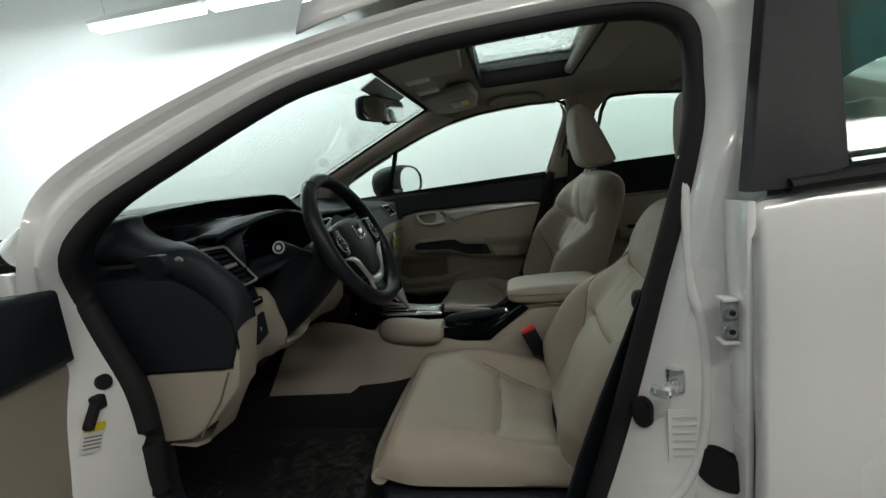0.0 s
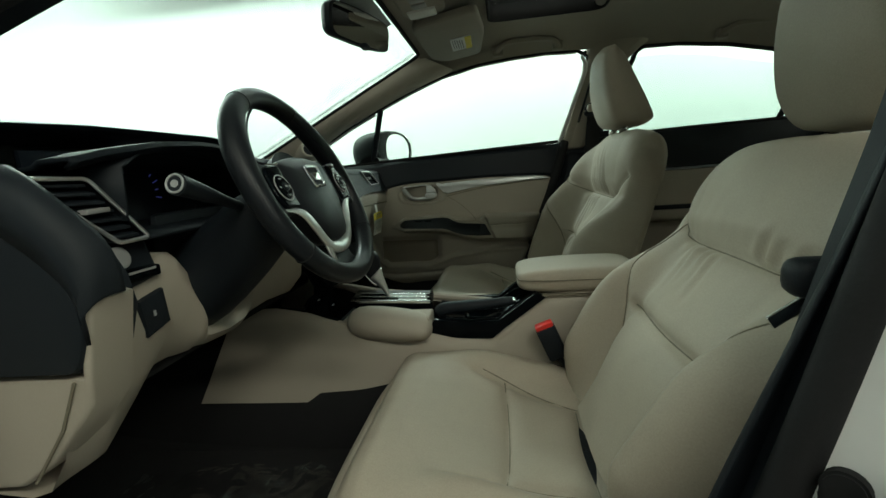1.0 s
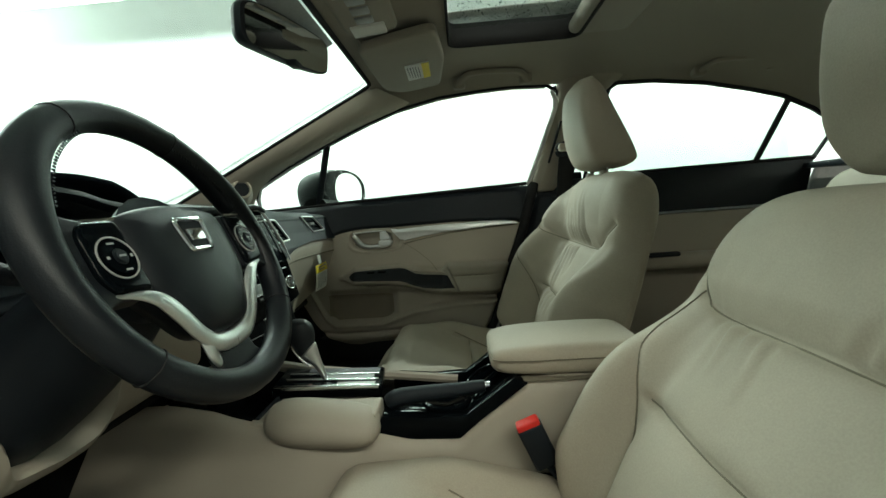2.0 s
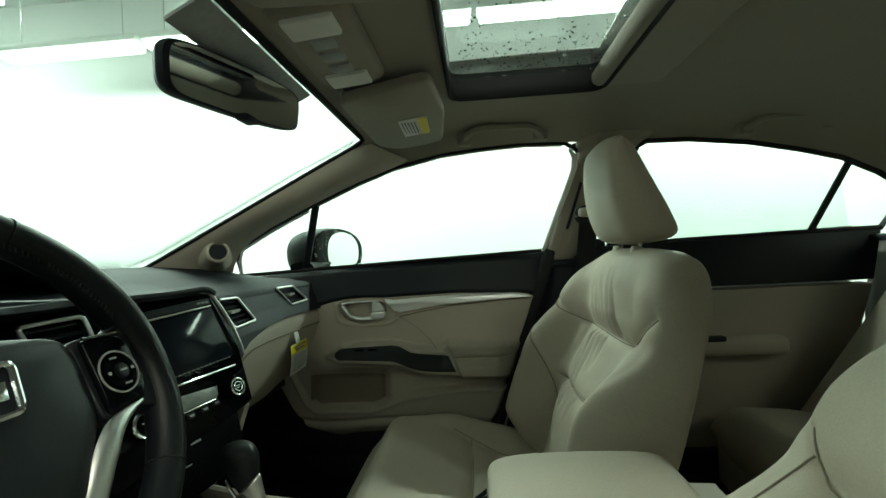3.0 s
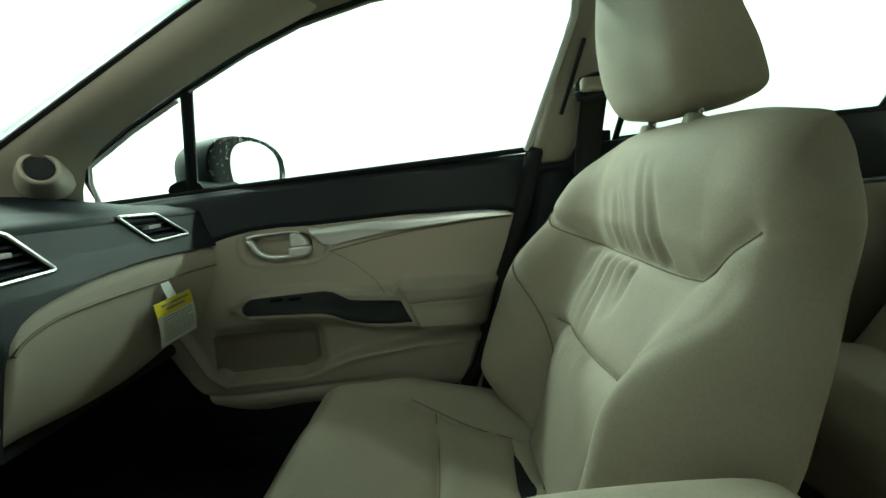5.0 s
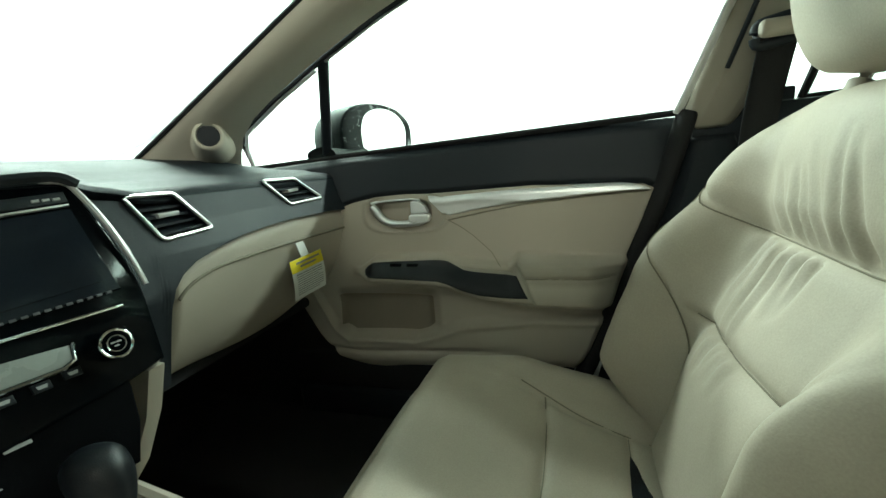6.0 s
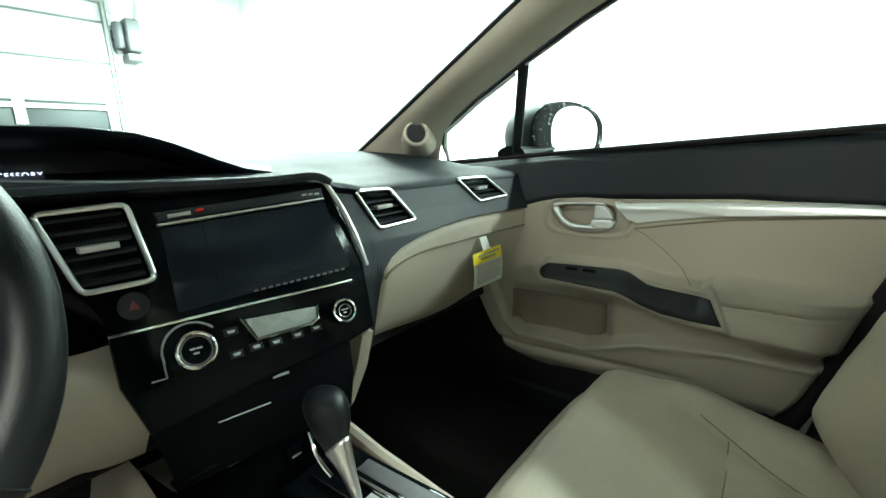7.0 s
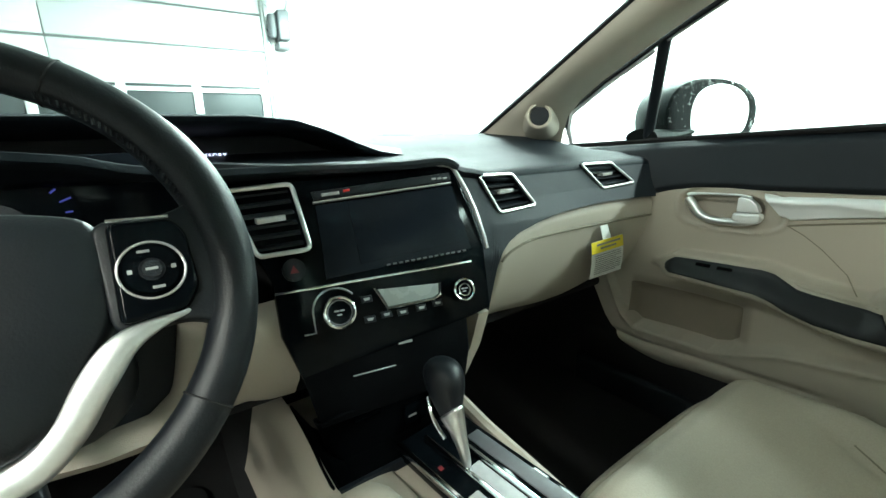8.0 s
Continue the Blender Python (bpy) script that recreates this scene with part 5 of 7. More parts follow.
# driver side: end cap, left vent, knee panels
cap = [(-0.80, 0.92), (-0.70, 0.93), (-0.64, 0.932), (-0.56, 0.915), (-0.50, 0.889), (-0.46, 0.861), (-0.435, 0.832), (-0.418, 0.80), (-0.412, 0.762), (-0.436, 0.696), (-0.645, 0.692), (-0.70, 0.80), (-0.80, 0.88)]
SHOULDER = [(-0.76, -0.61, 0.975), (-0.70, -0.602, 0.996), (-0.625, -0.602, 0.999), (-0.618, -0.600, 0.978), (-0.602, -0.592, 0.955), (-0.560, -0.600, 0.940), (-0.505, -0.636, 0.937), (-0.462, -0.648, 0.918), (-0.430, -0.646, 0.888), (-0.402, -0.640, 0.853), (-0.392, -0.634, 0.818), (-0.395, -0.630, 0.785)]
FLANK = [(-0.77, -0.672, 0.92), (-0.71, -0.676, 0.940), (-0.66, -0.678, 0.946), (-0.62, -0.680, 0.942), (-0.58, -0.680, 0.934), (-0.54, -0.680, 0.920), (-0.50, -0.680, 0.902), (-0.46, -0.680, 0.874), (-0.435, -0.678, 0.846), (-0.417, -0.676, 0.812), (-0.411, -0.676, 0.788), (-0.411, -0.676, 0.765)]
rows = []
for a, b in zip(curve(SHOULDER, 5), curve(FLANK, 5)):
    lift = 0.010 + 0.008 * soft(-0.55, -0.63, a.x)
    rows.append([tuple(a.lerp(b, k) + Vector((0.3, -0.6, 0.75)) * lift * math.sin(math.pi * k)) for k in (0, 0.1, 0.25, 0.4, 0.55, 0.7, 0.85, 1)] + [(b.x - 0.004, b.y + 0.004, b.z - 0.03)])
part("shoulder", sheet(rows), BLACK, dash, "black rounded dashboard shoulder", sharp=70, solid=-0.004)
part("end_cap", slab([(x, -0.672, z) for x, z in cap], [(x, -0.60, z) for x, z in cap], 0.018, 4), BLACK, dash, "black dashboard end cover")
inner = fillet([(-0.71, 0.881), (-0.61, 0.881), (-0.522, 0.873), (-0.477, 0.856), (-0.445, 0.833), (-0.421, 0.798), (-0.414, 0.764), (-0.421, 0.729), (-0.436, 0.701), (-0.64, 0.696), (-0.69, 0.80)], 0.02)
part("side_cover", slab([(x, -0.6745, z) for x, z in inner], [(x, -0.66, z) for x, z in inner], 0.004), BLACK, dash)
part("side_slot", box((-0.641, -0.692, 0.906), (-0.575, -0.66, 0.912), 0.002), RUBBER, dash)
lowcap = [(-0.645, 0.69), (-0.438, 0.694), (-0.418, 0.785), (-0.405, 0.782), (-0.432, 0.66), (-0.50, 0.585), (-0.555, 0.55), (-0.655, 0.54)]
part("lower_cap", slab([(x, -0.668, z) for x, z in lowcap], [(x, -0.61, z) for x, z in lowcap], 0.008, 3), BEIGE, dash, "beige lower dashboard end")
part("cap_gap", tube([(-0.445, -0.670, 0.69), (-0.475, -0.670, 0.63), (-0.53, -0.670, 0.56)], 0.002, 6), SEAM_SHADOW, dash)
vl = [(-0.642, 0.920), (-0.578, 0.918), (-0.526, 0.835), (-0.574, 0.834)]
lx = lambda y, z: -0.472 - 0.28 * (z - 0.83) - 0.02 * soft(-0.56, -0.66, y)
left = [(-0.69, 0.925), (-0.575, 0.925), (-0.50, 0.84), (-0.50, 0.775), (-0.575, 0.765), (-0.625, 0.80), (-0.67, 0.87)]
part("left_face", slab([(lx(y, z) - 0.002, y, z) for y, z in left], [(lx(y, z) - 0.06, y, z) for y, z in left], 0.01, 3), BLACK, dash, "black left face")
vent("vent", vl, 0.022, 7, lambda y, z: lx(y, z) + 0.024, "slatted left air vent in a chrome frame")
part("vent_blade", tube([(lx(y, z) + 0.020, y, z) for y, z in ((-0.676, 0.915), (-0.642, 0.88), (-0.59, 0.825))], 0.009, 8, flat=0.5), SATIN, dash)
part("start_button", disc((-0.462, -0.569, 0.812), (1, 0, 0.3), 0.015, 0.02), SATIN, dash, "round engine start button")
part("switch_block", box((-0.50, -0.572, 0.777), (-0.452, -0.508, 0.794), 0.004), PIANO, dash)
part("switch_line", box((-0.4515, -0.565, 0.789), (-0.450, -0.52, 0.792), 0), SATIN, dash)
KT = [(-0.66, 0.70), (-0.63, 0.775), (-0.575, 0.765), (-0.545, 0.768), (-0.50, 0.795), (-0.482, 0.803), (-0.462, 0.800), (-0.437, 0.763), (-0.420, 0.710), (-0.410, 0.668), (-0.395, 0.655), (-0.34, 0.645), (-0.29, 0.650), (-0.262, 0.672), (-0.250, 0.72), (-0.242, 0.765), (-0.14, 0.770), (-0.128, 0.770)]
KB = [(-0.66, 0.53), (-0.60, 0.545), (-0.54, 0.59), (-0.50, 0.622), (-0.46, 0.622), (-0.40, 0.607), (-0.30, 0.602), (-0.24, 0.612), (-0.185, 0.636), (-0.128, 0.632)]
rows = []
for i in range(90):
    y = -0.66 + 0.532 * i / 89
    zt, zb = at(KT, y), at(KB, y)
    xf = -0.466 - 0.022 * soft(-0.425, -0.40, y) - 0.02 * soft(-0.6, -0.66, y) + 0.062 * soft(-0.27, -0.15, y)
    rows.append([(xf - 0.05, y, zt + 0.004), (xf - 0.012, y, zt + 0.002), (xf, y, zt - 0.008), (xf + 0.006, y, zt * 0.66 + zb * 0.34), (xf - 0.008, y, zt * 0.33 + zb * 0.67), (xf - 0.04, y, zb + 0.01), (xf - 0.07, y, zb), (xf - 0.2, y, zb + 0.01)])
part("knee_panel", sheet(rows), BEIGE, dash, "beige knee panel", sharp=60)
part("coin_box", slab([(-0.455, y, z) for y, z in ((-0.553, 0.748), (-0.508, 0.757), (-0.505, 0.705), (-0.548, 0.695))], [(-0.475, y, z) for y, z in ((-0.553, 0.748), (-0.508, 0.757), (-0.505, 0.705), (-0.548, 0.695))], 0.003), BLACK, dash, "black switch blank")
part("coin_box_mark", box((-0.4545, -0.535, 0.722), (-0.4535, -0.531, 0.730), 0), TEXTPALE, dash)
part("column_cover", box((-0.535, -0.43, 0.62), (-0.515, -0.24, 0.86), 0.01), BLACK, dash, "black cover round the column")
part("dash_underside", box((-0.95, -0.66, 0.60), (-0.53, 0.68, 0.625), 0.01), CARPET, dash)
part("dash_core", box((-0.95, -0.64, 0.62), (-0.62, 0.66, 0.93), 0.01), CARPET, dash)

# instrument recess
part("cluster_shroud", sheet([[(x, y, z) for y, z in ((-0.545, 0.86), (-0.54, 0.93), (-0.50, 0.952), (-0.40, 0.962), (-0.31, 0.957), (-0.25, 0.938), (-0.205, 0.925), (-0.20, 0.86))] for x in (-0.452, -0.60)]), BLACK, dash, solid=0.004)
part("gauge_plate", box((-0.61, -0.545, 0.80), (-0.60, -0.20, 0.965), 0.003), SCREEN, dash, "dark instrument face")
gauge = part("tachometer", disc((-0.598, -0.372, 0.895), (1, 0, 0.1), 0.06, 0.006, 40), SCREEN, dash, "round dark rev counter")
for i in range(17):
    t = radians(225 - i * 270 / 16)
    c, s2 = math.cos(t), math.sin(t)
    part("tick", tube([(-0.594, -0.372 + 0.044 * c, 0.895 + 0.044 * s2), (-0.594, -0.372 + (0.056 if i % 2 == 0 else 0.051) * c, 0.895 + (0.056 if i % 2 == 0 else 0.051) * s2)], 0.0011, 4), BLUEGLOW, gauge)
part("gauge_light", box((-0.597, -0.41, 0.848), (-0.595, -0.335, 0.862), 0.001), BLUEGLOW, gauge)
part("binnacle_floor", sheet([[(x, y, z) for y in (-0.56, -0.45, -0.3, -0.2)] for x, z in ((-0.46, 0.835), (-0.52, 0.842), (-0.61, 0.85))]), BLACK, dash, solid=-0.006)

# hanging card on the glovebox
tag = thing("hang_tag", (-0.43, 0.52, 0.70), "yellow and white printed card hanging from the glovebox", "tag")
TAG = [Vector(p) for p in ((-0.420, 0.451, 0.759), (-0.422, 0.560, 0.761), (-0.438, 0.588, 0.675), (-0.436, 0.473, 0.676))]


def on_tag(u, v, off=0.0):
    """A place on the card: across and down from its upper corner, 0 to 1."""
    return TAG[0].lerp(TAG[1], u).lerp(TAG[3].lerp(TAG[2], u), v) + Vector((off + 0.004 * math.sin(math.pi * v), -off * 0.6, 0))


def tag_piece(u0, v0, u1, v1, off):
    n = 8 if v1 - v0 > 0.2 else 2
    return loft([[on_tag(u0, v, off), on_tag(u1, v, off), on_tag(u1, v, off - 0.0008), on_tag(u0, v, off - 0.0008)] for v in (v0 + (v1 - v0) * i / n for i in range(n + 1))])


part("card", tag_piece(0, 0, 1, 1, 0.0), PAPER, tag)
part("band", tag_piece(0, 0, 1, 0.30, 0.001), YELLOW, tag, "yellow heading band")
for u0, v, u1 in ((0.16, 0.07, 0.9), (0.26, 0.17, 0.76)):
    part("heading", tag_piece(u0, v, u1, v + 0.045, 0.0018), INK, tag)
for k in range(10):
    part("text_line", tag_piece(0.10, 0.36 + k * 0.057, 0.92 - 0.15 * (k in (3, 9)), 0.375 + k * 0.057, 0.0014), INK, tag)
part("loop", slab([(-0.4225, y, z) for y, z in ((0.482, 0.789), (0.506, 0.789), (0.524, 0.754), (0.496, 0.754))], [(-0.4235, y, z) for y, z in ((0.482, 0.789), (0.506, 0.789), (0.524, 0.754), (0.496, 0.754))], 0), PAPER, tag, "white paper loop")

# ---- steering wheel ----
WC = Vector((-0.2755, -0.370, 0.885))
WA = radians(24.6)
WV, WN = Vector((-math.sin(WA), 0, math.cos(WA))), Vector((math.cos(WA), 0, math.sin(WA)))


def wp(u, v, n=0.0):
    return WC + Vector((0, u, 0)) + v * WV + n * WN


wheel = thing("steering_wheel", tuple(WC - 0.06 * WN), "black leather steering wheel with silver lower spokes", "steering wheel")
RW = 0.160
rim_pts, rim_r = [], []
for i in range(96):
    t = 2 * math.pi * i / 96
    rim_pts.append(wp(RW * math.cos(t), RW * math.sin(t)))
    grip = max(bumpy(math.degrees(t) - 25, 22), bumpy(math.degrees(t) - 155, 22))
    rim_r.append(0.0166 + 0.0022 * grip)
part("rim", tube(rim_pts, rim_r, 16, True, up=WN), BLACK_SOFT, wheel, "black stitched leather rim")
for a in (62, 118, -38, -142):
    t = radians(a)
    part("rim_joint", ring(wp(RW * math.cos(t), RW * math.sin(t)), Vector((0, -math.sin(t), 0)) + math.cos(t) * WV, 0.0168, 0.0009, 20, 6), RUBBER, wheel)
for side in (1, -1):
    for i in range(26):
        t = radians(20 + i * 1.7) if side > 0 else radians(160 - i * 1.7)
        out, along = Vector((0, math.cos(t), 0)) + math.sin(t) * WV, Vector((0, -math.sin(t), 0)) + math.cos(t) * WV
        c = WC + (RW - 0.0168) * out + 0.009 * WN
        part("stitch", tube([c - 0.0012 * along - 0.002 * out, c + 0.0012 * along + 0.0012 * out + 0.002 * WN], 0.0011, 5), BLACK, wheel)


HUB = [(-0.084, 0.034), (-0.062, 0.046), (0, 0.053), (0.062, 0.046), (0.084, 0.034), (0.087, 0.0), (0.082, -0.034), (0.062, -0.064), (0.043, -0.090), (0.018, -0.099), (-0.018, -0.099), (-0.043, -0.090), (-0.062, -0.064), (-0.082, -0.034), (-0.087, 0.0)]
hub = [(p.x, p.z) for p in curve([(u, 0, v) for u, v in HUB], 4, True)]
part("airbag_cover", loft([[wp(u * k, v * k, n) for u, v in hub] for k, n in ((0.95, -0.03), (1.0, -0.015), (0.997, -0.002), (0.98, 0.004), (0.94, 0.0075), (0.8, 0.012), (0.5, 0.016), (0.15, 0.0175))]), BLACK_SOFT, wheel, "black airbag cover", sharp=80)
em = fillet([(-0.024, 0.019), (0.024, 0.019), (0.0185, -0.017), (-0.0185, -0.017)], 0.006)
part("badge", tube([wp(u, v + 0.008, 0.019) for u, v in em], 0.0028, 8, True, up=WN), CHROME, wheel, "plain chrome badge frame")
part("badge_bar", slab([wp(u, v + 0.008, 0.0225) for u, v in ((-0.014, 0.007), (0.014, 0.007), (0.012, -0.007), (-0.012, -0.007))], [wp(u, v + 0.008, 0.017) for u, v in ((-0.014, 0.007), (0.014, 0.007), (0.012, -0.007), (-0.012, -0.007))], 0.002), CHROME, wheel)
for s in (1, -1):
    sk = fillet([(0.080, 0.037), (0.118, 0.036), (0.140, 0.044), (0.156, 0.062), (0.162, 0.0), (0.156, -0.058), (0.141, -0.046), (0.126, -0.040), (0.082, -0.041)], 0.012, 4)
    part("spoke", slab([wp(s * u, v, 0.0075) for u, v in sk], [wp(s * u, v, -0.014) for u, v in sk], 0.005, 3), BLACK_SOFT, wheel, "black leather spoke")
    pd_ = fillet([(0.0885, 0.034), (0.126, 0.033), (0.134, 0.022), (0.136, -0.018), (0.126, -0.034), (0.0865, -0.036)], 0.006, 3)
    pad_ = part("control_pad", slab([wp(s * u, v, 0.0125) for u, v in pd_], [wp(s * u, v, 0.0) for u, v in pd_], 0.004, 3), PIANO, wheel, "gloss black control pad")
    cu, cv = s * 0.1095, -0.003
    part("ring", ring(wp(cu, cv, 0.0135), WN, 0.0195, 0.0009, 40), SATIN, pad_, "satin silver ring")
    part("button", disc(wp(cu, cv, 0.0135), WN, 0.0180, 0.004, 32, 0.002), PIANO, pad_)
    part("button", disc(wp(cu, cv, 0.0160), WN, 0.0078, 0.004), BLACK, pad_)
    for du, dv in ((0, 0), (-0.003, 0.0128), (0.002, -0.0125), (0.0125, 0.0), (-0.0125, 0.0)):
        w_, h_ = (0.0036, 0.0009) if abs(du) < 0.01 else (0.0014, 0.0014)
        part("button_print", slab([wp(cu + du + a, cv + dv + b, 0.0184 - 0.0024 * (du != 0 or dv != 0)) for a, b in ((-w_, -h_), (w_, -h_), (w_, h_), (-w_, h_))], [wp(cu + du + a, cv + dv + b, 0.0140) for a, b in ((-w_, -h_), (w_, -h_), (w_, h_), (-w_, h_))], 0), GREY, pad_)
    part("pad_edge", tube([wp(s * 0.0895, 0.0345, 0.0125), wp(s * 0.125, 0.0335, 0.0125)], 0.0013, 6), CHROME, pad_)
    leg = curve([wp(s * 0.131, -0.0335, 0.006), wp(s * 0.108, -0.0385, 0.009), wp(s * 0.086, -0.048, 0.009), wp(s * 0.068, -0.068, 0.006), wp(s * 0.052, -0.090, 0.002), wp(s * 0.030, -0.107, -0.002), wp(0, -0.111, -0.003)], 5)
    part("silver_spoke", tube(leg, [0.0022 + 0.0085 * soft(1, 14, i) for i in range(31)], 12, flat=0.42, up=WN), SATINCHROME, wheel, "satin silver lower spoke")
lowin = [(-0.034, -0.106), (0.034, -0.106), (0.036, -0.13), (0.056, -0.153), (-0.056, -0.153), (-0.036, -0.13)]
part("lower_insert", slab([wp(u, v, -0.006) for u, v in lowin], [wp(u, v, -0.018) for u, v in lowin], 0.006, 3), BLACK_SOFT, wheel)
part("silver_stem", tube(curve([wp(-0.044, -0.100, -0.001), wp(-0.044, -0.116, -0.003), wp(-0.040, -0.130, -0.005)], 4), [0.010, 0.010, 0.0095, 0.009, 0.0085, 0.008, 0.007, 0.006, 0.004], 12, flat=0.42, up=WN), SATINCHROME, wheel, "satin silver stem")
part("hub_back", loft([[wp(0.06 * k * math.cos(t), 0.06 * k * math.sin(t), n) for t in (2 * math.pi * i / 20 for i in range(20))] for k, n in ((1.2, -0.012), (1.0, -0.05), (0.9, -0.075))]), BLACK, wheel)

# steering column with stalks
CC, CA = Vector((-0.283, -0.367, 0.881)), radians(24.6)


def cp(u, v, n):
    """A place on the column: across, up its slope, along it."""
    return CC + Vector((n * math.cos(CA) - v * math.sin(CA), u, n * math.sin(CA) + v * math.cos(CA)))


column = thing("steering_column", tuple(cp(0, 0, -0.2)), "black steering column shroud with stalks", "steering column")
part("shroud", loft([[cp(w * math.cos(t), o + h * math.sin(t), n) for t in (2 * math.pi * i / 20 for i in range(20))] for w, h, o, n in ((0.062, 0.05, -0.005, -0.065), (0.072, 0.062, -0.012, -0.10), (0.075, 0.07, -0.03, -0.17), (0.08, 0.075, -0.05, -0.26), (0.08, 0.07, -0.06, -0.34))]), BLACK, column, "black column shroud", sub=1)
st = [cp(-0.06, 0.02, -0.085), cp(-0.12, 0.035, -0.075), cp(-0.165, 0.047, -0.068), cp(-0.192, 0.053, -0.064)]
part("stalk", tube(curve(st, 4), [0.008, 0.008, 0.0085, 0.009, 0.010, 0.011, 0.012, 0.0125, 0.013, 0.0135, 0.014, 0.0145, 0.015], 14), BLACK, column, "black indicator stalk")
tip = cp(-0.193, 0.0533, -0.0638)
ax = (st[3] - st[2]).normalized()
part("stalk_end", disc(tip, ax, 0.0148, 0.006, 24), BLACK, column)
part("stalk_ring", ring(tip + ax * 0.003, ax, 0.0115, 0.0016, 24, 6), TEXTPALE, column, "pale printed ring")
part("stalk_mark", disc(tip + ax * 0.003, ax, 0.005, 0.002, 12, 0), TEXTPALE, column)
st2 = [cp(0.06, 0.01, -0.085), cp(0.12, 0.012, -0.08), cp(0.165, 0.0, -0.075)]
part("stalk", tube(curve(st2, 4), 0.010, 12), BLACK, column, "black wiper stalk")


# ---- front seats ----


def seg_dist(p, a, b):
    (px, py), (ax, ay), (bx, by) = p, a, b
    dx, dy = bx - ax, by - ay
    t = max(0, min(1, ((px - ax) * dx + (py - ay) * dy) / (dx * dx + dy * dy)))
    return math.hypot(px - ax - t * dx, py - ay - t * dy)


def line_dist(p, pts):
    return min(seg_dist(p, a, b) for a, b in zip(pts, pts[1:]))


V_SEAM = [(-0.215, 0.440), (-0.195, 0.418), (-0.155, 0.377), (0.0, 0.374), (0.15, 0.376), (0.195, 0.392), (0.225, 0.425)]
LOW_SEAM = [(-0.148, 0.222), (0.0, 0.218), (0.148, 0.222)]
SIDE_SEAM = [(0.120, 0.0), (0.128, 0.09), (0.142, 0.16), (0.165, 0.225), (0.195, 0.295), (0.212, 0.345), (0.207, 0.400)]
BACK_W = [(0.0, 0.235), (0.08, 0.262), (0.17, 0.280), (0.25, 0.278), (0.33, 0.268), (0.40, 0.254), (0.47, 0.238), (0.53, 0.217), (0.56, 0.212)]


def seat(side, cy, lean, dz, fore, lift, pleats, label):
    st = thing("front_seat", (0.05, cy, 0.28), label, "car seat", "front seats")
    BV, BN = Vector((math.sin(lean), 0, math.cos(lean))), Vector((-math.cos(lean), 0, math.sin(lean)))
    base = Vector((0.205 + fore, cy, 0.44 + dz * 0.45))
    rng = random.Random(31 if side > 0 else 77)

    def back_front(u, v):
        far = side > 0 and u > 0  # the fuller bolster beside the door
        w = at(BACK_W, v * 0.575) + (0.016 * soft(0.2, 0.36, v * 0.575) * (1 - soft(0.46, 0.56, v * 0.575)) if far else 0.014 * soft(0.40, 0.50, v * 0.575) if side > 0 else 0.0)
        x, y = u * w, v * 0.575
        # round the upper corners
        k = soft(0.80, 1.0, v)
        x *= 1 - 0.03 * k * abs(u) ** 2
        y -= (0.014 if side > 0 and u < 0 else 0.034) * k * abs(u) ** 5
        edge = (max(0, 1 - abs(u) ** 7)) ** 0.5 * (max(0, 1 - max(0, (v - 0.86) / 0.14) ** 3)) ** 0.5
        h = 0.012 * (1 - (x / 0.16) ** 2) if abs(x) < 0.16 else 0.0
        h += ((0.128 if far else 0.074) * soft(0.125, 0.205, abs(x)) * (1 - (soft(0.28, 0.60, y) if far else soft(0.20, 0.43, y))) * soft(-0.05, 0.08, y))
        h += 0.010 * bumpy(y - 0.16, 0.07) * soft(0.15, 0.11, abs(x))
        h += 0.022 * soft(0.38, 0.5, y) - 0.012 * soft(0.25, 0.37, y) * (1 - soft(0.38, 0.42, y))
        d = min(line_dist((x, y), V_SEAM), line_dist((abs(x), y), SIDE_SEAM) + 0.02 * soft(0.24, 0.33, y), line_dist((x, y), LOW_SEAM))
        h -= 0.0075 * bumpy(d, 0.0055) + 0.006 * bumpy(d, 0.016)
        for px, py, ln, tilt, amp in pleats:
            s = (y - py) / ln
            if -0.02 < s < 1:
                off = x - px - tilt * (y - py)
                fade = (1 - s) ** 0.7 * soft(-0.02, 0.08, s)
                h += 1.7 * amp * fade * (1.1 * bumpy(off - 0.012, 0.010) - 1.7 * bumpy(off, 0.008))
        h += 0.0022 * noise.noise(Vector((x * 9 + cy * 7, y * 9, 1.7))) + 0.0008 * noise.noise(Vector((x * 34, y * 34, cy)))
        rim = -0.035
        if side > 0 and u < 0:  # flank beside the console turns away from its seam
            xs = at([(b, a) for a, b in SIDE_SEAM], y) + 0.014
            s = min(max((abs(x) - xs) / max(w - xs, 0.02), 0), 1)
            edge *= max(0, 1 - (s ** 1.7) * (1 - 0.6 * soft(0.6, 0.85, v))) ** 0.55
            rim -= 0.045 * soft(0.25, 0.9, -u) * (1 - soft(0.72, 0.95, v))
        n = rim + (h - rim) * edge
        return base + Vector((0, x, 0)) + y * BV + n * BN

    def back_rear(u, v):
        f = back_front(u, v)
        edge = (max(0, 1 - abs(u) ** 16)) ** 0.4 * (max(0, 1 - max(0, (v - 0.86) / 0.14) ** 3)) ** 0.5 * min(1, v * 30)
        x, y = (f - base).y, (f - base).dot(BV)
        rim = -0.035 - (0.045 * soft(0.25, 0.9, -u) * (1 - soft(0.72, 0.95, v)) if side > 0 else 0.0)
        depth = rim * (1 - edge) - (0.035 + 0.078 * (1 - 0.25 * v)) * edge
        if edge <= 1e-6:
            return f
        return base + Vector((0, x, 0)) + y * BV + depth * BN

    part("backrest", pillow(back_front, back_rear, 150, 130), LEATHER, st, "beige leather backrest with stitched panels", sharp=80)
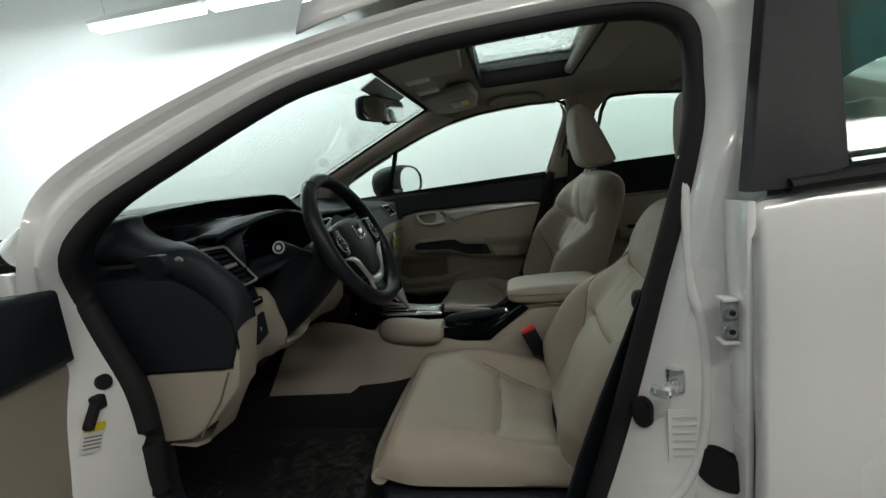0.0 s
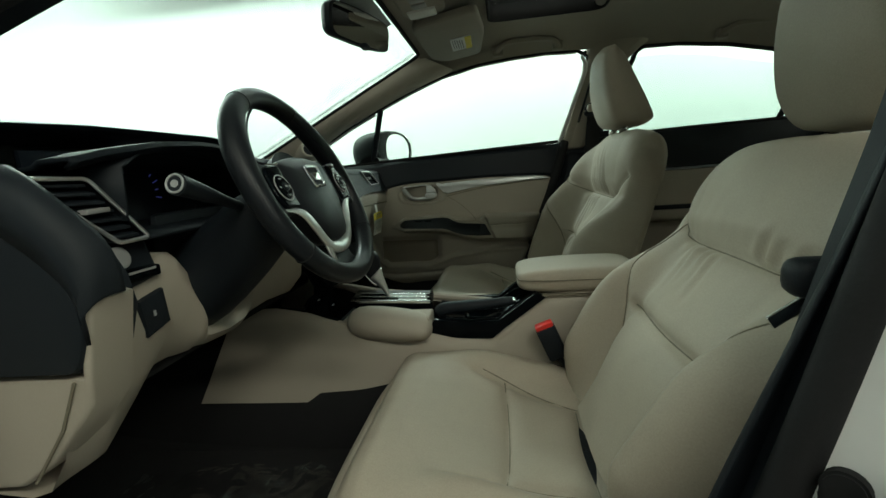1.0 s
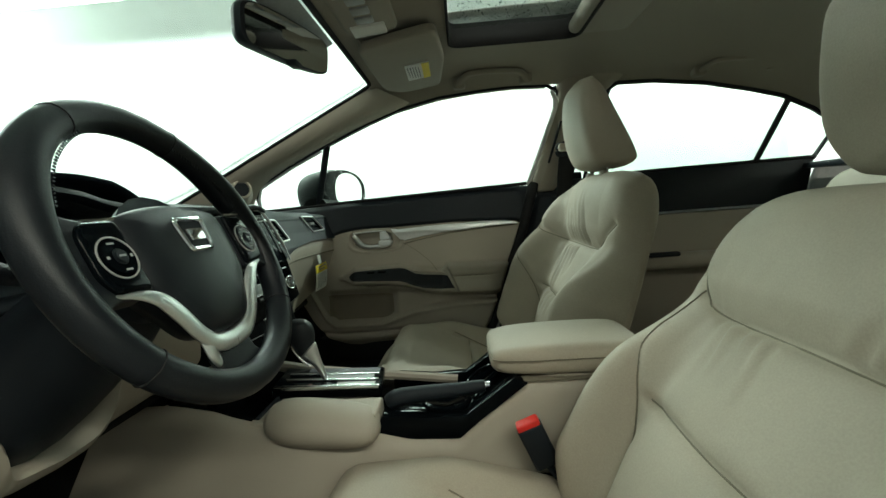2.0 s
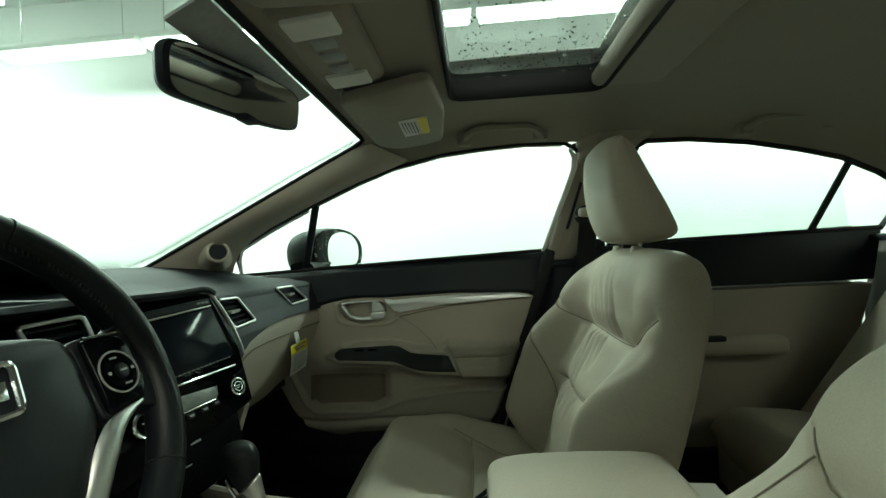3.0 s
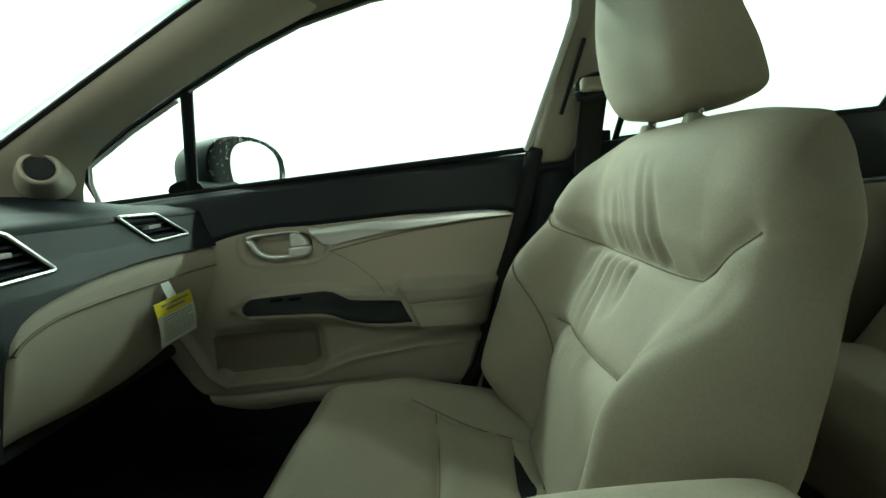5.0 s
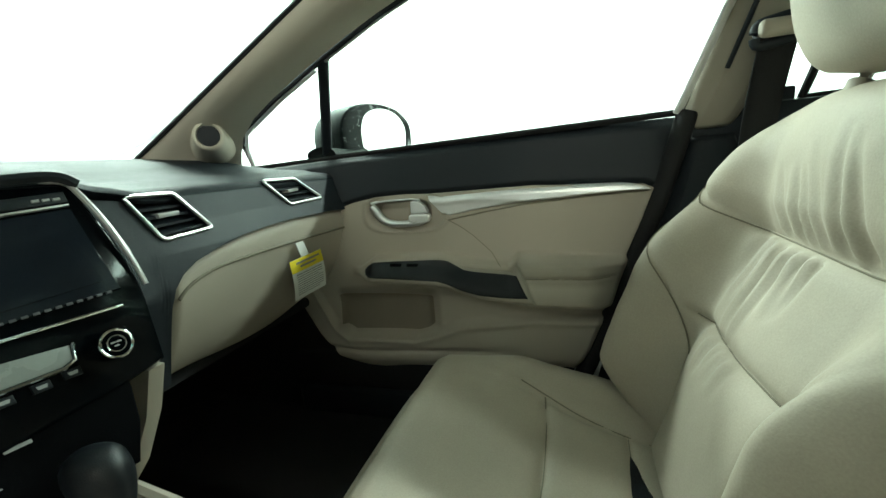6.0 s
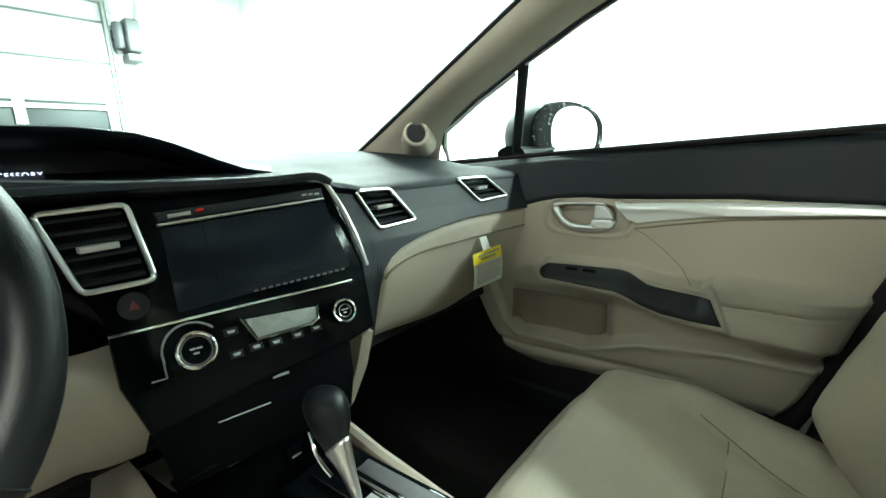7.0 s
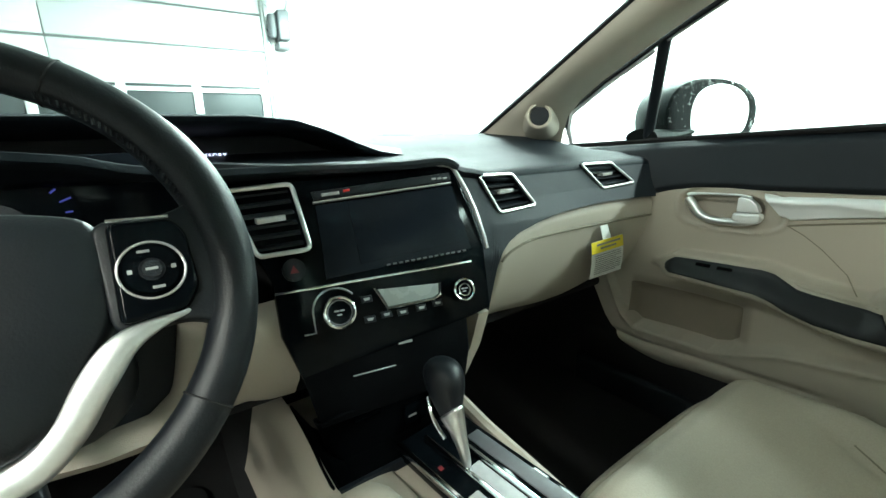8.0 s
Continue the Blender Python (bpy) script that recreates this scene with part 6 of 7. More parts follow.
    # seams as thin tubes, dark for the shade sunk in the stitch line
    def on_back(pts, lift):
        out = []
        for x, y in pts:
            v = y / 0.575
            u = max(-0.97, min(0.97, x / at(BACK_W, y)))
            out.append(back_front(u, v) + lift * BN)
        return out

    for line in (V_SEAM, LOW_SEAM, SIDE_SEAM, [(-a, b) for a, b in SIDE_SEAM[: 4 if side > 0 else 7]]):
        part("seam", tube([Vector(p) for p in on_back([(c.x, c.z) for c in curve([(a, 0, b) for a, b in line], 5)], 0.0009)], 0.0013, 5), SEAM_SHADOW, st)
    # cushion
    def cush_front(u, v):
        x = -0.215 + 0.475 * v
        w = 0.262 - 0.012 * bumpy(v - 1, 0.3) - 0.025 * bumpy(v, 0.12)
        y = u * w
        prof = at([(0.0, 0.475), (0.025, 0.505), (0.06, 0.527), (0.10, 0.535), (0.18, 0.531), (0.30, 0.518), (0.42, 0.503), (0.52, 0.488), (0.65, 0.470), (0.80, 0.457), (0.9, 0.452), (1.0, 0.450)], v)
        crown = -0.020 * soft(0.1, 0.5, v) * (1 - (abs(y) / 0.15) ** 2) if abs(y) < 0.15 else 0.0
        bol = 0.032 * soft(0.14, 0.205, abs(y)) * soft(0.15, 0.45, v) * (1 - 0.75 * soft(0.68, 0.95, v))
        z = prof + crown + bol
        cross, cross2 = 0.526, 0.80
        d = min(abs((v - cross) * 0.475 + 0.006 * (abs(y) / 0.14) ** 2) + max(0, abs(y) - 0.146), abs((v - cross2) * 0.475) + max(0, abs(y) - 0.115))
        side_x = at([(0.30, 0.170), (0.40, 0.160), (0.526, 0.146), (0.70, 0.125), (0.85, 0.112), (1.0, 0.105)], v)
        d = min(d, abs(abs(y) - side_x) + max(0, 0.40 - v) * 0.2)
        z -= 0.0065 * bumpy(d, 0.005) + 0.006 * bumpy(d, 0.018)
        z += 0.0025 * noise.noise(Vector((x * 8, y * 8 + cy * 3, 4.1))) + 0.0008 * noise.noise(Vector((x * 30, y * 30, cy)))
        if v < 0.3:
            for k in range(3):
                z -= 0.002 * bumpy(abs(y - (-0.12 + 0.11 * k)) , 0.012) * bumpy(v - 0.06, 0.05)
        rimz = 0.455
        edge = (max(0, 1 - abs(u) ** 10)) ** 0.45
        z = rimz + (z - rimz) * edge
        if v <= 0:
            z = rimz
        return Vector((x, cy + y, z + dz))

    def cush_rear(u, v):
        f = cush_front(u, v)
        e = (max(0, 1 - abs(u) ** 12)) ** 0.4 * min(1, v * 25) * min(1, (1 - v) * 25)
        return f if e < 1e-6 else Vector((f.x, f.y, f.z * (1 - e) + (0.425 + dz) * e))

    part("cushion", pillow(cush_front, cush_rear, 84, 84), LEATHER, st, "beige leather seat cushion", sharp=80)
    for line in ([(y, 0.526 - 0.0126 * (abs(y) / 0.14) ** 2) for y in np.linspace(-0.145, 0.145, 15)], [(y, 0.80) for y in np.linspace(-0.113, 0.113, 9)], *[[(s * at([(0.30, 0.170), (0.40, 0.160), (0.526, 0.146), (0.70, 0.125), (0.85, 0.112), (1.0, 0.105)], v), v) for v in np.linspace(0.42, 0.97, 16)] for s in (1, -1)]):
        part("seam", tube([cush_front(y / 0.25, v) + Vector((0, 0, 0.0004)) for y, v in line], 0.0013, 5), SEAM_SHADOW, st)
    # front skirt roll, valance and rails
    part("front_roll", tube(curve([(-0.205, cy - 0.235, 0.455 + dz), (-0.222, cy - 0.15, 0.452 + dz), (-0.226, cy, 0.45 + dz), (-0.222, cy + 0.15, 0.452 + dz), (-0.205, cy + 0.235, 0.455 + dz)], 4), 0.018, 10), LEATHER_SIDE, st)
    part("valance", box((-0.20, cy - 0.262, 0.335), (0.24, cy + 0.262, 0.432 + dz), 0.02, 3), BLACK, st, "black plastic seat valance")
    part("seat_pan", box((-0.215, cy - 0.225, 0.36), (0.22, cy + 0.225, 0.43 + dz), 0.015), BLACK, st)
    for s in (-1, 1):
        part("rail", box((-0.18, cy + s * 0.19 - 0.02, 0.272), (0.30, cy + s * 0.19 + 0.02, 0.345), 0.004), STEEL, st)
        part("recliner", disc((0.225, cy + s * 0.262, 0.445 + dz), (0, 1, 0), 0.05, 0.02, 24, 0.006), BLACK, st)
    # head restraint
    ho = Vector((0.352 + fore + 0.95 * (math.sin(lean) - math.sin(radians(21))), cy, 0.962 + dz + lift))

    def hr_edge(u, v):
        return (max(0, 1 - abs(u) ** 13)) ** 0.38 * (max(0, 1 - abs(2 * v - 1) ** 12)) ** 0.4

    def hr_front(u, v):
        w = 0.110 + 0.020 * soft(0, 0.35, v) - 0.020 * v
        x, z = u * w, 0.232 * v - 0.012 * soft(0.8, 1, v) * abs(u) ** 4 + 0.014 * (1 - soft(0, 0.25, v)) * abs(u) ** 4
        e = hr_edge(u, v)
        out = 0.045 - 0.022 * v
        bow = -0.012 * math.sin(math.pi * v) - 0.008 * (1 - u * u) + 0.0015 * noise.noise(Vector((u * 2, v * 3, cy)))
        return ho + Vector((out + (bow - out) * e - 0.005 * v + 0.02 * (1 - v) ** 2, x, z))

    def hr_rear(u, v):
        f = hr_front(u, v)
        e = hr_edge(u, v)
        return f if e < 1e-6 else Vector((f.x * (1 - e) + (ho.x + 0.142 - 0.108 * v) * e, ho.y + (f.y - ho.y) * (1 - 0.04 * e), f.z))

    part("head_restraint", pillow(hr_front, hr_rear, 44, 44), LEATHER, st, "beige leather head restraint", sharp=80)
    for s in (-1, 1):
        a = Vector((ho.x + 0.055, cy + s * 0.06, ho.z - 0.005))
        part("post", tube([a - 0.06 * BV, a + 0.06 * BV], 0.006, 10), CHROME, st, "chrome post")
        part("post_guide", disc(a - 0.008 * BV, BV, 0.014, 0.016, 16), BEIGE, st)
    return st


def gathers(seed, rows):
    """Creases that start at a seam: (x from, x to, y, length, lean, count, depth)."""
    rng = random.Random(seed)
    out = []
    for x0, x1, y, ln, tilt, n, amp in rows:
        for k in range(n):
            out.append((x0 + (x1 - x0) * (k + rng.uniform(-0.25, 0.25)) / max(n - 1, 1), y, ln * rng.uniform(0.55, 1.15), tilt + rng.uniform(-0.08, 0.08), amp * rng.uniform(0.6, 1.15)))
    return out


pleats_right = gathers(5, [(-0.10, 0.06, 0.380, 0.125, 0.35, 6, 0.0034), (-0.03, 0.125, 0.368, -0.14, 0.0, 6, 0.0036), (-0.01, 0.06, 0.214, -0.06, 0.0, 4, 0.0026)])
pleats_left = gathers(8, [(0.03, 0.12, 0.368, -0.09, 0.3, 4, 0.0022), (-0.13, -0.06, 0.382, 0.05, -0.5, 3, 0.0024), (0.09, 0.13, 0.372, -0.04, 0.5, 2, 0.002)])
seat(1, 0.37, radians(21), 0.0, 0.0, 0.016, pleats_right, "beige leather passenger seat with gathered pleats")
seat(-1, -0.37, radians(32.5), -0.032, -0.032, -0.024, pleats_left, "beige leather driver seat, slightly creased")

# ---- rear bench ----
bench = thing("rear_seat", (1.0, 0, 0.28), "beige leather rear bench with two head restraints", "car seat")


def rb_front(u, v):
    x, y = 0.70 + 0.46 * v, u * 0.66
    z = at([(0, 0.455), (0.04, 0.50), (0.12, 0.535), (0.4, 0.525), (0.8, 0.49), (1, 0.47)], v) - 0.018 * bumpy(abs(y) - 0.33, 0.16) + 0.003 * noise.noise(Vector((x * 7, y * 7, 2)))
    e = (max(0, 1 - abs(u) ** 16)) ** 0.4
    z = 0.45 + (z - 0.45) * e if v > 0 else 0.45
    return Vector((x + 0.03 * (1 - abs(u)) * 0, y, z))


def rb_rear(u, v):
    f = rb_front(u, v)
    e = (max(0, 1 - abs(u) ** 16)) ** 0.4 * min(1, v * 20) * min(1, (1 - v) * 20)
    return f if e < 1e-6 else Vector((f.x, f.y, f.z * (1 - e) + 0.33 * e))


part("cushion", pillow(rb_front, rb_rear, 60, 36), LEATHER, bench, "beige leather bench cushion", sharp=80)
part("cushion_base", box((0.715, -0.66, 0.285), (1.2, 0.66, 0.45), 0.02, 3), LEATHER_SIDE, bench)
rbv, rbn = Vector((math.sin(0.56), 0, math.cos(0.56))), Vector((-math.cos(0.56), 0, math.sin(0.56)))
rb0 = Vector((0.905, 0, 0.47))


def rk_front(u, v):
    y = u * (0.655 - 0.06 * v)
    e = (max(0, 1 - abs(u) ** 14)) ** 0.4 * (max(0, 1 - max(0, (v - 0.8) / 0.2) ** 3)) ** 0.5
    n = -0.04 + (0.05 + 0.02 * bumpy(abs(y) - 0.33, 0.2) + 0.003 * noise.noise(Vector((y * 7, v * 5, 7)))) * e
    return rb0 + Vector((0, y, 0)) + (0.60 * v - 0.03 * soft(0.8, 1, v) * abs(u) ** 4) * rbv + n * rbn


def rk_rear(u, v):
    f = rk_front(u, v)
    e = (max(0, 1 - abs(u) ** 14)) ** 0.4 * (max(0, 1 - max(0, (v - 0.8) / 0.2) ** 3)) ** 0.5 * min(1, v * 20)
    return f if e < 1e-6 else f - rbn * ((f - rb0).dot(rbn) + 0.04 + 0.05 * e)


part("backrest", pillow(rk_front, rk_rear, 60, 40), LEATHER, bench, "beige leather bench backrest", sharp=80)
for s in (-0.36, 0.36):
    c = rb0 + 0.66 * rbv + Vector((0, s, 0))
    part("head_restraint", box((-0.045, -0.12, -0.07), (0.045, 0.12, 0.075), 0.035, 5, Matrix.Translation(c) @ Matrix.Rotation(0.3, 4, "Y")), LEATHER, bench, "beige rear head restraint")

# ---- centre console ----
con = thing("centre_console", (-0.1, 0, 0.27), "beige and gloss black centre console with padded arm rest", "console")
CT = [(-0.62, 0.60), (-0.50, 0.60), (-0.42, 0.585), (-0.35, 0.562), (-0.28, 0.548), (-0.16, 0.528), (-0.08, 0.512), (0.0, 0.506), (0.03, 0.53), (0.06, 0.556), (0.126, 0.600), (0.20, 0.606), (0.42, 0.600)]
rings = []
for i in range(64):
    k = i / 63
    x = -0.60 + 1.02 * k
    zt = at(CT, x)
    w = at([(-0.62, 0.155), (-0.45, 0.15), (-0.3, 0.142), (-0.16, 0.125), (0.0, 0.108), (0.12, 0.102), (0.42, 0.10)], x)
    rake = 0.10 * (1 - soft(0, 0.35, k))
    half = [(w + 0.022, 0.378), (w + 0.016, 0.42), (w + 0.008, zt - 0.09), (w + 0.002, zt - 0.03), (w - 0.006, zt - 0.008), (w - 0.022, zt), (w * 0.4, zt - 0.001)]
    dip = 0.075 * (1 - soft(-0.375, -0.345, x))
    half[-1] = (w - 0.034, zt - 0.002 - dip)
    right = at([(-0.62, 0.0), (-0.45, 0.03), (-0.3, 0.04), (0.0, 0.012), (0.1, 0.0), (0.42, 0.0)], x)
    rings.append([(x - rake * (zt - z) / 0.2, y - right, z) for y, z in half] + [(x - rake * (zt - z) / 0.2, -y, z) for y, z in half[::-1]])
part("console_body", loft(rings), BEIGE, con, "beige console body", sharp=50)
part("tunnel_carpet", loft([[(x, y, z) for y, z in ((-0.19, 0.27), (-0.165, 0.40), (-0.12, zt), (0.12, zt), (0.165, 0.40), (0.19, 0.27))] for x, zt in ((-1.15, 0.50), (-0.8, 0.50), (-0.6, 0.50), (0.0, 0.45), (0.45, 0.42), (0.7, 0.36))]), CARPET, con, "black carpet over the tunnel")
part("tray_liner", sheet([[(x, y, z) for y, z in ((-0.130, zt + 0.003), (-0.105, zt - 0.045), (-0.082, zt - 0.068), (0.055, zt - 0.068), (0.066, zt - 0.03), (0.074, zt + 0.003))] for x, zt in ((-0.50, 0.60), (-0.42, 0.585), (-0.385, 0.572), (-0.356, 0.566))]), MATTBLACK, con, "black open tray", solid=0.003)
part("tray_lip", slab([(-0.352, y, z) for y, z in ((-0.122, 0.566), (0.07, 0.566), (0.06, 0.505), (-0.11, 0.505))], [(-0.345, y, z) for y, z in ((-0.122, 0.566), (0.07, 0.566), (0.06, 0.505), (-0.11, 0.505))], 0.002), BLACK, con)
part("knee_pad", loft([[(x, -0.112 - 0.050 * k * math.cos(t), z0 + h * k * math.sin(t)) for t in (2 * math.pi * i / 16 for i in range(16))] for x, z0, h, k in ((-0.338, 0.560, 0.02, 0.25), (-0.325, 0.556, 0.038, 0.8), (-0.295, 0.552, 0.043, 1.0), (-0.22, 0.546, 0.040, 1.02), (-0.165, 0.540, 0.036, 1.0), (-0.142, 0.537, 0.030, 0.8), (-0.134, 0.535, 0.02, 0.4))]), BEIGE, con, "padded beige knee rest", sub=1)
tray = [(-0.145, 0.531), (-0.17, 0.506), (0.005, 0.503), (0.035, 0.528), (0.128, 0.597), (0.105, 0.610), (0.06, 0.577), (0.02, 0.548), (-0.05, 0.545), (-0.13, 0.552)]
for y in (-0.107, 0.087):
    part("tray_wall", slab([(x, y, z) for x, z in tray], [(x, y + 0.02, z) for x, z in tray], 0.004), PIANO, con, "gloss black tray wall")
part("tray_floor", sheet([[(x, y, z) for y in (-0.095, 0, 0.095)] for x, z in ((-0.17, 0.535), (-0.02, 0.512), (0.02, 0.525), (0.115, 0.600))]), PIANO, con, "gloss black tray", solid=0.004)
part("cup_ring", ring((-0.02, -0.02, 0.536), (0, 0, 1), 0.042, 0.006, 32, 8), PIANO, con)
part("cup_ring", ring((0.055, 0.0, 0.572), (-0.5, 0, 1), 0.038, 0.005, 32, 8), PIANO, con)
# selector plate and lever
SM = Matrix.Translation((-0.262, 0.026, 0.572)) @ Matrix.Rotation(radians(4), 4, "Y") @ Matrix.Rotation(radians(6), 4, "Z")
part("selector_plate", box((-0.105, -0.052, -0.02), (0.11, 0.056, 0.004), 0.006, 3, SM), PIANO, con, "gloss black selector plate")
for y in (-0.018, 0.012):
    part("gate_strip", box((-0.085, y - 0.0035, 0.003), (0.10, y + 0.0035, 0.008), 0.001, 2, SM), CHROME, con, "chrome gate strip")
part("gate_cover", box((-0.01, -0.013, 0.002), (0.09, 0.007, 0.0055), 0.001, 2, SM), GREY, con)
part("plate_print", box((0.02, -0.044, 0.003), (0.095, -0.027, 0.0052), 0.001, 2, SM), SATIN, con, "silver letter strip")
part("side_plate", box((-0.05, 0.024, 0.003), (0.10, 0.046, 0.006), 0.002, 2, SM), DARKGREY, con)
part("release_mark", box((-0.036, -0.040, 0.003), (-0.029, -0.034, 0.0050), 0.001, 2, SM), DARKRED, con, "dark red release mark")
part("plate_edge", box((-0.10, -0.057, 0.0), (0.105, -0.049, 0.009), 0.002, 2, SM), CHROME, con, "chrome plate edge")
part("console_top", slab([(x, y, 0.562) for x, y in ((-0.36, -0.135), (-0.345, -0.05), (-0.14, -0.045), (-0.14, -0.118))], [(x, y, 0.53) for x, y in ((-0.36, -0.135), (-0.345, -0.05), (-0.14, -0.045), (-0.14, -0.118))], 0.008, 3), BEIGE, con)
part("edge_strip", tube([(-0.42, 0.088, 0.592), (-0.32, 0.087, 0.572), (-0.15, 0.086, 0.552), (0.0, 0.084, 0.535)], 0.010, 8), BEIGE, con)
lever = thing("gear_lever", (-0.262, 0.012, 0.577), "automatic gear lever with black knob and silver neck", "gear lever")
def oval(x, y, z, a, b, tip=0.0):
    return [(x + a * math.cos(t), y + b * math.sin(t), z + tip * math.cos(t)) for t in (2 * math.pi * i / 20 for i in range(20))]


part("shaft", loft([oval(-0.264, 0.010, 0.566, 0.006, 0.006), oval(-0.270, 0.010, 0.590, 0.006, 0.006)]), CHROME, lever, "chrome shaft", sub=1)
part("neck", loft([oval(-0.267, 0.010, 0.580, 0.0055, 0.005), oval(-0.272, 0.010, 0.594, 0.0068, 0.006, 0.001), oval(-0.280, 0.010, 0.612, 0.0092, 0.008, 0.003), oval(-0.289, 0.010, 0.629, 0.0125, 0.0108, 0.008), oval(-0.297, 0.010, 0.642, 0.0178, 0.0145, 0.016), oval(-0.2975, 0.010, 0.644, 0.0155, 0.0128, 0.016)]), SATINCHROME, lever, "satin silver neck", sub=1)
part("neck_fork", tube(curve([(-0.292, -0.005, 0.614), (-0.306, -0.008, 0.628), (-0.318, -0.008, 0.645), (-0.325, -0.006, 0.656)], 4), 0.0026, 8), CHROME, lever)
part("knob", loft([oval(-0.293, 0.010, 0.632, 0.010, 0.0085, 0.012), oval(-0.298, 0.010, 0.645, 0.0166, 0.0138, 0.016), oval(-0.305, 0.010, 0.666, 0.0255, 0.022, 0.009), oval(-0.310, 0.010, 0.681, 0.028, 0.0245, 0.007), oval(-0.314, 0.010, 0.692, 0.027, 0.024, 0.006), oval(-0.317, 0.010, 0.700, 0.022, 0.020, 0.004), oval(-0.319, 0.010, 0.7045, 0.013, 0.012, 0.002), oval(-0.320, 0.010, 0.706, 0.004, 0.004)]), BLACK_SOFT, lever, "black leather knob", sub=1)
brake = thing("parking_brake", (-0.1, -0.06, 0.53), "black parking brake lever in the console", "parking brake")
part("grip", tube(curve([(-0.128, -0.062, 0.556), (-0.10, -0.062, 0.566), (0.0, -0.062, 0.574), (0.055, -0.062, 0.580)], 4), [0.012, 0.014, 0.015, 0.016, 0.016, 0.0155, 0.015, 0.014, 0.013, 0.012, 0.012, 0.011, 0.010], 12), BLACK, brake)
part("button", disc((0.058, -0.062, 0.580), (1, 0, 0.1), 0.007, 0.01), CHROME, brake)
# arm rest lid
def lid_ring(x, w, z0, z1):
    pts = fillet([(-w, z0), (w - 0.012, z0), (w - 0.012, z1), (-w, z1)], 0.026, 5)
    return [(x, y, z) for y, z in pts]


part("arm_rest", loft([lid_ring(0.066, 0.060, 0.620, 0.640), lid_ring(0.070, 0.080, 0.612, 0.646), lid_ring(0.088, 0.092, 0.605, 0.652), lid_ring(0.13, 0.096, 0.602, 0.657), lid_ring(0.22, 0.098, 0.601, 0.659), lid_ring(0.31, 0.097, 0.601, 0.658), lid_ring(0.335, 0.092, 0.604, 0.654), lid_ring(0.348, 0.07, 0.613, 0.644)]), LEATHER, con, "padded beige arm rest", sub=1, sharp=80)
part("arm_seam", tube([(x, y, 0.634) for x, y in ((0.30, -0.0985), (0.14, -0.0985), (0.092, -0.094), (0.071, -0.083), (0.0655, -0.05), (0.0655, 0.04), (0.071, 0.071), (0.092, 0.082), (0.14, 0.0865), (0.30, 0.0865))], 0.0012, 5), SEAM_SHADOW, con)
part("arm_gap", box((0.12, -0.1005, 0.5985), (0.335, 0.0885, 0.601), 0), SEAM_SHADOW, con)

# belt buckle beside the driver cushion
bk = thing("belt_buckle", (0.15, -0.13, 0.42), "black seat belt buckle with a red button", "seat belt buckle")
BM = Matrix.Translation((0.118, -0.150, 0.548)) @ Matrix.Rotation(radians(-22), 4, "Y") @ Matrix.Rotation(radians(8), 4, "X")
part("housing", box((-0.021, -0.012, -0.085), (0.021, 0.012, 0.0), 0.006, 3, BM), BLACK, bk)
part("button", box((-0.0195, -0.0105, -0.014), (0.0195, 0.0105, 0.007), 0.004, 3, BM), RED, bk, "red release button")
part("stalk", tube([tuple(BM @ Vector((0, 0, -0.08))), (0.18, -0.135, 0.42), (0.20, -0.135, 0.36)], 0.012, 8, flat=0.5), BLACK, bk)

# driver belt on the centre pillar
belt = thing("seat_belt", (0.33, -0.68, 0.40), "black seat belt hanging on the driver-side pillar", "seat belt")


def strap(pts, w, normal):
    rows = []
    for p in curve(pts, 5):
        rows.append([tuple(p + Vector((dx, 0, 0))) for dx in (-w / 2, -w / 6, w / 6, w / 2)])
    return sheet(rows)


part("webbing", strap([(0.445, -0.600, 1.13), (0.392, -0.652, 0.95), (0.332, -0.676, 0.75), (0.295, -0.684, 0.55), (0.28, -0.684, 0.40), (0.275, -0.684, 0.33)], 0.052, None), RUBBER, belt, "black webbing", solid=0.003)
part("tongue", box((0.275, -0.692, 0.768), (0.335, -0.660, 0.802), 0.012, 3), BLACK, belt, "black latch tongue")
part("tongue_plate", box((-0.020, -0.002, -0.006), (0.020, 0.002, 0.006), 0.001, 2, Matrix.Translation((0.288, -0.664, 0.752)) @ Matrix.Rotation(radians(-35), 4, "Y")), CHROME, belt, "bright tongue plate")
part("guide_loop", box((0.42, -0.612, 1.11), (0.47, -0.592, 1.15), 0.008, 3), BLACK, belt)
belt2 = thing("seat_belt", (0.33, 0.68, 0.40), "black seat belt hanging on the passenger-side pillar", "seat belt")
part("webbing", strap([(0.382, 0.592, 1.07), (0.378, 0.632, 0.96), (0.375, 0.655, 0.83), (0.365, 0.67, 0.66), (0.35, 0.68, 0.45), (0.34, 0.685, 0.33)], 0.05, None), RUBBER, belt2, "black webbing", solid=0.003)
part("guide_loop", tube(fillet([(0.352, 0.603, 1.05), (0.352, 0.603, 1.082), (0.415, 0.590, 1.092), (0.415, 0.590, 1.06)], 0.012), 0.008, 10, True), BLACK, belt2)
part("guide_cover", box((0.352, 0.578, 1.060), (0.405, 0.598, 1.086), 0.009, 4), BEIGE, belt2, "beige belt guide cover")

# ---- roof fittings ----
rv = thing("interior_mirror", (-0.25, -0.03, 1.2), "black interior rear-view mirror below the windscreen top", "mirror")
RM = Matrix.Translation((-0.262, -0.035, 1.224)) @ Matrix.Rotation(radians(-14), 4, "Z") @ Matrix.Rotation(radians(8), 4, "Y") @ Matrix.Rotation(radians(3), 4, "X")
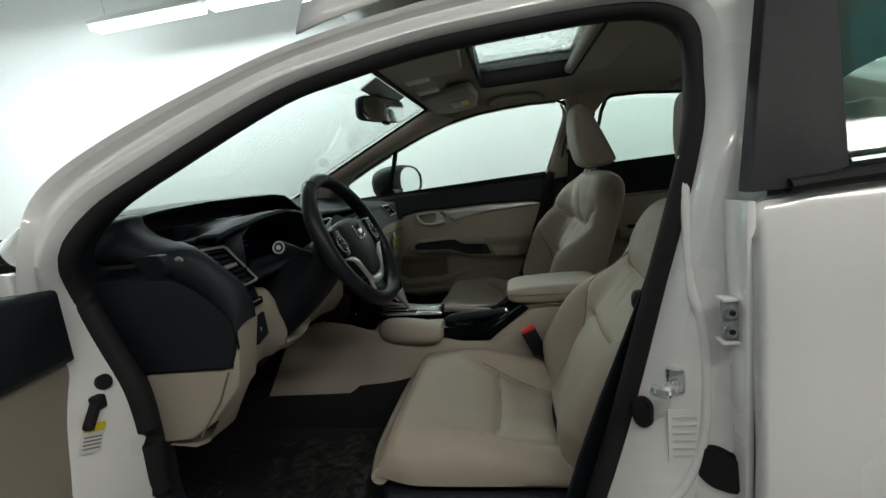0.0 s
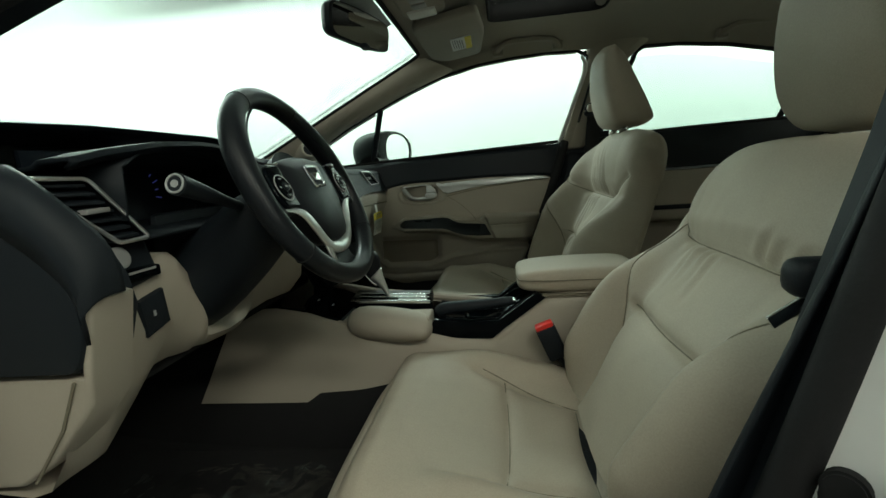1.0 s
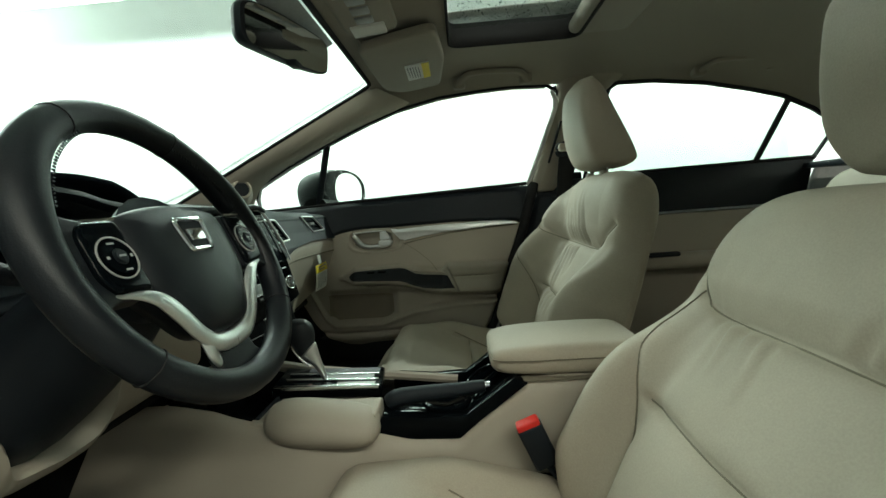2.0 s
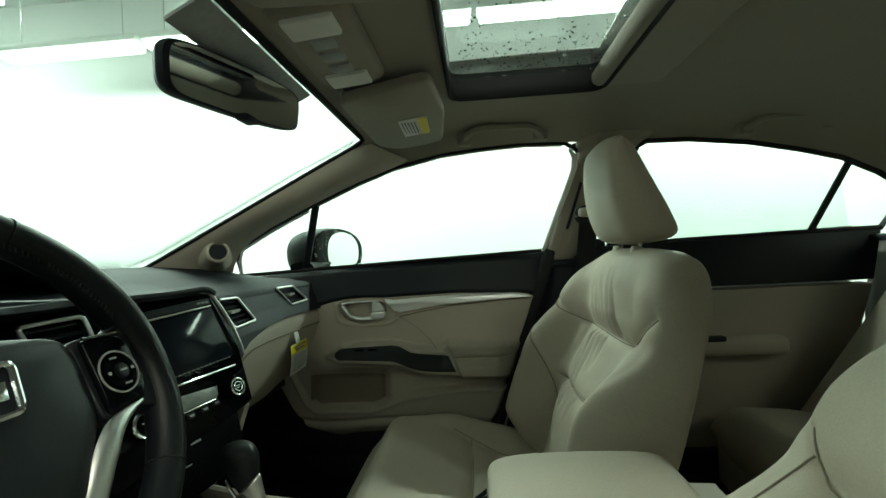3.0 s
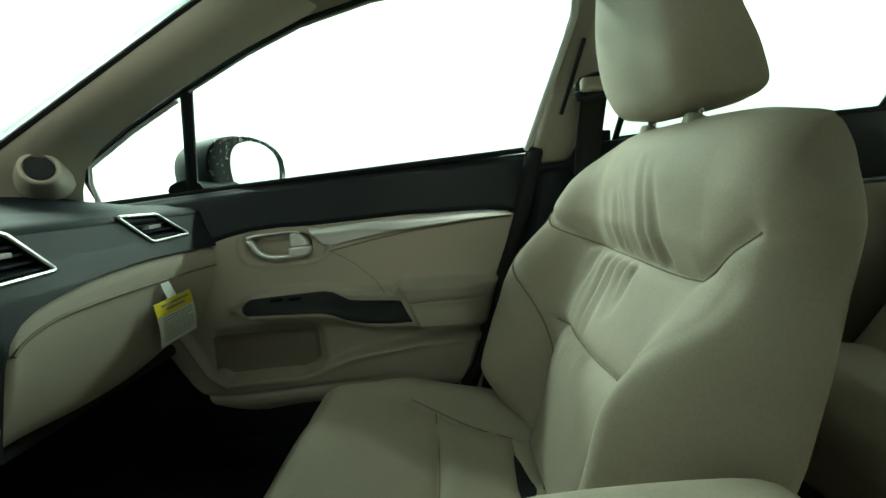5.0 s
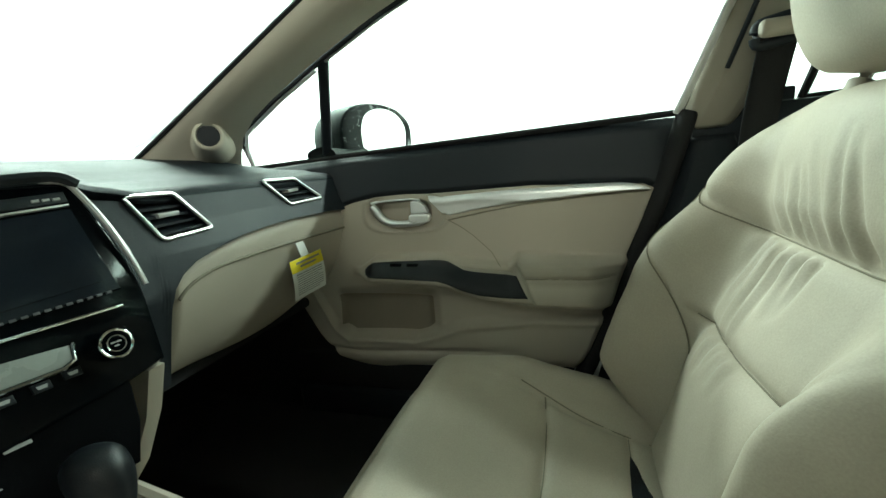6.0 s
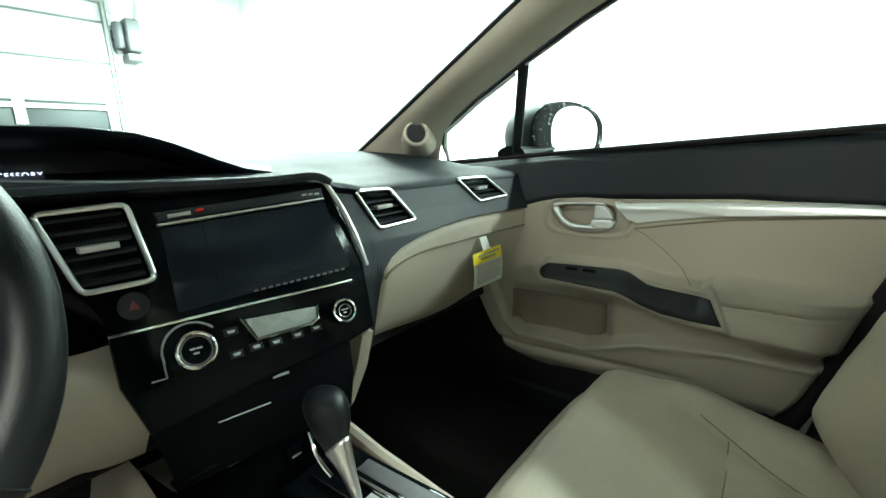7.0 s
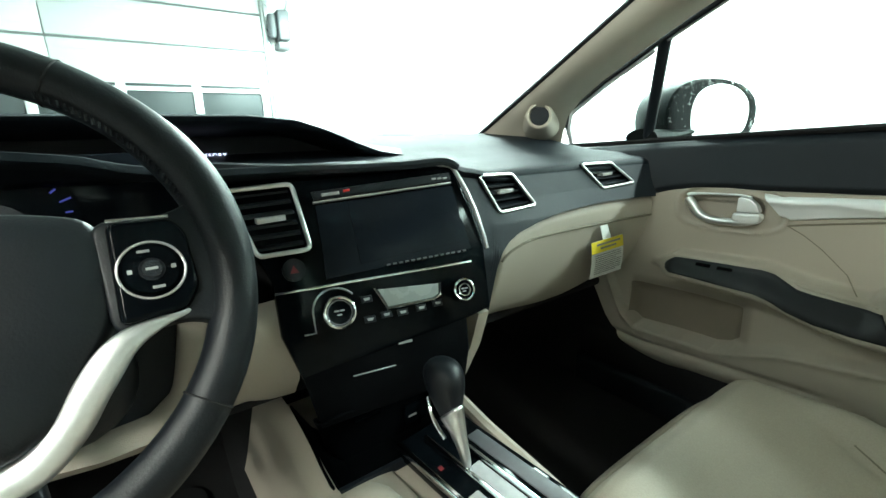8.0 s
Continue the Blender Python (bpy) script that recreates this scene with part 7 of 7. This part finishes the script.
mo2 = [(p.x, p.z) for p in curve([(-0.125, 0, 0.0), (-0.118, 0, 0.03), (-0.06, 0, 0.038), (0.06, 0, 0.036), (0.118, 0, 0.027), (0.125, 0, -0.005), (0.115, 0, -0.03), (0.05, 0, -0.036), (-0.06, 0, -0.034), (-0.115, 0, -0.028)], 4, True)]
part("shell", loft([[RM @ Vector((x, y * k, z * k)) for y, z in mo2] for x, k in ((0.010, 0.93), (0.012, 1.0), (0.0, 1.02), (-0.018, 0.94), (-0.03, 0.72), (-0.034, 0.4))]), BLACK, rv, "black mirror shell", sub=1)
part("glass", loft([[RM @ Vector((x, y * 0.94, z * 0.92)) for y, z in mo2] for x in (0.0095, 0.0125)]), MIRROR, rv, "silvered glass")
part("stem", tube(curve([tuple(RM @ Vector((-0.03, 0.0, 0.0))), (-0.298, -0.02, 1.233), (-0.300, -0.01, 1.245)], 4), 0.011, 10), BLACK, rv)
part("foot", box((-0.328, -0.035, 1.230), (-0.285, 0.02, 1.257), 0.008, 3, Matrix.Identity(4)), BLACK, rv)
part("toggle", box((-0.262, -0.05, 1.181), (-0.242, -0.015, 1.191), 0.004), BLACK, rv)
for s in (1, -1):
    vs = thing("sun_visor", (-0.09, s * 0.32, 1.29), "beige cloth sun visor folded against the headliner", "sun visor", "sun visors")
    vo = fillet([(-0.178, 0.155), (0.0, 0.118), (0.014, 0.30), (-0.006, 0.50), (-0.12, 0.515), (-0.17, 0.46)], 0.03)
    hz = lambda x, y: 1.303 + 0.09 * x - 0.03 * (abs(y) - 0.12)
    part("panel", slab([(x, s * y, hz(x, y) - 0.020) for x, y in vo], [(x, s * y, hz(x, y) - 0.002) for x, y in vo], 0.008, 3), LINER, vs, "beige visor panel")
    part("pivot", tube([(-0.165, s * 0.14, 1.288), (-0.160, s * 0.20, 1.283)], 0.006, 8), CHROME, vs)
    lb = [(-0.088, 0.295), (-0.026, 0.288), (-0.028, 0.395), (-0.090, 0.405)]
    if s > 0:
        part("label", slab([(x, s * y, hz(x, y) - 0.0225) for x, y in lb], [(x, s * y, hz(x, y) - 0.0190) for x, y in lb], 0), PAPER, vs, "white and yellow warning label")
        lb2 = [(-0.045, 0.290), (-0.026, 0.288), (-0.028, 0.395), (-0.047, 0.398)]
        part("label_band", slab([(x, s * y, hz(x, y) - 0.0235) for x, y in lb2], [(x, s * y, hz(x, y) - 0.0222) for x, y in lb2], 0), YELLOW, vs)
        for k in range(5):
            part("text_line", box((-0.083 + k * 0.007, 0.305, hz(-0.07, 0.35) - 0.0245), (-0.081 + k * 0.007, 0.385, hz(-0.07, 0.35) - 0.0214), 0), INK, vs)
ml = thing("map_light", (-0.12, 0, 1.29), "beige overhead map light with two clear lenses", "map light")
part("housing", box((-0.185, -0.115, 1.283), (-0.075, 0.115, 1.309), 0.012, 3, Matrix.Translation((-0.13, 0, 1.29)) @ Matrix.Rotation(radians(-5), 4, "Y") @ Matrix.Translation((0.13, 0, -1.29))), LINER, ml)
for y in (-0.085, 0.085):
    part("lens", box((-0.168, y - 0.024, 1.277), (-0.098, y + 0.024, 1.287), 0.004, 2, Matrix.Translation((-0.13, 0, 1.29)) @ Matrix.Rotation(radians(-5), 4, "Y") @ Matrix.Translation((0.13, 0, -1.29))), PAPER, ml, "white lamp lens")
for y in (-0.04, 0.0, 0.04):
    part("switch", box((-0.15, y - 0.014, 1.279), (-0.115, y + 0.014, 1.287), 0.003, 2, Matrix.Translation((-0.13, 0, 1.29)) @ Matrix.Rotation(radians(-5), 4, "Y") @ Matrix.Translation((0.13, 0, -1.29))), GREY, ml)
for x0, x1, zb in ((0.05, 0.25, 1.275), (0.76, 0.965, 1.255)):
    for s in (1, -1):
        if s < 0 and x0 < 0.5:
            continue
        gh = thing("grab_handle", ((x0 + x1) / 2, s * 0.56, zb), "beige folding grab handle above the side window", "grab handle", "grab handles")
        yb = 0.522
        part("bar", tube(curve([(x0, s * yb, zb), (x0 + 0.012, s * (yb - 0.022), zb + 0.012), (x0 + 0.045, s * (yb - 0.035), zb + 0.020), (x1 - 0.045, s * (yb - 0.035), zb + 0.018), (x1 - 0.012, s * (yb - 0.022), zb + 0.010), (x1, s * yb, zb - 0.004)], 4), 0.011, 8, flat=0.8), LINER, gh)
        for x in (x0, x1):
            part("mount", box((x - 0.018, min(s * (yb - 0.008), s * (yb + 0.025)), zb - 0.012), (x + 0.018, max(s * (yb - 0.008), s * (yb + 0.025)), zb + 0.026), 0.007, 3), LINER, gh)

# ---- wrapping film on the driver floor mat ----
mat_ = thing("floor_mat", (-0.55, -0.38, 0.28), "black carpet floor mat in the driver footwell", "floor mat")
part("mat_surface", slab([(x, y, 0.292) for x, y in fillet([(-0.85, -0.58), (-0.25, -0.60), (-0.22, -0.22), (-0.85, -0.24)], 0.05)], [(x, y, 0.282) for x, y in fillet([(-0.85, -0.58), (-0.25, -0.60), (-0.22, -0.22), (-0.85, -0.24)], 0.05)], 0.003), CARPET, mat_)
film = thing("plastic_film", (-0.5, -0.42, 0.294), "crumpled clear plastic film on the driver floor mat", "plastic film")
for px, py, w, d, seed in ((-0.60, -0.46, 0.16, 0.12, 1), (-0.47, -0.40, 0.18, 0.10, 5), (-0.36, -0.50, 0.12, 0.09, 9)):
    rows = []
    for i in range(24):
        row = []
        for j in range(20):
            a, b = i / 23 - 0.5, j / 19 - 0.5
            p = Vector((a * 2.2 + seed, b * 1.7, 0.3))
            z = 0.297 + 0.026 * abs(noise.noise(p * 1.3)) + 0.012 * abs(noise.noise(p * 3.1)) + 0.003 * noise.noise(p * 9)
            row.append((px + a * w * 2 + 0.02 * noise.noise(p * 1.7), py + b * d * 2 + 0.02 * noise.noise(p * 2.1 + Vector((4, 1, 2))), z))
        rows.append(row)
    part("fold", sheet(rows), FILM, film, flat=True).visible_shadow = False
pedal = thing("pedals", (-0.95, -0.36, 0.32), "black rubber brake and accelerator pedals", "pedals")
part("brake_pedal", box((-0.93, -0.42, 0.40), (-0.90, -0.32, 0.46), 0.008, 3), RUBBER, pedal)
part("accelerator", box((-0.95, -0.27, 0.33), (-0.92, -0.22, 0.47), 0.008, 3), RUBBER, pedal)
part("brake_arm", tube([(-0.93, -0.37, 0.45), (-1.0, -0.37, 0.60)], 0.008, 8), BLACK, pedal)
part("accelerator_arm", tube([(-0.95, -0.245, 0.45), (-1.0, -0.245, 0.60)], 0.007, 8), BLACK, pedal)
